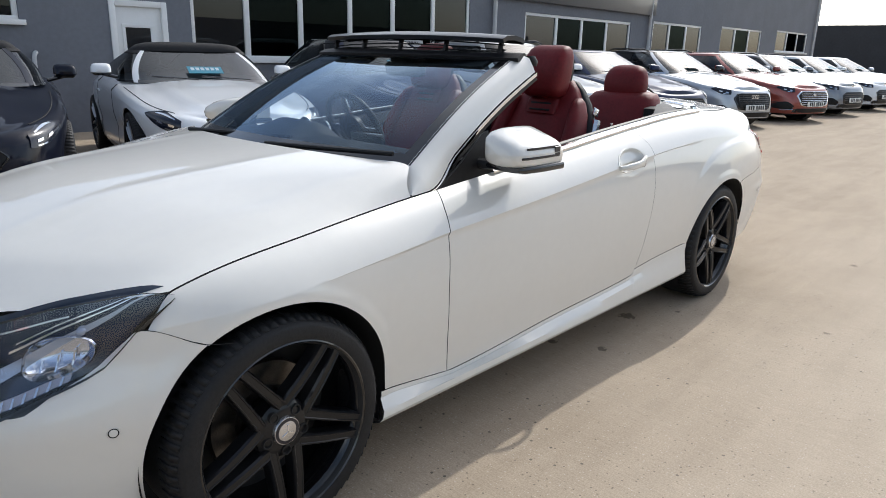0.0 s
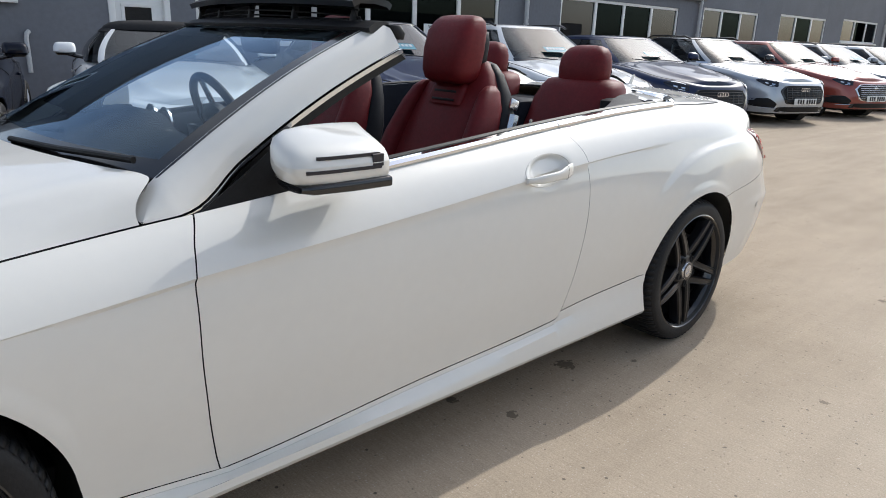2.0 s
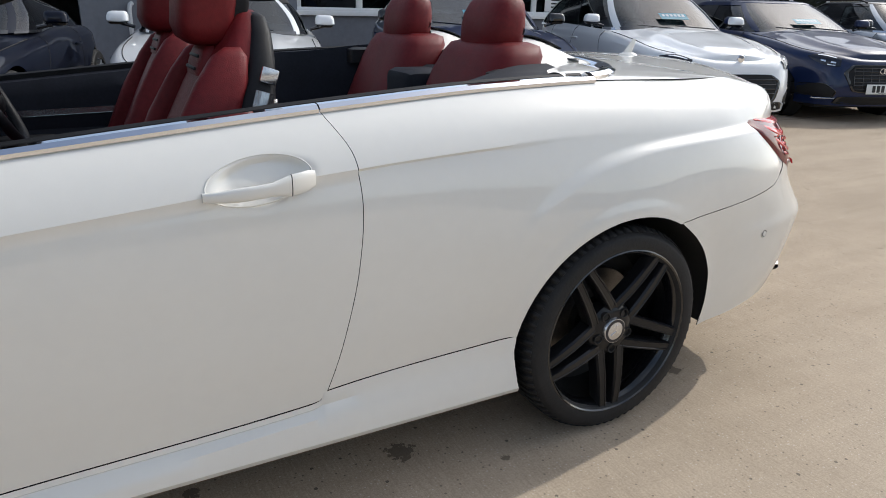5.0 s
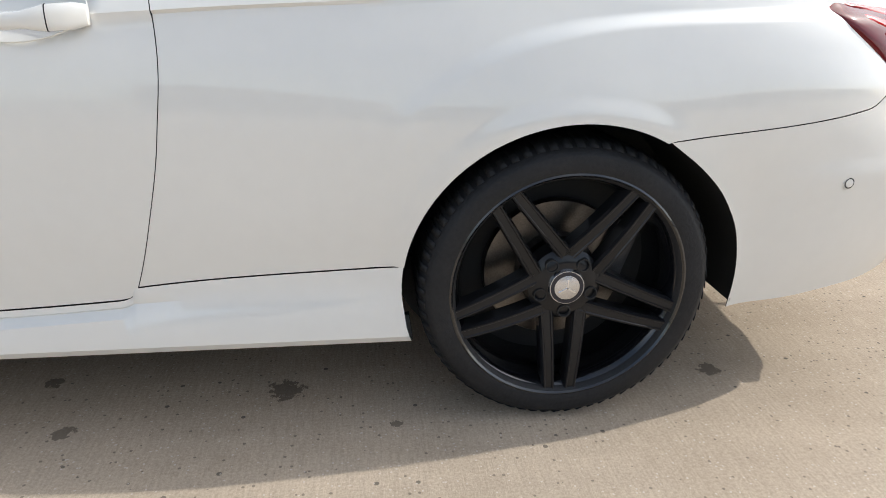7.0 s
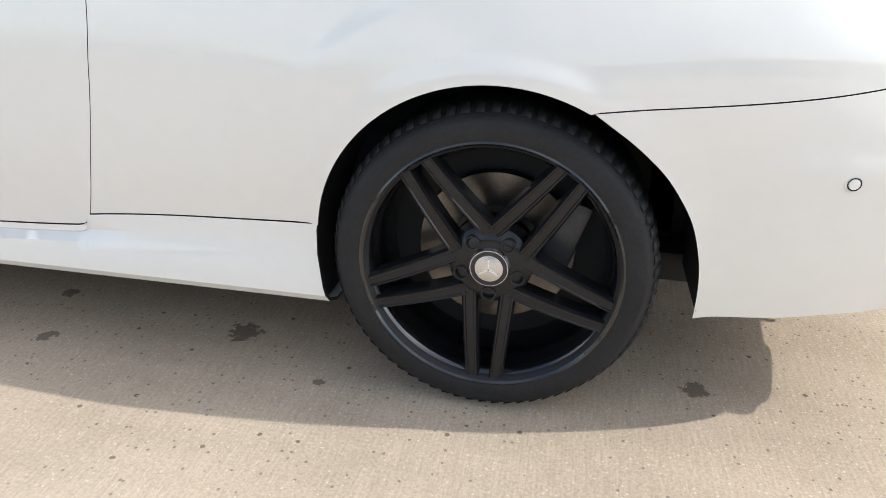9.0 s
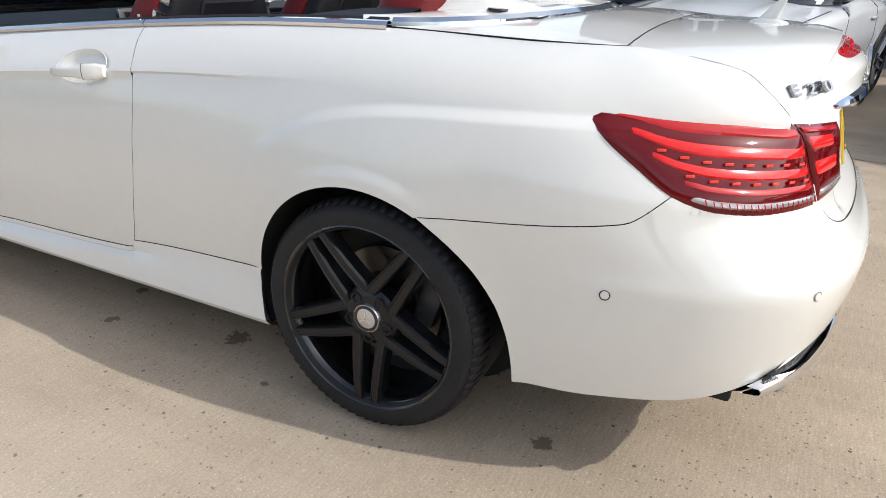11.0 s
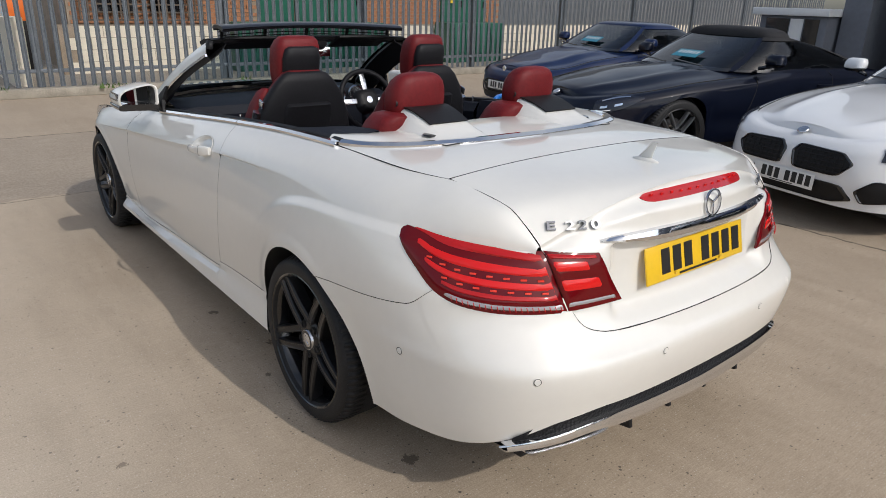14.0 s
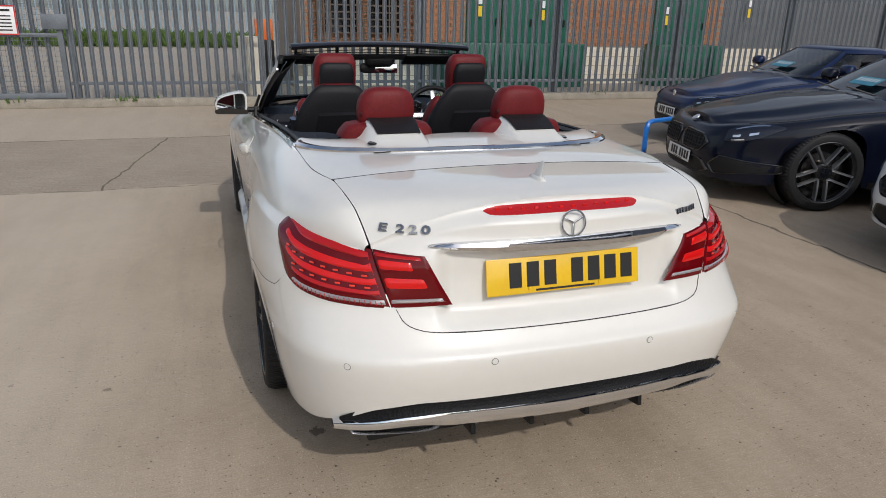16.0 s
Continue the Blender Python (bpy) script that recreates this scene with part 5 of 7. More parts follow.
    put("handle_joint", ringloft("handle_joint", [[(x_, y_, z_) for x_, y_, z_ in (np.array(rings[9]) - np.mean(rings[9], axis=0)) * 1.03 + np.mean(rings[9], axis=0) + (dx, 0, 0)] for dx in (-0.001, 0.001)]), GAP, hd)
    pts = []
    for a in np.linspace(0, 2 * np.pi, 49):
        cx, cz = 0.982 + 0.108 * math.cos(a), 0.846 + 0.046 * math.sin(a) - 0.10 * 0.108 * math.cos(a)
        pts.append((cx, sg * (ys(cx, cz) + 0.0004), cz))
    tube("handle_cup", pts, 0.0016, PEARL, hd)

# headlamps
for sg in (1, -1):
    hl = empty("headlamp", "clear-covered headlamp with a chrome reflector and dark housing")
    hl.parent = car
    M = (lambda P: P) if sg > 0 else mirrored

    def hl_at(t, k, off):
        """A place in the lamp: t 0 at the rear corner, k 0 at the lower edge."""
        ph = 0.385 + (1.10 - 0.385) * t
        zt = float(ip(t, [0, 0.10, 0.35, 0.6, 1], [0.738, 0.749, 0.735, 0.699, 0.645]))
        zb = float(ip(t, [0, 0.12, 0.21, 0.36, 0.52, 1], [0.728, 0.662, 0.588, 0.543, 0.505, 0.470]))
        return wrap_nose(ph, zb + (zt - zb) * k, off)

    def hl_patch(off, k0=0.0, k1=1.0, s0=0.0, s1=1.0, nu=26, nv=10, k2=None, k3=None):
        k2, k3 = k0 if k2 is None else k2, k1 if k3 is None else k3
        P = []
        for t in np.linspace(s0, s1, nu):
            f = (t - s0) / (s1 - s0)
            a, b = k0 + (k2 - k0) * f, k1 + (k3 - k1) * f
            P.append([hl_at(t, a + (b - a) * v, off) for v in np.linspace(0, 1, nv)])
        return M(np.array(P))

    def hl_disc(nm, tc, kc, rt, rk, prof, mt):
        rings = []
        for f, off in prof:
            ring = [hl_at(tc + rt * f * a, kc + rk * f * b + 0.35 * rk * f * a, off) for a, b in sup(36, 1, 1, 2.3)]
            rings.append([(x, sg * y, z) for x, y, z in ring])
        put(nm, ringloft(nm, rings, False), mt, hl)

    sheet("lamp_housing", hl_patch(-0.047), HEAD_DARK, hl, flip=sg > 0)
    for k0, k1, off in ((0.975, 1.0, 0.005), (0.0, 0.035, 0.005), (-0.16, 0.01, -0.006)):
        sheet("lamp_seal", hl_patch(off, k0, k1, nv=4), GLOSSBLACK, hl, flip=sg > 0)
    hl_disc("reflector", 0.355, 0.40, 0.118, 0.235, ((1.0, -0.016), (0.96, -0.012), (0.92, -0.022), (0.72, -0.040), (0.45, -0.044), (0.02, -0.045)), LAMP_CHROME)
    for tc in (0.31, 0.36, 0.41):
        sheet("reflector_fin", hl_patch(-0.030, 0.22, 0.40, tc, tc + 0.006, 3, 5), LAMP_CHROME, hl, flip=sg > 0, thick=0.012)
    hl_disc("side_lamp", 0.295, 0.62, 0.018, 0.05, ((1.0, -0.030), (0.9, -0.016), (0.5, -0.012), (0.02, -0.011)), UPLIGHT)
    hl_disc("inner_reflector", 0.62, 0.42, 0.085, 0.26, ((1.0, -0.016), (0.92, -0.014), (0.85, -0.028), (0.3, -0.040), (0.02, -0.042)), LAMP_CHROME)
    for k0, k1, k2, k3, s0, s1, mt in ((0.80, 0.84, 0.30, 0.46, 0.07, 0.56, UPLIGHT), (0.87, 0.885, 0.60, 0.63, 0.10, 0.52, CHROME), (0.91, 0.92, 0.68, 0.70, 0.12, 0.50, CHROME), (0.30, 0.46, 0.04, 0.20, 0.56, 0.95, UPLIGHT), (0.82, 0.84, 0.84, 0.86, 0.34, 0.80, CHROME), (0.05, 0.15, 0.06, 0.17, 0.30, 0.95, CLEAR_LENS)):
        sheet("light_guide", hl_patch(-0.020, k0, k1, s0, s1, 22, 4, k2, k3), mt, hl, flip=sg > 0, thick=0.004)
    for t in np.linspace(0.32, 0.93, 18):
        sheet("lens_rib", hl_patch(-0.015, 0.05, 0.15, t, t + 0.008, 3, 3), SATIN, hl, flip=sg > 0, thick=0.003)
    sheet("lamp_cover", hl_patch(0.004, s0=0.035), LAMP_CLEAR, hl, flip=sg > 0)
# wipers
for y0 in (0.10, -0.45):
    tube("wiper", [(2.30, y0, 0.945), (2.26, y0 + 0.25, 0.952), (2.17, y0 + 0.52, 0.955)], 0.008, PLASTIC, car)

# ---------- ground ----------
def ground_material():
    m = bpy.data.materials.new("worn_concrete_and_tarmac")
    m.use_nodes = True
    nt = m.node_tree
    L, N = nt.links.new, nt.nodes.new
    p = nt.nodes["Principled BSDF"]
    p.inputs["Roughness"].default_value, p.inputs["Specular IOR Level"].default_value = 0.85, 0.2
    geo = N("ShaderNodeNewGeometry")
    sep = N("ShaderNodeSeparateXYZ")
    L(geo.outputs["Position"], sep.inputs[0])

    def noise_tex(scale, detail=6, rough=0.6, vec=None):
        n = N("ShaderNodeTexNoise")
        n.inputs["Scale"].default_value, n.inputs["Detail"].default_value, n.inputs["Roughness"].default_value = scale, detail, rough
        L(vec or geo.outputs["Position"], n.inputs["Vector"])
        return n.outputs[0]

    def ramp(src, *stops):
        r = N("ShaderNodeValToRGB")
        while len(r.color_ramp.elements) < len(stops):
            r.color_ramp.elements.new(0.5)
        for e, (q, c) in zip(r.color_ramp.elements, stops):
            e.position, e.color = q, (*c, 1) if isinstance(c, tuple) else (c, c, c, 1)
        L(src, r.inputs[0])
        return r.outputs[0]

    def mix(f, a, b, mode="MIX"):
        x = N("ShaderNodeMix")
        x.data_type, x.blend_type = "RGBA", mode
        if isinstance(f, float):
            x.inputs["Factor"].default_value = f
        else:
            L(f, x.inputs["Factor"])
        for s, v in (("A", a), ("B", b)):
            k = [i for i in x.inputs if i.name == s and i.type == "RGBA"][0]
            if isinstance(v, tuple):
                k.default_value = (*v, 1)
            else:
                L(v, k)
        return [o for o in x.outputs if o.type == "RGBA"][0]

    def calc(op, a, b=0.0):
        x = N("ShaderNodeMath")
        x.operation = op
        for k, v in enumerate((a, b)):
            if isinstance(v, (int, float)):
                x.inputs[k].default_value = v
            else:
                L(v, x.inputs[k])
        return x.outputs[0]

    # brushed grain, stretched along y
    mp = N("ShaderNodeMapping")
    mp.inputs["Scale"].default_value = (9.0, 0.5, 1.0)
    L(geo.outputs["Position"], mp.inputs["Vector"])
    broad, mid, fine = noise_tex(0.45), noise_tex(3.0, 8), noise_tex(150, 6, 0.85)
    brush = noise_tex(22, 6, 0.75, mp.outputs[0])
    conc = ramp(broad, (0.30, (0.333, 0.256, 0.177)), (0.5, (0.443, 0.348, 0.251)), (0.70, (0.541, 0.434, 0.318)))
    conc = mix(0.26, conc, ramp(mid, (0.36, (0.261, 0.198, 0.132)), (0.64, (0.613, 0.492, 0.360))))
    conc = mix(0.34, conc, ramp(brush, (0.40, (0.222, 0.169, 0.116)), (0.64, (0.652, 0.530, 0.396))))
    conc = mix(0.36, conc, ramp(fine, (0.36, (0.117, 0.089, 0.062)), (0.60, (0.704, 0.580, 0.444))))
    # pale and dark streaks where cars have turned
    mp2 = N("ShaderNodeMapping")
    mp2.inputs["Scale"].default_value, mp2.inputs["Rotation"].default_value = (0.35, 3.0, 1.0), (0, 0, 0.5)
    L(geo.outputs["Position"], mp2.inputs["Vector"])
    conc = mix(0.13, conc, ramp(noise_tex(1.3, 7, 0.65, mp2.outputs[0]), (0.38, (0.196, 0.147, 0.100)), (0.62, (0.613, 0.499, 0.372))))
    # dark specks and pits
    vo = N("ShaderNodeTexVoronoi")
    vo.inputs["Scale"].default_value = 16.0
    L(geo.outputs["Position"], vo.inputs["Vector"])
    sel = calc("GREATER_THAN", vo.outputs["Color"], 0.45)
    speck = calc("MULTIPLY", calc("LESS_THAN", vo.outputs["Distance"], 0.085), sel)
    conc = mix(calc("MULTIPLY", speck, 0.8), conc, (0.07, 0.06, 0.05))
    # clusters of small pits
    vp_ = N("ShaderNodeTexVoronoi")
    vp_.inputs["Scale"].default_value = 60.0
    L(geo.outputs["Position"], vp_.inputs["Vector"])
    pit = calc("MULTIPLY", calc("LESS_THAN", vp_.outputs["Distance"], 0.20), calc("GREATER_THAN", calc("ADD", vp_.outputs["Color"], noise_tex(1.1, 4)), 1.22))
    conc = mix(calc("MULTIPLY", pit, 0.7), conc, (0.10, 0.082, 0.062))
    # pale grit and larger dark marks
    v2 = N("ShaderNodeTexVoronoi")
    v2.inputs["Scale"].default_value = 105.0
    L(geo.outputs["Position"], v2.inputs["Vector"])
    grit = calc("MULTIPLY", calc("LESS_THAN", v2.outputs["Distance"], 0.24), calc("GREATER_THAN", v2.outputs["Color"], 0.72))
    conc = mix(calc("MULTIPLY", grit, 0.6), conc, (0.66, 0.60, 0.52))
    v3 = N("ShaderNodeTexVoronoi")
    v3.inputs["Scale"].default_value = 3.1
    L(geo.outputs["Position"], v3.inputs["Vector"])
    mark = calc("MULTIPLY", calc("LESS_THAN", calc("ADD", v3.outputs["Distance"], calc("MULTIPLY", calc("SUBTRACT", noise_tex(40, 4), 0.5), 0.10)), 0.045), calc("GREATER_THAN", v3.outputs["Color"], 0.55))
    conc = mix(calc("MULTIPLY", mark, 0.55), conc, (0.13, 0.10, 0.075))
    # single stains
    wob = noise_tex(45, 5, 0.7)
    for sx, sy, r in ((0.609, 0.704, 0.038), (-0.442, 0.708, 0.026), (1.066, 0.824, 0.022), (1.16, 0.62, 0.02), (0.36, 0.86, 0.012), (-1.3, 1.3, 0.02), (0.1, 1.5, 0.015)):
        d = N("ShaderNodeVectorMath")
        d.operation = "DISTANCE"
        L(geo.outputs["Position"], d.inputs[0])
        d.inputs[1].default_value = (sx, sy, 0)
        dd = calc("ADD", d.outputs["Value"], calc("MULTIPLY", calc("SUBTRACT", wob, 0.5), r * 3.6))
        conc = mix(calc("MULTIPLY", calc("LESS_THAN", dd, r), 0.75), conc, (0.10, 0.075, 0.055))
    # paler lane beside the parked cars, mixed in with rising y
    lane = N("ShaderNodeMapRange")
    lane.inputs["From Min"].default_value, lane.inputs["From Max"].default_value, lane.inputs["To Max"].default_value = 0.7, 1.9, 0.42
    L(calc("ADD", sep.outputs["Y"], calc("MULTIPLY", calc("SUBTRACT", noise_tex(0.8, 5), 0.5), 1.6)), lane.inputs["Value"])
    conc = mix(lane.outputs[0], conc, mix(0.55, conc, (0.74, 0.63, 0.50), "SCREEN"))
    conc = mix(0.07, conc, (0.06, 0.05, 0.04))
    # older tarmac ahead of the car, rubble yard past the fence
    tar = ramp(noise_tex(1.1, 8), (0.3, (0.285, 0.222, 0.165)), (0.7, (0.455, 0.372, 0.282)))
    tar = mix(0.40, tar, ramp(noise_tex(7, 6, 0.75, mp.outputs[0]), (0.40, (0.150, 0.115, 0.085)), (0.62, (0.560, 0.465, 0.360))))
    tar = mix(0.5, tar, ramp(noise_tex(45, 5, 0.8), (0.3, (0.157, 0.128, 0.103)), (0.7, (0.548, 0.474, 0.377))))
    edge = calc("ADD", sep.outputs["X"], calc("MULTIPLY", calc("SUBTRACT", noise_tex(2.5, 5), 0.5), 0.35))
    band = calc("MULTIPLY", calc("GREATER_THAN", edge, 3.72), calc("LESS_THAN", edge, 6.35))
    strip = mix(0.35, conc, tar)
    col = mix(calc("GREATER_THAN", edge, 6.35), mix(band, conc, tar), strip)
    yard = ramp(noise_tex(30, 8, 0.8), (0.3, (0.170, 0.147, 0.122)), (0.7, (0.548, 0.486, 0.401)))
    col = mix(calc("GREATER_THAN", sep.outputs["X"], 9.6), col, yard)
    # joints and cracks
    wv = calc("MULTIPLY", calc("SUBTRACT", noise_tex(3.2, 7), 0.5), 0.16)
    for axis, at, wdt in (("Y", -3.08, 0.010), ("X", 3.72, 0.005), ("X", 6.35, 0.012), ("Y", 2.0, 0.010)):
        along = calc("ADD", sep.outputs["Y"], calc("MULTIPLY", calc("SUBTRACT", sep.outputs["X"], 3.62), 0.172)) if at == 2.0 else sep.outputs[axis]
        dist = calc("ABSOLUTE", calc("ADD", calc("SUBTRACT", along, at), wv))
        msk = calc("LESS_THAN", dist, wdt)
        if axis == "Y" and at > 0:
            msk = calc("MULTIPLY", msk, band)
        col = mix(calc("MULTIPLY", msk, 0.75), col, (0.085, 0.078, 0.045) if at == 2.0 else (0.06, 0.052, 0.04))
    L(col, p.inputs["Base Color"])
    bp = N("ShaderNodeBump")
    bp.inputs["Strength"].default_value, bp.inputs["Distance"].default_value = 0.5, 0.003
    L(calc("ADD", calc("ADD", fine, calc("MULTIPLY", brush, 0.45)), calc("MULTIPLY", mid, 0.5)), bp.inputs["Height"])
    L(bp.outputs[0], p.inputs["Normal"])
    return m


GROUND = ground_material()
bm = bmesh.new()
bmesh.ops.create_grid(bm, x_segments=8, y_segments=8, size=600)
ground = part("ground", bm, GROUND, None)
tagged(ground, "pale worn concrete yard running into patched tarmac", "ground", kind="structure")

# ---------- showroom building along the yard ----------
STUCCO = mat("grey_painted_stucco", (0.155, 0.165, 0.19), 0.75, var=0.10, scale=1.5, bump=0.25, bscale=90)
UPVC = mat("white_window_plastic", (0.78, 0.78, 0.77), 0.35, var=0.03)
PANE = glass("window_pane", (0.13, 0.17, 0.17), 0.75)
[n for n in PANE.node_tree.nodes if n.type == "MATH" and n.operation == "MULTIPLY_ADD"][0].inputs[2].default_value = 0.07
# near-black colour puts the showroom's inner shade into its wall and floor
ROOM_SHADE = mat("interior_shade_colour", (0.05, 0.05, 0.055), 0.8, var=0.4, scale=0.8)
SIGN = mat("dark_grey_sign", (0.05, 0.055, 0.065), 0.4, coat=0.3, var=0.05)
WHITE_INK = mat("white_letters", (0.8, 0.8, 0.8), 0.5)
BRICKRED = mat("brown_brick_base", (0.24, 0.12, 0.07), 0.85, var=0.3, scale=3)
BY = -8.6  # face of the building


def wall_with_openings(name, x0, x1, z0, z1, openings, y, thick, material, label):
    """A wall along x whose openings go right through it."""
    w = empty(name, label, "wall", kind="structure")
    cut = sorted({x0, x1, *[o[0] for o in openings], *[o[1] for o in openings]})
    for a, b in zip(cut, cut[1:]):
        hole = [o for o in openings if o[0] <= a and o[1] >= b]
        spans = [(z0, z1)] if not hole else [(z0, hole[0][2]), (hole[0][3], z1)]
        for lo, hi in spans:
            if hi - lo > 0.01:
                box_at("wall_piece", (a, y - thick, lo), (b, y, hi), material, w)
    return w


OPEN = [(-1.62, -0.74, 0.0, 1.90), (-8.83, -2.02, 1.06, 2.65), (-16.4, -10.96, 0.25, 2.29), (-21.65, -17.86, 1.44, 2.40), (-27.8, -23.45, 1.51, 2.48), (-34.15, -29.7, 1.66, 2.58), (0.45, 0.80, 1.53, 2.6), (0.95, 2.0, 0.0, 2.6)]
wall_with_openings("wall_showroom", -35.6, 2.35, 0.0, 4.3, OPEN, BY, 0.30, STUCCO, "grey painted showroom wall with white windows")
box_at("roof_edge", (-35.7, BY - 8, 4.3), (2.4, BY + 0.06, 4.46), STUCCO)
tagged(bpy.data.objects["roof_edge"], "flat grey roof edge", "roof", kind="structure")
box_at("showroom_back_wall", (-35.6, BY - 6.3, 0), (2.35, BY - 6.0, 4.3), ROOM_SHADE)
tagged(bpy.data.objects["showroom_back_wall"], "showroom inner wall with its dimness put into the colour", "wall", kind="structure")
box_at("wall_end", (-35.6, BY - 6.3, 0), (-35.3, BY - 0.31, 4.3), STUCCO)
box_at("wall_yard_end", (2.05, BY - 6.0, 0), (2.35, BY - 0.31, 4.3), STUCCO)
tagged(bpy.data.objects["wall_yard_end"], "grey rendered end wall by the garage", "wall", kind="structure")
tagged(bpy.data.objects["wall_end"], "grey rendered end wall", "wall", kind="structure")


def window(n, x0, x1, z0, z1, bars, y=BY):
    w = empty("window_%d" % n, "white framed window with dark panes", "window", kind="structure")
    f, d = 0.07, 0.09
    for nm, lo, hi in (("frame", (x0, y - d, z1 - f), (x1, y - 0.02, z1)), ("frame", (x0, y - d, z0), (x1, y - 0.02, z0 + f)), ("frame", (x0, y - d, z0 + f), (x0 + f, y - 0.02, z1 - f)), ("frame", (x1 - f, y - d, z0 + f), (x1, y - 0.02, z1 - f)), ("sill", (x0 - 0.06, y + 0.003, z0 - 0.05), (x1 + 0.06, y + 0.08, z0 + 0.02))):
        box_at(nm, lo, hi, UPVC, w, 0.006)
    xs = [x0] + list(bars) + [x1]
    for b in bars:
        box_at("mullion", (b - 0.05, y - d, z0 + f), (b + 0.05, y - 0.018, z1 - f), UPVC, w, 0.006)
    for a, b in zip(xs, xs[1:]):
        pn = box_at("pane", (a + 0.05, y - 0.062, z0 + f), (b - 0.05, y - 0.054, z1 - f), PANE, w)
        pn.visible_shadow = False
    return w


window(1, *OPEN[1], (-3.05, -4.16, -5.32, -6.45, -7.64))
window(2, *OPEN[2], (-12.4, -13.65, -15.0))
window(3, *OPEN[3], (-19.1, -20.4))
window(4, *OPEN[4], (-24.9, -26.4))
window(5, *OPEN[5], (-31.2, -32.7))
window(6, *OPEN[6], ())
box_at("showroom_floor", (-35.3, BY - 6.0, 0.004), (2.35, BY - 0.31, 0.03), ROOM_SHADE)
tagged(bpy.data.objects["showroom_floor"], "showroom floor with its dimness put into the colour", "floor", kind="structure")
WARM = mat("warm_ceiling_lamp", (0.9, 0.8, 0.6), 0.5, emit=((1.0, 0.8, 0.5), 6.0))
for x in (-14.2, -19.0, -24.8):
    lp = box_at("ceiling_lamp", (x - 0.06, BY - 2.2, 2.62), (x + 0.06, BY - 2.0, 2.70), WARM)
    tagged(lp, "small warm lamp inside the showroom", "lamp")
kio = empty("white_kiosk", "low white kiosk with a flat roof beside the garage", "kiosk")
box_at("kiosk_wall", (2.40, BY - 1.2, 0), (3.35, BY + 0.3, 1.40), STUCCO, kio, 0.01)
box_at("kiosk_roof", (2.36, BY - 1.3, 1.40), (3.45, BY + 0.38, 1.50), UPVC, kio, 0.01)
# black sheets on the solid wall stand in for the openings' shade
for a, b in ((2.50, 2.70), (2.92, 3.25)):
    box_at("kiosk_opening_shade", (a, BY + 0.303, 0.1), (b, BY + 0.315, 1.36), GLOSSBLACK, kio)
box_at("kiosk_panel", (2.72, BY + 0.303, 0.1), (2.90, BY + 0.318, 1.36), UPVC, kio)
door = empty("door_1", "white panelled side door with a small dark window", "door", kind="structure")
for lo, hi in (((-1.62, BY - 0.1, 0), (-1.53, BY + 0.02, 1.90)), ((-0.83, BY - 0.1, 0), (-0.74, BY + 0.02, 1.90)), ((-1.53, BY - 0.1, 1.81), (-0.83, BY + 0.02, 1.90))):
    box_at("door_frame", lo, hi, UPVC, door, 0.008)
box_at("door_leaf", (-1.53, BY - 0.07, 0.02), (-0.83, BY - 0.03, 1.81), UPVC, door, 0.004)
for lo, hi in (((-1.40, BY - 0.03, 0.97), (-0.92, BY - 0.012, 1.02)), ((-1.40, BY - 0.03, 1.51), (-0.92, BY - 0.012, 1.56)), ((-1.40, BY - 0.03, 1.02), (-1.35, BY - 0.012, 1.51)), ((-0.97, BY - 0.03, 1.02), (-0.92, BY - 0.012, 1.51))):
    box_at("door_window_bead", lo, hi, UPVC, door, 0.004)
box_at("door_window", (-1.35, BY - 0.028, 1.02), (-0.97, BY - 0.022, 1.51), GLOSSBLACK, door)
sign = box_at("shop_sign", (-17.75, BY + 0.003, 2.55), (-9.9, BY + 0.12, 3.6), SIGN, None, 0.01)
tagged(sign, "dark grey fascia sign with white lettering bars", "sign")
for k in range(28):
    box_at("sign_bar", (-17.5 + 0.21 * k, BY + 0.118, 2.66), (-17.36 + 0.21 * k, BY + 0.126, 2.84), WHITE_INK, sign)
for k in range(11):
    box_at("sign_bar", (-17.5 + 0.24 * k, BY + 0.118, 3.0), (-17.34 + 0.24 * k, BY + 0.126, 3.22), WHITE_INK, sign)
PIPE = mat("pale_grey_pipe", (0.52, 0.53, 0.54), 0.5, var=0.06)
for x in (-9.65, -17.5, -35.0):
    dp = tube("drain_pipe", [(x, BY + 0.08, 4.3), (x, BY + 0.08, 0.0)], 0.05, PIPE, None)
    tagged(dp, "pale grey drain pipe on the wall", "pipe")
    for z in (1.6, 2.5, 3.4):
        put("pipe_clip", lathe("pipe_clip", [(0.052, -0.03), (0.060, -0.03), (0.060, 0.03), (0.052, 0.03)], 20, "z"), PIPE, dp, m=Matrix.Translation((x, BY + 0.08, z)))
vp = tube("vent_pipe", [(0.35, BY + 0.06, 0.6), (0.35, BY + 0.06, 1.05), (0.33, BY + 0.04, 1.11), (0.30, BY + 0.02, 1.13)], 0.03, PIPE, None)
tagged(vp, "short cream overflow pipe on the wall", "pipe")
warn = box_at("warning_sign", (-7.32, BY - 0.015, 1.14), (-6.68, BY - 0.005, 1.50), WHITE_INK, None, 0.004)
tagged(warn, "white warning sign with a red border by the window", "sign")
words("sign_word", "WARNING", 0.085, 0.002, INK, warn, pose(0, 0.0065, 0.12, 90, 0, 180))
for z in (0.02, -0.04, -0.10):
    box("sign_bar", (0.36, 0.004, 0.025), INK, warn, Matrix.Translation((0, 0.006, z)))

# unseen plain wall, added so the car's side reflects a horizon band
box_at("added_reflection_wall", (-60, 27.0, 0), (9.0, 27.3, 3.2), STUCCO)
tagged(bpy.data.objects["added_reflection_wall"], "unseen plain grey wall added for reflections in the car's side", "wall", kind="structure")

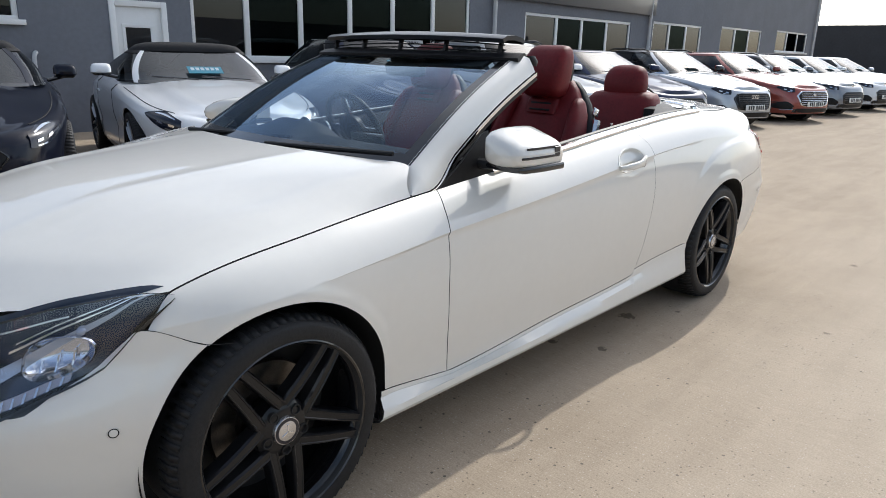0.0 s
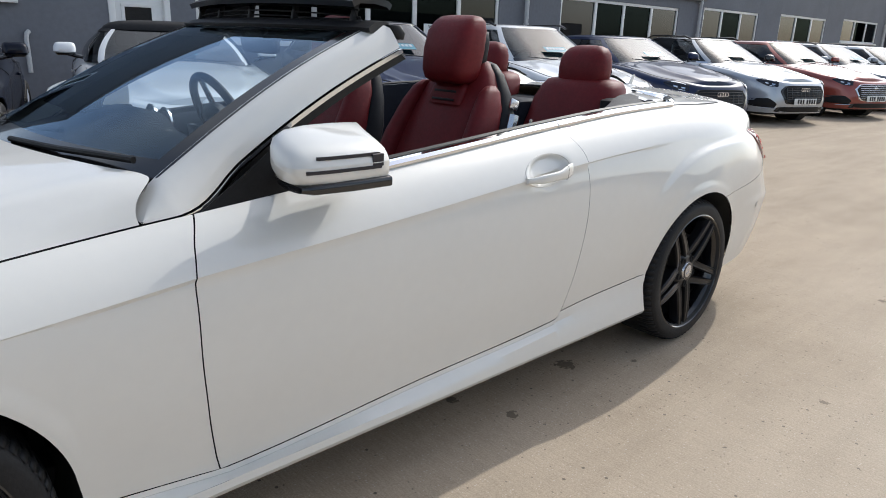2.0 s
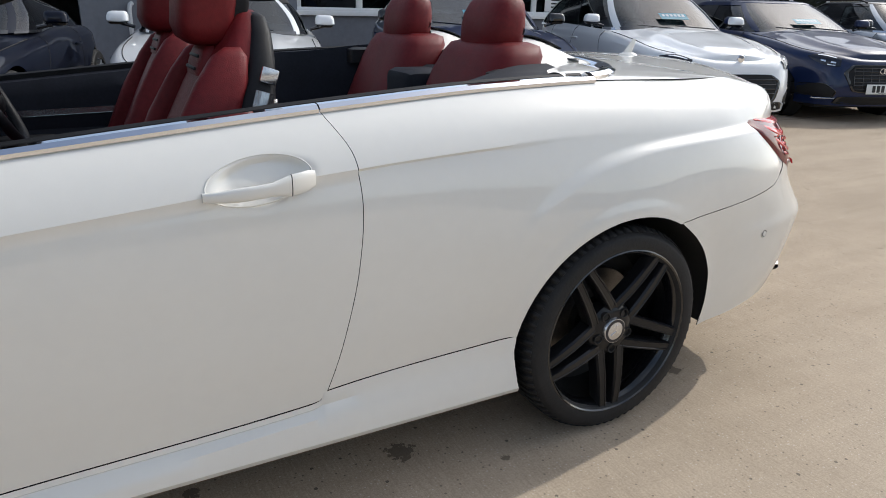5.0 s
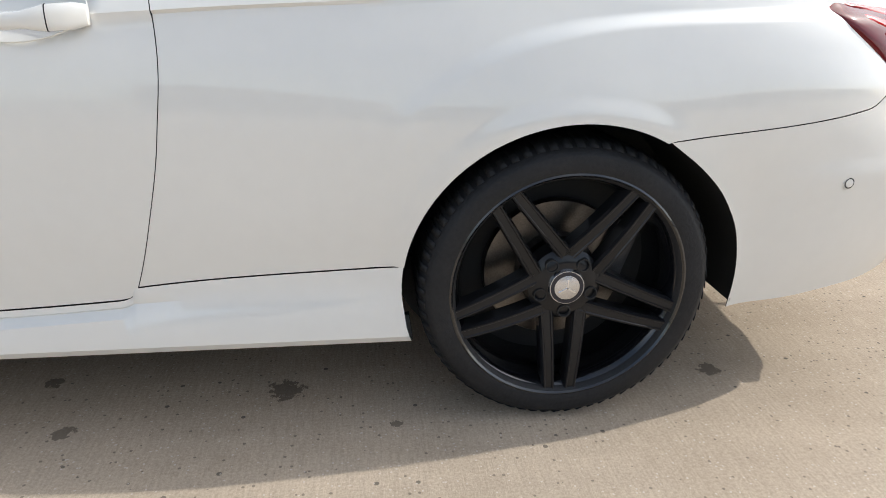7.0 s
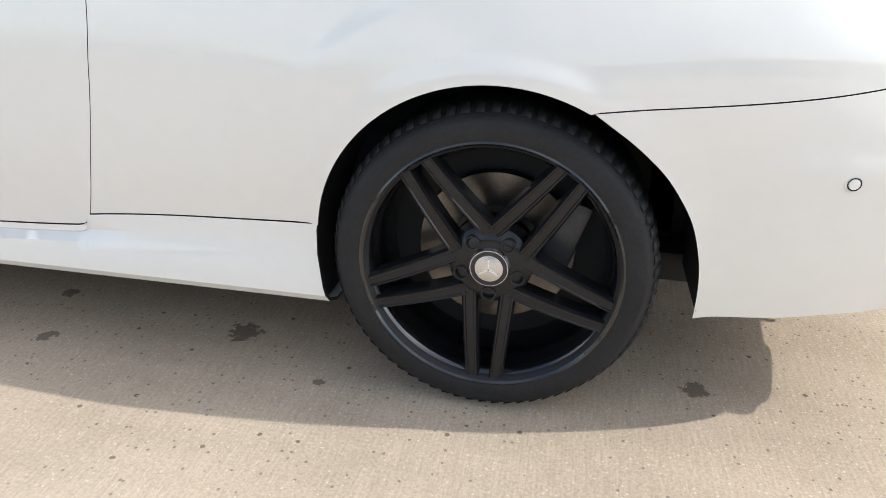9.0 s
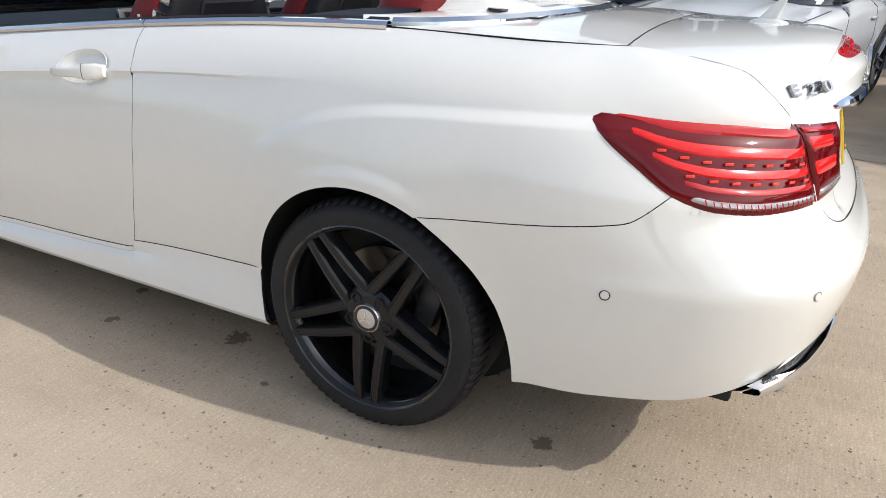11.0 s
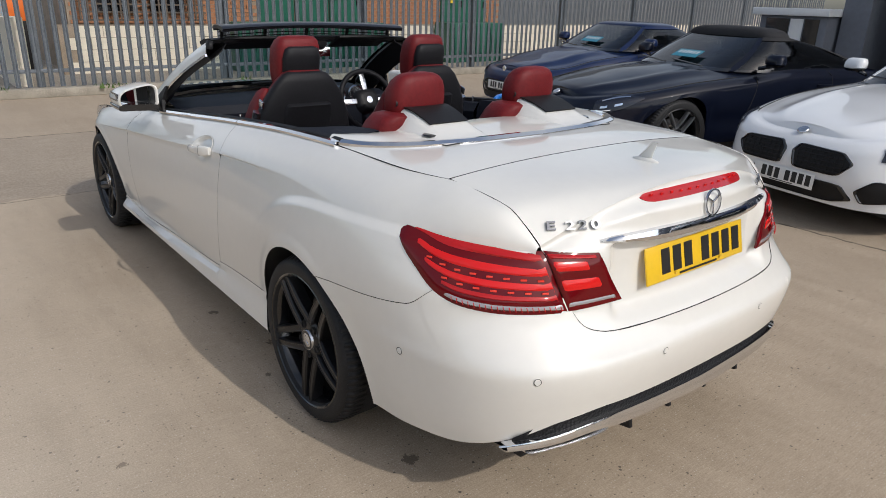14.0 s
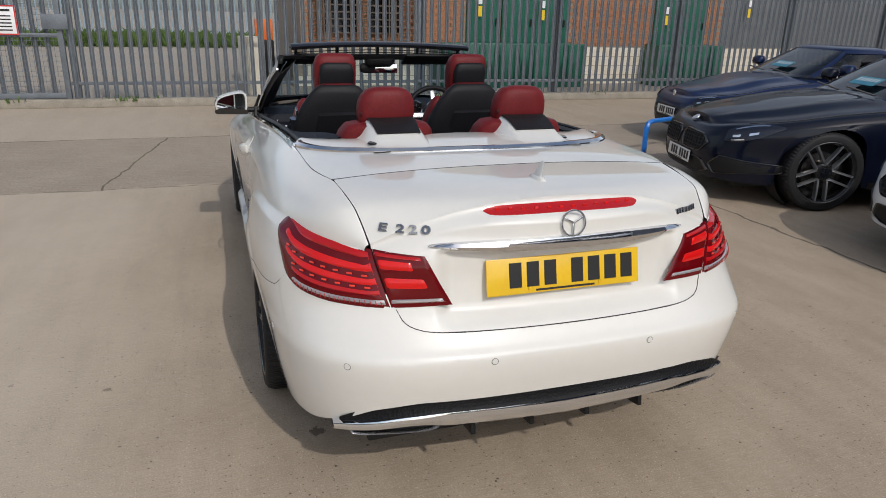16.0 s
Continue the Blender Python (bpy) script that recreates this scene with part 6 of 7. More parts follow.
# dark sheds, and a tree far off
SHED = mat("black_cladding", (0.022, 0.024, 0.03), 0.6, var=0.2, scale=1.0)
SHEDROOF = mat("pale_sheet_roof", (0.42, 0.43, 0.45), 0.6, var=0.1)
shed = box_at("dark_shed", (-70, -16, 0), (-48, -3.5, 3.6), SHED)
tagged(shed, "black clad shed behind the yard", "building")
box_at("roof", (-70.4, -16.4, 3.6), (-47.7, -3.1, 3.85), SHEDROOF, shed)
for k in range(22):
    box_at("cladding_rib", (-47.995, -15.7 + 0.55 * k, 0.02), (-47.95, -15.62 + 0.55 * k, 3.58), SHED, shed)

# ---------- fence at the end of the yard ----------
FX = 9.5
PALE = mat("grey_galvanised_pale", (0.150, 0.168, 0.188), 0.5, 0.3, var=0.18, scale=5, bump=0.15, bscale=60)
KERB = mat("weathered_kerb", (0.30, 0.27, 0.22), 0.9, var=0.25, scale=6, bump=0.5, bscale=60)
fence = empty("palisade_fence", "grey steel palisade fence on a low concrete kerb", "fence")


def pale_mesh(h):
    sec = [(-0.034, 0.012), (-0.020, 0.0), (-0.008, 0.014), (0.008, 0.014), (0.020, 0.0), (0.034, 0.012), (0.034, 0.015), (0.020, 0.003), (0.008, 0.017), (-0.008, 0.017), (-0.020, 0.003), (-0.034, 0.015)]
    rings = [[(b, 1.0 * a * k, z) for a, b in sec] for z, k in ((0.0, 1), (h - 0.14, 1), (h, 0.12))]
    return ringloft("pale", rings, True, 20)


PALE_ME = pale_mesh(2.28)
PALE_ME.materials.append(PALE)
rng = random.Random(4)
ys = np.arange(-24.0, 3.0, 0.142)
for k, y in enumerate(ys):
    p = new("pale", PALE_ME)
    p.parent = fence
    p.matrix_local = pose(FX - 0.02 + rng.uniform(-.004, .004), y, 0.14, rng.uniform(-.35, .35), rng.uniform(-.3, .3), rng.uniform(-3, 3))
for z in (0.36, 2.0):
    box_at("rail", (FX, -24.2, z - 0.025), (FX + 0.05, 3.05, z + 0.025), PALE, fence, 0.003)
for y in (-21.8, -19.1, -16.3, -13.6, -10.9, -8.15, -5.4, -2.66, 0.12, 2.98):
    box_at("post", (FX + 0.05, y - 0.05, 0.0), (FX + 0.15, y + 0.05, 2.4), PALE, fence, 0.004)
kerb = box_at("kerb", (FX - 0.14, -25, 0), (FX + 0.12, 14, 0.13), KERB, None, 0.012)
tagged(kerb, "low weathered concrete kerb under the fence", "kerb", kind="structure")
# gate with wire mesh
gate = empty("mesh_gate", "grey steel gate with welded wire mesh and a lock box", "gate")
for lo, hi in (((FX - 0.03, 3.06, 0.12), (FX + 0.05, 3.14, 2.3)), ((FX - 0.03, 6.8, 0.12), (FX + 0.05, 6.9, 2.3)), ((FX - 0.03, 3.14, 0.14), (FX + 0.03, 6.8, 0.22)), ((FX - 0.03, 3.14, 1.05), (FX + 0.03, 6.8, 1.11)), ((FX - 0.03, 3.14, 2.2), (FX + 0.03, 6.8, 2.28))):
    box_at("gate_bar", lo, hi, PALE, gate, 0.004)
V, F = [], []
def add_bar(lo, hi):
    n = len(V)
    (a, b, c), (d, e, f) = lo, hi
    V.extend([(a, b, c), (d, b, c), (d, e, c), (a, e, c), (a, b, f), (d, b, f), (d, e, f), (a, e, f)])
    F.extend([(n, n + 3, n + 2, n + 1), (n + 4, n + 5, n + 6, n + 7), (n, n + 1, n + 5, n + 4), (n + 1, n + 2, n + 6, n + 5), (n + 2, n + 3, n + 7, n + 6), (n + 3, n, n + 4, n + 7)])
for y in np.arange(3.2, 6.8, 0.06):
    add_bar((FX - 0.036, y, 0.2), (FX - 0.031, y + 0.005, 2.2))
for z in np.arange(0.25, 2.2, 0.075):
    add_bar((FX - 0.041, 3.14, z), (FX - 0.036, 6.8, z + 0.005))
tagged(put("wire_mesh", mesh_of("wire_mesh", V, F), PALE, gate), kind="stuff")
for k in range(20):
    p = new("pale", PALE_ME)
    p.parent = gate
    p.matrix_local = pose(FX + 0.06, 3.3 + 0.175 * k, 0.14)
box_at("lock_box", (FX - 0.09, 2.96, 1.17), (FX - 0.04, 3.32, 1.39), PALE, gate, 0.006)
gs = box_at("gate_sign", (FX - 0.07, 3.64, 1.08), (FX - 0.05, 4.06, 1.50), WHITE_INK, None, 0.004)
tagged(gs, "white notice board with a red border on the gate", "sign")
RED_INK = mat("red_ink", (0.55, 0.03, 0.03), 0.5)
for lo, hi in (((-0.012, -0.21, -0.21), (-0.011, -0.19, 0.21)), ((-0.012, 0.19, -0.21), (-0.011, 0.21, 0.21)), ((-0.012, -0.19, -0.21), (-0.011, 0.19, -0.19)), ((-0.012, -0.19, 0.19), (-0.011, 0.19, 0.21))):
    box_at("sign_border", lo, hi, RED_INK, gs)
for z in (0.14, 0.06, 0.01, -0.04, -0.09, -0.14):
    box("sign_bar", (0.003, 0.28, 0.032 if z > 0.1 else 0.018), INK, gs, Matrix.Translation((-0.012, 0, z)))


# ---------- what stands behind the fence ----------
CREAM = mat("cream_block_wall", (0.72, 0.66, 0.54), 0.85, var=0.08, scale=3, bump=0.3, bscale=40)
GREEN = mat("green_painted_steel", (0.018, 0.120, 0.080), 0.45, 0.0, 0.2, var=0.15, scale=4)
BRICK = mat("orange_brown_brick", (0.38, 0.175, 0.090), 0.85, var=0.25, scale=12, bump=0.3, bscale=60)
MORTAR = mat("mortar", (0.30, 0.24, 0.18), 0.9, var=0.2)
BX = 12.4
sub = empty("brick_substation", "brick building with green doors on a cream block base", "building")
GREYWALL = mat("pale_grey_sheet", (0.13, 0.135, 0.14), 0.7, var=0.15, scale=3)
box_at("core", (BX + 0.045, -11.5, 0), (BX + 5, -0.9, 4.2), MORTAR, sub)
box_at("base_core", (BX - 0.02, -25, 0), (BX + 0.04, -0.7, 0.88), MORTAR, sub)
box_at("sheet_wing", (BX + 0.045, -25, 0), (BX + 5, -11.5, 4.2), GREYWALL, sub)
DOORS = ((-7.1, -4.55, 3), (-11.0, -9.45, 2))
for a, b, n in DOORS:
    w = (b - a) / n
    for i in range(n):
        gd = box_at("green_door", (BX - 0.02, a + w * i + 0.02, 0.90), (BX + 0.04, a + w * (i + 1) - 0.02, 2.9), GREEN, sub, 0.008)
        for z in np.arange(1.9, 2.7, 0.14):
            box_at("door_louvre", (BX - 0.035, a + w * i + 0.12, z), (BX - 0.018, a + w * (i + 1) - 0.12, z + 0.05), GREEN, sub)
        box_at("door_handle", (BX - 0.05, a + w * i + 0.10, 1.30), (BX - 0.02, a + w * i + 0.14, 1.46), PLASTIC, sub)
LATTICE = mat("rusty_lattice", (0.10, 0.075, 0.055), 0.7, var=0.3, scale=10)
V, F = [], []
for y in np.arange(-3.35, -1.1, 0.14):
    add_bar((BX - 0.10, y, 0.95), (BX - 0.08, y + 0.03, 2.9))
for z in np.arange(0.95, 2.9, 0.14):
    add_bar((BX - 0.08, -3.4, z), (BX - 0.06, -1.1, z + 0.03))
put("lattice", mesh_of("lattice", V, F), LATTICE, sub)
# flat black sheets behind the lattice, painted shade in place of real holes
for a, b in ((-3.0, -2.35), (-2.1, -1.4)):
    box_at("lattice_shade", (BX - 0.03, a, 1.1), (BX + 0.015, b, 2.6), GLOSSBLACK, sub)
YEL = mat("yellow_warning", (0.8, 0.55, 0.02), 0.5)
for y, z in ((-6.45, 1.45), (-9.85, 1.40), (-12.3, 1.62), (-4.9, 1.5)):
    box_at("warning_plate", (BX - 0.085, y, z), (BX - 0.07, y + 0.13, z + 0.22), YEL, sub)
    box_at("notice_plate", (BX - 0.085, y, z + 0.26), (BX - 0.07, y + 0.13, z + 0.42), WHITE_INK, sub)
caged = empty("green_cabinet", "green wire-fronted cabinet against the cream wall", "cabinet")
for a, b in ((-7.25, -3.75), (-11.0, -9.2)):
    box_at("cabinet_body", (BX - 0.75, a, 0.0), (BX - 0.12, b, 0.95), GREEN, caged, 0.01)
    for y in np.arange(a + 0.1, b, 0.12):
        box_at("cabinet_bar", (BX - 0.77, y, 0.05), (BX - 0.752, y + 0.02, 0.92), GREEN, caged)
ramp_w = empty("white_ramp_wall", "low white rendered wall beside a ramp", "wall")
for k in range(6):
    box_at("coping", (BX + 0.6 * k - 1.6, 0.05, 0), (BX + 0.6 * k - 1.0, 0.30, 1.05 - 0.02 * k), CREAM, ramp_w)
ORANGE = mat("orange_plastic", (0.75, 0.16, 0.02), 0.5)
ob = empty("orange_barrier", "orange plastic barrier panel on a black foot", "barrier")
ob.matrix_world = pose(BX + 1.1, -0.23, 0)
box_at("panel", (-0.1, -0.19, 0.90), (0.1, 0.19, 1.34), ORANGE, ob, 0.03)
box_at("foot", (-0.15, -0.19, 0.0), (0.15, 0.19, 0.90), PLASTIC, ob, 0.02)
PALEBLUE = mat("pale_blue_pale", (0.34, 0.42, 0.47), 0.6, 0.2, var=0.1)
far = empty("far_palisade_fence", "pale blue-grey palisade fence beyond the rubble yard", "fence")
FAR_ME = pale_mesh(2.3)
FAR_ME.materials.append(PALEBLUE)
for y in np.arange(-4.0, 26, 0.17):
    p = new("pale", FAR_ME)
    p.parent = far
    p.matrix_local = pose(33.5, y, 0.05)
for z in (0.45, 2.0):
    box_at("rail", (33.53, -4, z), (33.58, 26, z + 0.05), PALEBLUE, far)
GRASSM = mat("rough_grass", (0.075, 0.125, 0.025), 0.85, var=0.4, scale=3)
V, F = [], []
rg = np.random.default_rng(3)
def tuft(x, y, h, n):
    for _ in range(n):
        a, w, l = rg.uniform(0, 6.28), rg.uniform(0.008, 0.02), rg.uniform(0.5, 1.0) * h
        bx, by = x + rg.normal(0, 0.06), y + rg.normal(0, 0.06)
        dx, dy = math.cos(a), math.sin(a)
        k = len(V)
        V.extend([(bx - dy * w, by + dx * w, 0), (bx + dy * w, by - dx * w, 0), (bx + dx * l * 0.25 + dy * w * .6, by + dy * l * 0.25 - dx * w * .6, l * 0.65), (bx + dx * l * 0.6, by + dy * l * 0.6, l)])
        F.extend([(k, k + 1, k + 2), (k, k + 2, k + 3)])
for _ in range(2600):
    tuft(rg.uniform(28.0, 33.2), rg.uniform(-1.0, 24), rg.uniform(0.25, 0.75), 7)
grass = put("rough_grass_strip", mesh_of("rough_grass_strip", V, F), GRASSM)
tagged(grass, "strip of rough green grass along the far fence", "grass", kind="stuff")
V, F = [], []
for y in (2.2, 2.35, -0.6, -0.85, 0.5, 1.9, -3.0, 3.9, -6.3):
    for _ in range(3):
        tuft(FX - 0.12 + rg.normal(0, 0.03), y + rg.normal(0, 0.10), 0.10, 4)
weeds = put("fence_weeds", mesh_of("fence_weeds", V, F), GRASSM, None, m=Matrix.Translation((0, 0, 0.10)))
tagged(weeds, "small green weeds growing along the kerb", "weeds", kind="stuff")
# blue hoop barrier
BLUE = mat("blue_painted_tube", (0.01, 0.16, 0.55), 0.35, coat=0.4)
hoop = tube("blue_hoop_barrier", [(4.05, -3.75, 0.0), (4.05, -3.75, 0.33), (4.06, -3.78, 0.385), (4.09, -3.84, 0.40), (4.35, -4.5, 0.40), (4.38, -4.57, 0.385), (4.39, -4.6, 0.33), (4.39, -4.6, 0.0)], 0.03, BLUE)
tagged(hoop, "low blue tubular hoop barrier standing on the ground", "barrier")

LEAF = mat("tree_leaves", (0.06, 0.10, 0.03), 0.7, var=0.4, scale=6)
BARK = mat("bark", (0.09, 0.07, 0.05), 0.9, var=0.3, bump=0.5)
tree = empty("far_tree", "small leafy tree beyond the dark shed", "tree")
tree.matrix_world = pose(-78, -12.5, 0)
tube("trunk", [(0, 0, 0), (0.1, 0.05, 2.5), (0, 0.1, 5.0)], 0.16, BARK, tree)
for a in range(6):
    tube("limb", [(0, 0.1, 3.2 + 0.3 * a), (0.7 * math.cos(a * 1.9), 0.7 * math.sin(a * 1.9), 4.2 + 0.3 * a), (1.4 * math.cos(a * 1.9), 1.4 * math.sin(a * 1.9), 4.8 + 0.3 * a)], 0.05, BARK, tree)
V, F = [], []
for _ in range(2600):
    d = rg.normal(0, 1, 3)
    d = d / np.linalg.norm(d) * rg.uniform(0.2, 1) ** 0.5 * np.array([1.7, 1.7, 1.3]) * (0.75 + 0.35 * math.sin(5 * d[0]) * math.cos(4 * d[1]))
    c = d + np.array([0, 0.1, 5.2])
    u, v = rg.normal(0, 0.09, 3), rg.normal(0, 0.09, 3)
    k = len(V)
    V.extend([c - u, c + v, c + u, c - v])
    F.append((k, k + 1, k + 2, k + 3))
put("crown", mesh_of("crown", V, F), LEAF, tree)


# ---------- bricks of the substation and blocks of its base ----------
def brick_mesh(nm, l, h, d, mt):
    me = mesh_of(nm, [(sx * d, sy * l / 2, sz * h / 2) for sx in (-1, 0) for sy in (-1, 1) for sz in (-1, 1)], [(0, 1, 3, 2), (0, 4, 5, 1), (2, 3, 7, 6), (1, 5, 7, 3), (0, 2, 6, 4)], 20)
    me.materials.append(mt)
    return me


BRICK_ME = brick_mesh("brick", 0.215, 0.065, 0.022, BRICK)
BLOCK_ME = brick_mesh("block", 0.44, 0.205, 0.022, CREAM)
rest = []
count = 0
for c in range(27):
    z = 0.93 + 0.075 * c
    for k in range(48):
        y = -1.05 - 0.225 * k - (0.1125 if c % 2 else 0)
        if y < -11.4 or any(a - 0.06 < y < b + 0.06 for a, b, n in DOORS):
            continue
        q = (BX + 0.044 + rng.uniform(-0.003, 0.003), y, z)
        if count < 300 and -9.5 < y < -1.1 and c < 17:
            count += 1
            o = new("brick", BRICK_ME)
            o.parent, o.matrix_local = sub, Matrix.Translation(q)
        else:
            rest.append(q)
V, F = [], []
for q in rest:
    n = len(V)
    V += [tuple(np.array(v.co) + q) for v in BRICK_ME.vertices]
    F += [tuple(n + i for i in p.vertices) for p in BRICK_ME.polygons]
tagged(put("bricks", mesh_of("bricks", V, F, 20), BRICK, sub), kind="stuff")
for c in range(4):
    for k in range(54):
        o = new("block", BLOCK_ME)
        o.parent, o.matrix_local = sub, Matrix.Translation((BX - 0.021, -1.0 - 0.45 * k - (0.225 if c % 2 else 0), 0.11 + 0.215 * c))

# ---------- parked cars ----------
REF[:] = (-2.3, 0.0, 0.5)


def parked_car(name, label, paint, m, L0=0.80, WBp=2.47, L1=0.72, hw=0.92, hood=(0.62, 0.86), belt=0.93, deck=0.95, roof=1.30, ws=(0.40, 1.05), rw=(2.35, 3.2), roof_paint=None, wheel_r=0.335, style="silver", group="", plate=True, grille="wide", sticker=True, rails=False):
    """A parked car, nose at the origin and looking along +x. Lengths run back from the nose."""
    top = empty(name, label, "car", group)
    top.matrix_world = m
    L = L0 + WBp + L1
    xf, xr = -L0, -(L0 + WBp)
    soft = roof_paint is SOFT

    def table(xs_, ys_):
        """A smooth curve through stations, read off a fine table."""
        g = np.linspace(xs_[0], xs_[-1], 240)
        v = ip(g, xs_, ys_)
        return lambda q: float(np.interp(q, g, v))

    wide = table([0.12, 0.22, 0.34, 0.44, 0.62, 0.80, 1.0, 1.1], [0.90, 0.955, 0.970, 0.962, 0.99, 0.985, 0.93, 0.88])
    power = table([0.2, 0.55, 0.75, 1.0], [4.4, 4.0, 3.6, 3.2])
    line = table([0, 0.10, 0.45, L0, L0 + ws[0], L0 + ws[0] + 1.0, L - 0.5, L], [hood[0] - 0.02, hood[0] + 0.015, hood[0] + 0.07, hood[0] + 0.66 * (hood[1] - hood[0]), hood[1] - 0.02, belt, deck - 0.02, deck - 0.10])
    arched = table([0, 0.15, 0.6, L0 + ws[0], L - 0.5, L], [0.030, 0.055, 0.075, 0.075, 0.05, 0.03])

    def w_at(x, z):
        w = hw * wide(z)
        for xw in (xf, xr):
            w = w + 0.022 * math.exp(-(((x - xw) / 0.42) ** 2)) * math.exp(-(((z - 0.62) / 0.20) ** 2))
        return w

    def top_line(x):
        """Shoulder height along the car, x negative backwards."""
        return line(-x)

    def crown(x):
        return arched(-x)

    def outline(s, z, inset=0.0):
        """s 0 at the nose's middle, 1 at the tail's middle."""
        a = L / 2
        c, sn = math.cos(math.pi * s), math.sin(math.pi * s)
        n = power(z) if c > 0 else 4.4
        x = -a + (a + 0.06 * math.exp(-((z - 0.42) / 0.20) ** 2) - 0.06 - inset) * math.copysign(abs(c) ** (2 / n), c)
        return x, (float(w_at(x, z)) - inset) * abs(sn) ** (2 / n)

    def skin_at(s, z):
        """The painted surface at height z, with the rounded shoulder."""
        hi = top_line(outline(s, 0.5)[0])
        f = min(1.0, max(0.0, (z - hi + 0.075) / 0.075))
        return outline(s, min(z, hi), 0.10 * (1 - math.sqrt(1 - f * f)))

    NZ = np.linspace(0.19, hood[0] + 0.03, 34)
    NOSE = [np.array([skin_at(q, z) for q in np.linspace(0, 0.42, 44)]) for z in NZ]

    def on_nose(y, z):
        """x of the nose's surface at (y, z)."""
        f = (min(max(z, NZ[0]), NZ[-1]) - NZ[0]) / (NZ[1] - NZ[0])
        i = min(int(f), len(NZ) - 2)
        xa, xb = (float(np.interp(abs(y), NOSE[j][:, 1], NOSE[j][:, 0])) for j in (i, i + 1))
        return xa + (xb - xa) * (f - i)

    def s_of(x):
        lo_, hi_ = 0.0, 1.0
        for _ in range(18):
            mid_ = (lo_ + hi_) / 2
            lo_, hi_ = (mid_, hi_) if outline(mid_, 0.6)[0] > x else (lo_, mid_)
        return lo_

    ra = wheel_r + 0.035
    S = np.r_[np.linspace(0, 0.30, 60, endpoint=False), np.linspace(0.30, 0.88, 84, endpoint=False), np.linspace(0.88, 1, 10)]
    shell = []
    for s in S:
        x, y0 = outline(s, 0.5)
        lo = 0.20
        if y0 > 0.6 * hw:
            for xw in (xf, xr):
                d = abs(x - xw)
                if d < ra:
                    lo = max(lo, wheel_r - 0.01 + math.sqrt(ra * ra - d * d))
        hi = top_line(x)
        lo = min(lo, hi - 0.085)
        col = [(*outline(s, z), z) for z in np.linspace(lo, hi - 0.075, 15)]
        for a in (18, 36, 54, 72, 90):
            z = hi - 0.075 + 0.075 * math.sin(radians(a))
            col.append((*outline(s, hi, 0.10 * (1 - math.cos(radians(a)))), z))
        xe, ye, ze = col[-1]
        cr = crown(xe)
        front = float(bump01((L0 + ws[0] + xe + 0.1) / 0.3)) * float(bump01((-xe - 0.12) / 0.3))
        for k in np.linspace(0.05, 1, 16):
            xi = xe + (max(min(xe, -0.16), -L + 0.10) - xe) * min(1, k * 1.6)
            fold = 0.014 * math.exp(-(((k - 0.42) / 0.07) ** 2)) - 0.010 * math.exp(-(((k - 0.20) / 0.08) ** 2))
            col.append((xi, ye * (1 - k), ze + cr * (1 - (1 - k) ** 2.2) + fold * front))
        shell.append(col)
    shell = np.array(shell)
    body = empty("body")
    body.parent = top
    sheet("left_shell", shell, paint, body, thick=0.01, flip=True, angle=60)
    sheet("right_shell", mirrored(shell), paint, body, thick=0.01, angle=60)
    box_at("underbody", (-L + 0.25, -hw * 0.72, 0.16), (-0.25, hw * 0.72, 0.5), GAP, body)
    # cabin
    n = 48
    zb, zr = belt - 0.03, roof
    x0, x1, x2, x3 = -(L0 + ws[0]), -(L0 + ws[1]), -(L0 + rw[0]), -(L0 + rw[1])
    dome = 0.045 if soft else 0.0

    def cabin(t):
        xa = x0 + (x1 - x0) * t
        xb = x3 + (x2 - x3) * (max(0.0, t) ** (1.5 if soft else 1.0))
        return xa, xb, (hw - 0.11) * (1 - t) + (hw - 0.31) * t + 0.04 * math.sin(math.pi * t), zb + (zr - 0.05 - dome - zb) * t

    rings = []
    for t in np.linspace(0, 1, 9):
        xa, xb, wy, z = cabin(t)
        e = sup(n, (xa - xb) / 2, wy, 4.4)
        rings.append(np.c_[e[:, 0] + (xa + xb) / 2, e[:, 1], np.full(n, z)])
    put("cabin_glass", ringloft("cabin_glass", rings, False), CAR_GLASS, body)
    put("cabin_inside", ringloft("cabin_inside", [r * (0.93, 0.90, 1) + ((x0 + x3) / 2 * 0.07, 0, -0.25) for r in rings[:2]], True), NAVY_TRIM, body)
    put("dashboard", pillow("dashboard", [(x0 - 0.26, 0, zb - 0.20, 0.20, hw - 0.26), (x0 - 0.26, 0, zb - 0.06, 0.20, hw - 0.26), (x0 - 0.26, 0, zb - 0.03, 0.14, hw - 0.32)], 24, 5), NAVY_TRIM, body)
    for sy in (1, -1):
        for bx in ((-(L0 + ws[1]) - 0.42,) if rw[0] < 2.4 else (-(L0 + ws[1]) - 0.52, -(L0 + ws[1]) - 1.35)):
            put("seat_back", pillow("seat_back", [(bx, sy * 0.36, zb - 0.35, 0.08, 0.24), (bx - 0.04, sy * 0.36, zb - 0.1, 0.08, 0.24), (bx - 0.09, sy * 0.36, zb + 0.10, 0.06, 0.20), (bx - 0.10, sy * 0.36, zb + 0.14, 0.03, 0.15)], 20, 3.5), DARK_LEATHER, body)
            put("head_restraint", pillow("head_restraint", [(bx - 0.09, sy * 0.36, zb + 0.13, 0.04, 0.10), (bx - 0.09, sy * 0.36, zb + 0.17, 0.055, 0.125), (bx - 0.10, sy * 0.36, min(zr - 0.14, zb + 0.26), 0.05, 0.11), (bx - 0.10, sy * 0.36, min(zr - 0.12, zb + 0.28), 0.02, 0.08)], 18, 3.0), DARK_LEATHER, body)
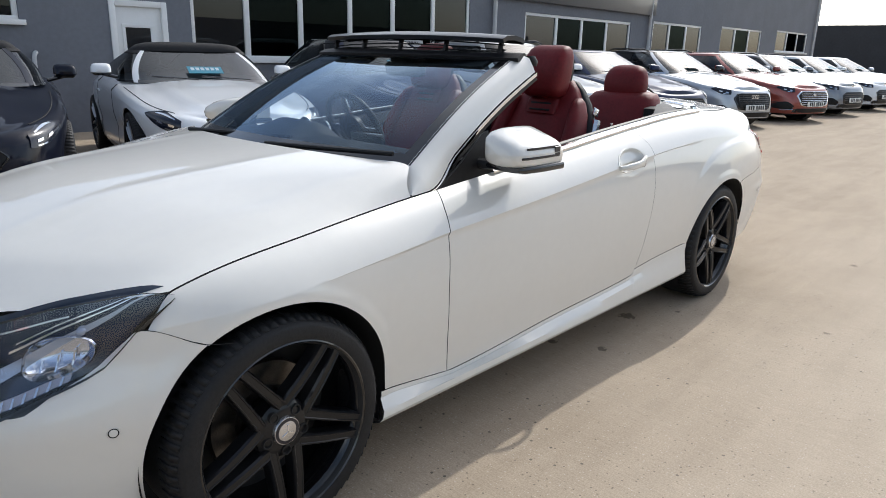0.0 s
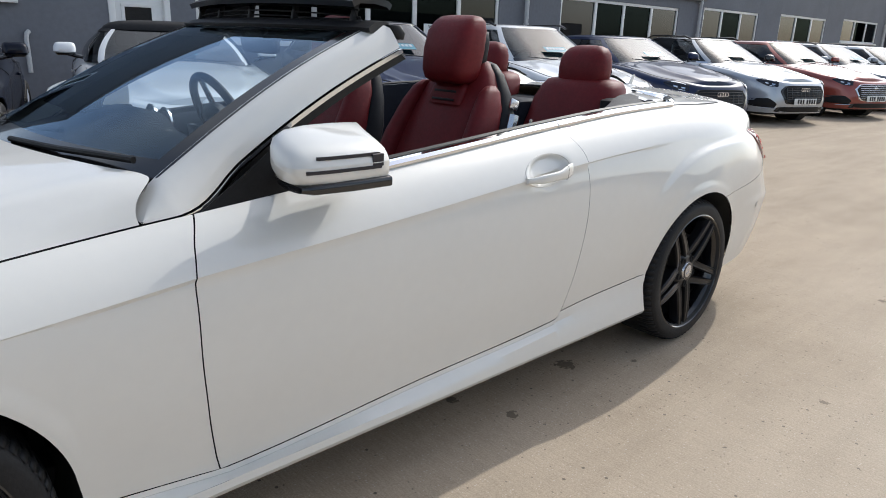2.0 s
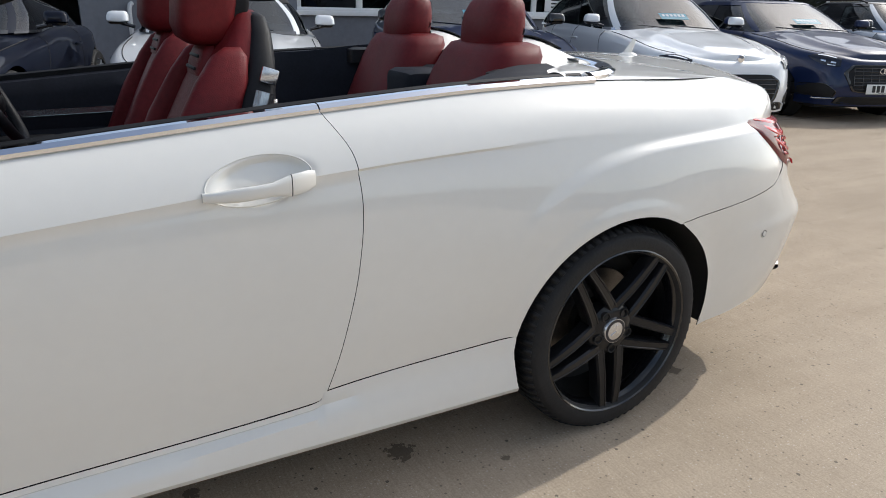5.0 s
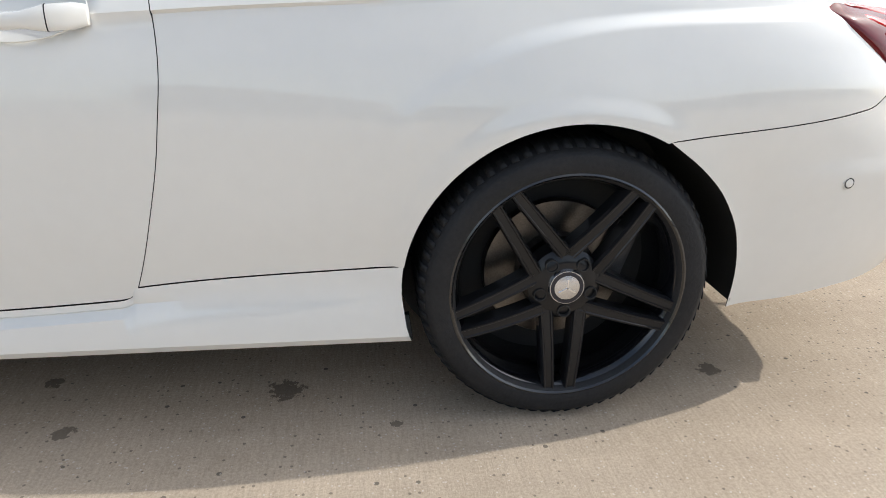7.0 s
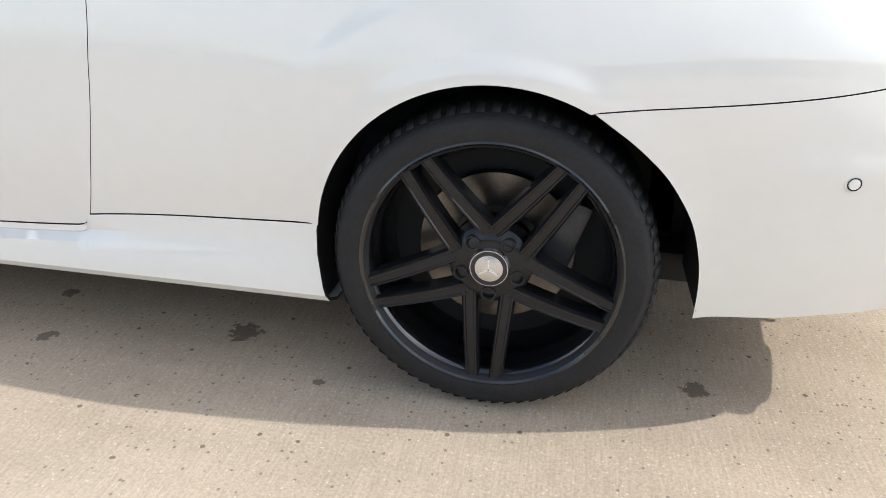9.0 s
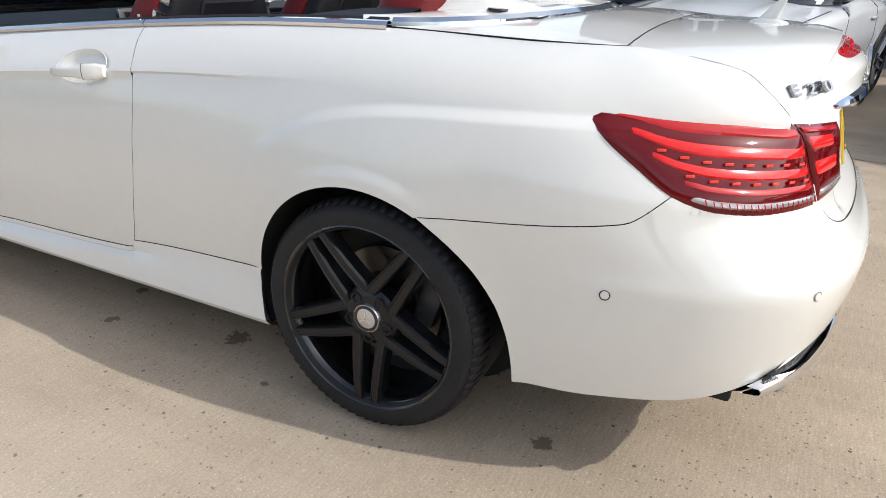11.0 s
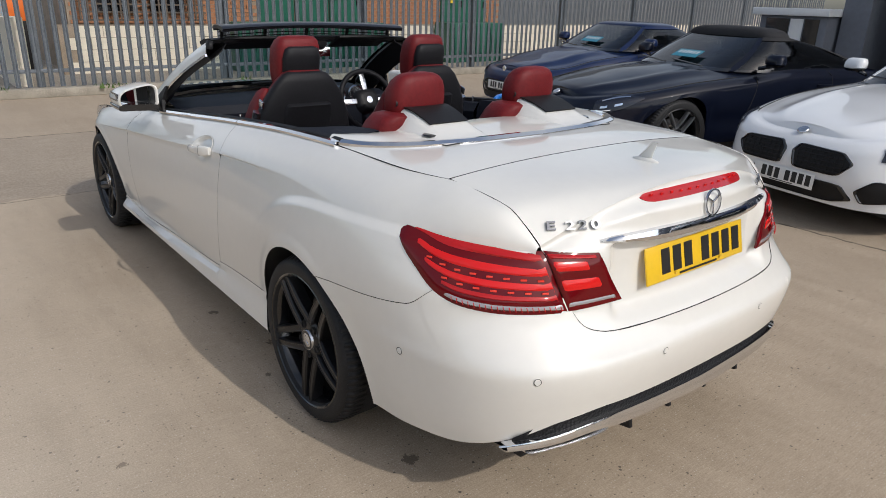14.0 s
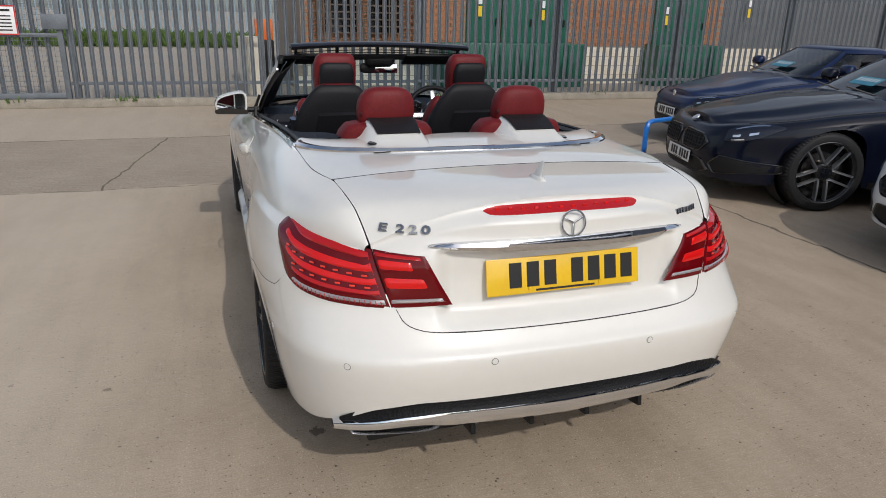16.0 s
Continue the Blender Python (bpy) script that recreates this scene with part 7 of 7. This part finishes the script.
    put("steering_ring", grid_mesh("steering_ring", [[(x0 - 0.52 + 0.06 * math.sin(a), -0.36 + (0.17 + 0.014 * math.cos(b)) * math.cos(a), zb - 0.03 + (0.17 + 0.014 * math.cos(b)) * math.sin(a) * 0.9) for b in np.linspace(0, 2 * np.pi, 8, endpoint=False)] for a in np.linspace(0, 2 * np.pi, 28, endpoint=False)], True, True), DARK_LEATHER, body)
    cap = []
    for k, dz in ((1.0, -0.012), (1.0, 0.0), (0.97, 0.014 + 0.3 * dome), (0.88, 0.032 + 0.7 * dome), (0.72, 0.045 + 0.9 * dome), (0.4, 0.053 + dome), (0.02, 0.055 + dome)):
        r = rings[-1].copy()
        c = np.array([(x1 + x2) / 2, 0, 0])
        r[:, :2] = c[:2] + (r[:, :2] - c[:2]) * (k, k)
        r[:, 2] = zr - 0.05 - dome + dz
        cap.append(r)
    put("roof", ringloft("roof", cap, True, 60), roof_paint or paint, body)
    for sg in (1, -1):
        # pillars and window frames lie on the glass
        def on_glass(t, deg, off=0.006):
            xa, xb, wy, z = cabin(t)
            hx, hy = (xa - xb) / 2 + off, wy + off
            c, s = math.cos(radians(deg)), math.sin(radians(deg))
            return ((xa + xb) / 2 + hx * math.copysign(abs(c) ** (1 / 2.2), c), sg * hy * abs(s) ** (1 / 2.2), z)

        rp = roof_paint or paint
        for d0, d1, mt in (((38, 47, paint), (116, 180, SOFT)) if soft else ((38, 48, paint), (124, 146, paint))) + (((87, 93, GLOSSBLACK),) if rw[0] > 2.4 else ()):
            sheet("pillar", [[on_glass(t, d) for d in np.linspace(d0, d1, 14)] for t in np.linspace(0, 1, 9)], mt, body, thick=0.012)
        for t0, t1, mt in ((-0.02, 0.045, CHROME if rails else GLOSSBLACK), (0.92, 1.02, rp)):
            sheet("window_frame", [[on_glass(t, d, 0.009) for t in (t0, t1)] for d in np.linspace(46, 140, 34)], mt, body, thick=0.010)
        sheet("screen_edge", [[on_glass(t, d, 0.007) for t in (-0.02, 0.07)] for d in np.linspace(0, 40, 16)], GLOSSBLACK, body, thick=0.008)
        if rails:
            tube("roof_rail", [(x1 - 0.05, sg * (hw - 0.31), zr - 0.03), (x1 - 0.20, sg * (hw - 0.31), zr + 0.012), (x2 + 0.2, sg * (hw - 0.31), zr + 0.012), (x2 + 0.05, sg * (hw - 0.31), zr - 0.03)], 0.016, GLOSSBLACK, body)
        mr = put("door_mirror", pillow("door_mirror", [(x0 - 0.38, sg * (hw + 0.050), belt + 0.045, 0.05, 0.075), (x0 - 0.38, sg * (hw + 0.050), belt + 0.058, 0.065, 0.098), (x0 - 0.385, sg * (hw + 0.048), belt + 0.105, 0.062, 0.096), (x0 - 0.39, sg * (hw + 0.045), belt + 0.135, 0.048, 0.082), (x0 - 0.395, sg * (hw + 0.042), belt + 0.145, 0.022, 0.055)], 22, 3.2), GLOSSBLACK if roof_paint is GLOSSBLACK else paint, body)
        put("mirror_base", pillow("mirror_base", [(x0 - 0.37, sg * (hw + 0.045), belt + 0.025, 0.04, 0.070), (x0 - 0.375, sg * (hw + 0.048), belt + 0.046, 0.058, 0.092)], 20, 3.2), GLOSSBLACK, mr)
        tube("mirror_arm", [(x0 - 0.34, sg * (hw - 0.10), belt + 0.005), (x0 - 0.37, sg * (hw + 0.02), belt + 0.035)], 0.018, GLOSSBLACK, mr)
        # shut lines of the door and the bonnet, dark skirt
        doors = (x0 - 0.22, x0 - 1.30) if rw[0] < 2.4 else (x0 - 0.18, x0 - 1.22, x0 - 2.10)
        for xd in doors:
            sd = s_of(xd)
            tube("shut_line", [(skin_at(sd, z)[0] + 0.05 * bump01((z - 0.70) / 0.3), sg * (skin_at(sd, z)[1] - 0.001), z) for z in np.linspace(0.27, top_line(xd) - 0.012, 14)], 0.0042, GAP, body, n=4)
            if xd != doors[0] or rw[0] < 2.4:
                xh = xd + 0.14 if xd == doors[-1] or rw[0] > 2.4 else None
                if xh is not None:
                    sh = s_of(xh)
                    box("door_pull", (0.20, 0.022, 0.024), paint, body, pose(xh, sg * (skin_at(sh, belt - 0.16)[1] + 0.012), belt - 0.16), 0.008)
        bon = [s for s in S if -(L0 + ws[0]) + 0.05 < outline(s, 0.5)[0] < -0.20 and outline(s, 0.5)[1] > 0.5 * hw]
        tube("bonnet_line", [(*(np.array(outline(s, top_line(outline(s, 0.5)[0]), 0.085)) * (1, sg)), top_line(outline(s, 0.5)[0]) + 0.0005) for s in bon], 0.004, GAP, body, n=4)
        sheet("side_skirt", [[(x_, sg * (float(w_at(x_, z)) + 0.003), z) for z in (0.19, 0.215, 0.25)] for x_ in np.linspace(xf - ra - 0.03, xr + ra + 0.03, 12)], GLOSSBLACK, body, thick=0.01)
        # headlamp lying on the corner of the nose
        s0, s1 = (0.150, 0.300) if grille == "twin" else (0.115, 0.240)
        P = []
        for t in np.linspace(0, 1, 20):
            s = s0 + (s1 - s0) * t
            zc = hood[0] - (0.065 if grille == "twin" else 0.055) + (0.090 if grille == "twin" else 0.055) * t ** 1.2
            hh = (0.024 + (0.044 if grille == "twin" else 0.034) * math.sin(math.pi * min(1, 0.15 + t * 0.75))) * (1 - 0.85 * t**5) + 0.002
            P.append([(lambda q: (q[0] + 0.006, sg * (q[1] + 0.006), zc + hh * v))(skin_at(s, zc + hh * v)) for v in np.linspace(-1, 1, 14)])
        P = np.array(P)
        hlp = sheet("headlamp", P, LAMP_DARK, body, "slim dark headlamp with pale light bars", flip=sg < 0, thick=0.008)
        out = np.array([0.003, sg * 0.003, 0])
        sheet("light_tube", P[3:15, 11:13] + out, LAMP_CHROME, hlp, flip=sg < 0)
        sheet("light_tube", P[3:7, 4:7] + out, LAMP_CHROME, hlp, flip=sg < 0)
        sheet("light_tube", P[9:13, 4:7] + out, LAMP_CHROME, hlp, flip=sg < 0)
        sheet("light_tube", P[3:9, 1:2 + 1] + out * 1.3, CHROME, hlp, flip=sg < 0)
        for xw in (xf, xr):
            wheel(top, pose(xw, sg * (hw - 0.115), wheel_r, 0, 0, 0 if sg > 0 else 180), wheel_r, 0.225, wheel_r - 0.075, style)
            put("wheel_well", lathe("wheel_well", [(ra + 0.012, 0.20), (ra + 0.012, 0.0), (0.0, 0.0)], 32), GAP, body, m=pose(xw, sg * (hw - 0.32), wheel_r, 0, 0, 0 if sg > 0 else 180))

    def panel(nm, corners, mt, frame_mt=None, deep=0.006):
        """A framed opening on the nose: a rounded polygon of (y, z) with a raised rim and a sunk face."""
        c = np.array(corners, float)
        pts = []
        for i in range(len(c)):
            p, a_, b_ = c[i], c[i - 1], c[(i + 1) % len(c)]
            q0, q1 = p + (a_ - p) * 0.16, p + (b_ - p) * 0.16
            pts += [tuple((1 - t) ** 2 * q0 + 2 * t * (1 - t) * p + t * t * q1) for t in (0, 0.33, 0.67, 1)]
            nxt = b_ + (p - b_) * 0.16
            pts += [tuple(q1 + (nxt - q1) * t) for t in (0.25, 0.5, 0.75)]
        pts = np.array(pts)
        mid = pts.mean(axis=0)

        def ring(k, off):
            return [(on_nose(y, z) + off, y, z) for y, z in mid + (pts - mid) * k]

        ob_ = put(nm, ringloft(nm, [ring(0.96, -0.002)] + [ring(k, deep * 0.6) for k in (0.95, 0.75, 0.55, 0.35, 0.18, 0.05)], True, 30), mt, body)
        put("rim", ringloft("rim", [ring(1.03, -0.002), ring(1.02, 0.011), ring(0.97, 0.012), ring(0.94, 0.003)], False, 30), frame_mt or mt, ob_)
        return ob_

    def bars(parent_, y0, y1, z0, z1, nz, mt, ny=0):
        for z in np.linspace(z0, z1, nz):
            tube("grille_bar", [(on_nose(y, z) + 0.007, y, z) for y in np.linspace(y0, y1, 9)], 0.005, mt, parent_, n=4)
        for y in (np.linspace(y0, y1, ny) if ny else ()):
            tube("grille_bar", [(on_nose(y, z) + 0.007, y, z) for z in np.linspace(z0, z1, 5)], 0.004, mt, parent_, n=4)

    zt = hood[0]
    if grille == "twin":
        for sg in (1, -1):
            g = panel("grille", [(sg * 0.03, zt - 0.13), (sg * 0.06, zt - 0.245), (sg * 0.40, zt - 0.245), (sg * 0.48, zt - 0.155), (sg * 0.40, zt - 0.085), (sg * 0.08, zt - 0.075)], PLASTIC, GLOSSBLACK)
            bars(g, sg * 0.08, sg * 0.42, zt - 0.225, zt - 0.10, 5, PLASTIC, 8)
            panel("air_intake", [(sg * 0.56, 0.25), (sg * 0.84, 0.30), (sg * 0.85, 0.37), (sg * 0.62, 0.42), (sg * 0.52, 0.33)], PLASTIC, GLOSSBLACK)
        panel("lower_intake", [(-0.42, 0.36), (-0.50, 0.26), (-0.36, 0.225), (0.36, 0.225), (0.50, 0.26), (0.42, 0.36)], PLASTIC, GLOSSBLACK)
    else:
        tall = grille in ("deep", "chrome")
        g = panel("grille", [(-0.40, zt - 0.075), (-0.50, zt - 0.17), (-0.40, 0.36), (0.40, 0.36), (0.50, zt - 0.17), (0.40, zt - 0.075)] if tall else [(-0.34, zt - 0.15), (-0.46, zt - 0.22), (-0.40, 0.30), (0.40, 0.30), (0.46, zt - 0.22), (0.34, zt - 0.15)], PLASTIC, CHROME if grille == "chrome" else GLOSSBLACK)
        bars(g, -0.40, 0.40, 0.40, zt - 0.11 if tall else zt - 0.20, 7 if tall else 4, CHROME if grille == "chrome" else GLOSSBLACK, 9 if grille == "deep" else 0)
        for sg in (1, -1):
            panel("air_intake", [(sg * 0.58, 0.29), (sg * 0.86, 0.30), (sg * 0.86, 0.42), (sg * 0.66, 0.45), (sg * 0.56, 0.36)], PLASTIC, GLOSSBLACK)
            tube("intake_blade", [(on_nose(y, z) + 0.016, y, z) for y, z in ((sg * 0.56, 0.285), (sg * 0.70, 0.272), (sg * 0.86, 0.285))], 0.009, SATIN, body)
        panel("lower_intake", [(-0.52, 0.31), (-0.56, 0.22), (0.56, 0.22), (0.52, 0.31)], PLASTIC, GLOSSBLACK)
    zbad = zt + 0.002 if grille in ("twin", "wide") else zt - 0.14
    if grille in ("deep",):
        for k in range(4):
            put("badge_ring", lathe("badge_ring", [(0.026, 0), (0.026, 0.006), (0.033, 0.006), (0.033, 0), (0.026, 0)], 24), CHROME, body, m=pose(on_nose(0, zbad) + 0.012, -0.069 + 0.046 * k, zbad, 0, 0, -90))
    else:
        put("badge", lathe("badge", [(0, 0.010), (0.036, 0.008), (0.041, 0.003), (0.042, 0)], 32), CHROME if grille != "twin" else SATIN, body, m=pose(on_nose(0, min(zbad, zt - 0.03)) - (0.03 if grille == "twin" else 0), 0, zbad, 0, -62 if grille == "twin" else 0, 0) @ pose(0, 0, 0, 0, 0, -90))
    if plate:
        zp = 0.40 if grille != "twin" else 0.335
        number_plate(top, pose(on_nose(0, zp) + 0.020, 0, zp, 0, -4, 0), False)
    if sticker:
        pt = [x0 + (x1 - x0) * 0.30, 0, zb + (zr - 0.05 - dome - zb) * 0.30]
        tilt = math.degrees(math.atan2(zr - 0.05 - dome - zb, x0 - x1))
        st = box("price_sticker", (0.004, 0.36, 0.14), STICK, top, pose(pt[0] + 0.03, 0.02, pt[2] + 0.03, 0, -(90 - tilt), 0))
        for k in range(6):
            box("sticker_bar", (0.002, 0.034, 0.055), STICKW, st, Matrix.Translation((0.003, 0.130 - 0.052 * k, 0.018)))
    for k in range(2):
        tube("wiper", [(x0 + 0.03, 0.45 - 0.55 * k, zb + 0.03), (x0 - 0.02, -0.05 - 0.50 * k, zb + 0.06)], 0.008, GLOSSBLACK, body)
    return top


CAR_GLASS = glass("parked_car_glass", (0.20, 0.23, 0.25), 0.85)
_k = [n for n in CAR_GLASS.node_tree.nodes if n.type == "MATH" and n.operation == "MULTIPLY_ADD"][0]
_k.inputs[2].default_value = 0.07
STICKW = mat("pale_sticker_print", (0.45, 0.52, 0.55), 0.5)
STICK = mat("cyan_price_sticker", (0.02, 0.20, 0.29), 0.4)
P_BLACK = mat("black_metallic_paint", (0.004, 0.006, 0.015), 0.4, 0.0, 0.55, 0.01, 0.05)
P_NAVY = mat("dark_blue_metallic_paint", (0.007, 0.017, 0.062), 0.35, 0.05, 0.65, 0.01, 0.10)
P_WHITE = mat("plain_white_paint", (0.78, 0.79, 0.80), 0.35, 0.0, 1.0, 0.02)
P_SILVER = mat("silver_metallic_paint", (0.46, 0.49, 0.53), 0.32, 0.55, 1.0, 0.02)
P_RED = mat("red_metallic_paint", (0.26, 0.045, 0.03), 0.3, 0.3, 1.0, 0.02)
P_GREY = mat("grey_metallic_paint", (0.22, 0.235, 0.26), 0.3, 0.5, 1.0, 0.02)
SOFT = mat("black_soft_top", (0.014, 0.014, 0.016), 0.85, var=0.2, scale=20, bump=0.3, bscale=400)


def face(x, y, deg):
    """A pose at the nose on the ground, looking deg degrees from +y towards +x."""
    return pose(x, y, 0, 0, 0, 90 - deg)


G = "cars parked in a row"
RO = dict(L0=0.90, WBp=2.47, hood=(0.66, 0.88), belt=0.93, deck=0.93, roof=1.30, ws=(0.62, 1.22), rw=(1.62, 2.70), grille="twin", roof_paint=SOFT)
parked_car("navy_coupe", "dark blue metallic coupe parked nose out", P_NAVY, face(5.0, -4.7, 12), hood=(0.62, 0.86), belt=0.92, deck=0.95, roof=1.25, ws=(0.55, 1.15), rw=(1.8, 2.6), group=G, grille="wide")
parked_car("black_roadster", "blue-black roadster with a raised black soft top", P_BLACK, face(2.72, -3.22, 16), group=G, **RO)
parked_car("white_roadster", "white roadster with a black soft top", P_WHITE, face(0.27, -3.2, 14), group=G, **RO)
SAL = dict(L0=0.88, WBp=2.85, L1=1.0, hw=0.93, hood=(0.74, 0.97), belt=1.00, deck=1.06, roof=1.43, ws=(0.55, 1.40), rw=(2.75, 3.7))
parked_car("blue_hatchback", "dark blue car with a black roof", P_NAVY, face(-2.35, -3.0, 16), group=G, roof_paint=GLOSSBLACK, **SAL)
parked_car("white_estate", "white estate car with black roof rails", P_WHITE, face(-4.9, -2.7, 18), group=G, rails=True, **{**SAL, "roof": 1.47, "rw": (3.1, 3.9)})
parked_car("blue_saloon", "dark blue saloon with a deep black grille", P_NAVY, face(-7.05, -2.45, 20), group=G, grille="deep", **{**SAL, "roof": 1.38})
parked_car("silver_saloon", "silver estate car with black mirrors and deep grille", P_SILVER, face(-10.1, -2.45, 20), group=G, grille="deep", roof_paint=GLOSSBLACK, rails=True, **SAL)
parked_car("red_saloon", "red metallic saloon with chrome grille bars", P_RED, face(-12.7, -2.1, 20), group=G, grille="chrome", **SAL)
parked_car("grey_estate", "grey estate car parked in the row", P_GREY, face(-15.6, -2.0, 15), group=G, rails=True, **SAL)
parked_car("white_hatchback", "white hatchback parked in the row", P_WHITE, face(-18.6, -1.9, 15), group=G, **SAL)
parked_car("silver_hatchback", "silver hatchback at the end of the row", P_SILVER, face(-21.6, -1.8, 15), group=G, **SAL)
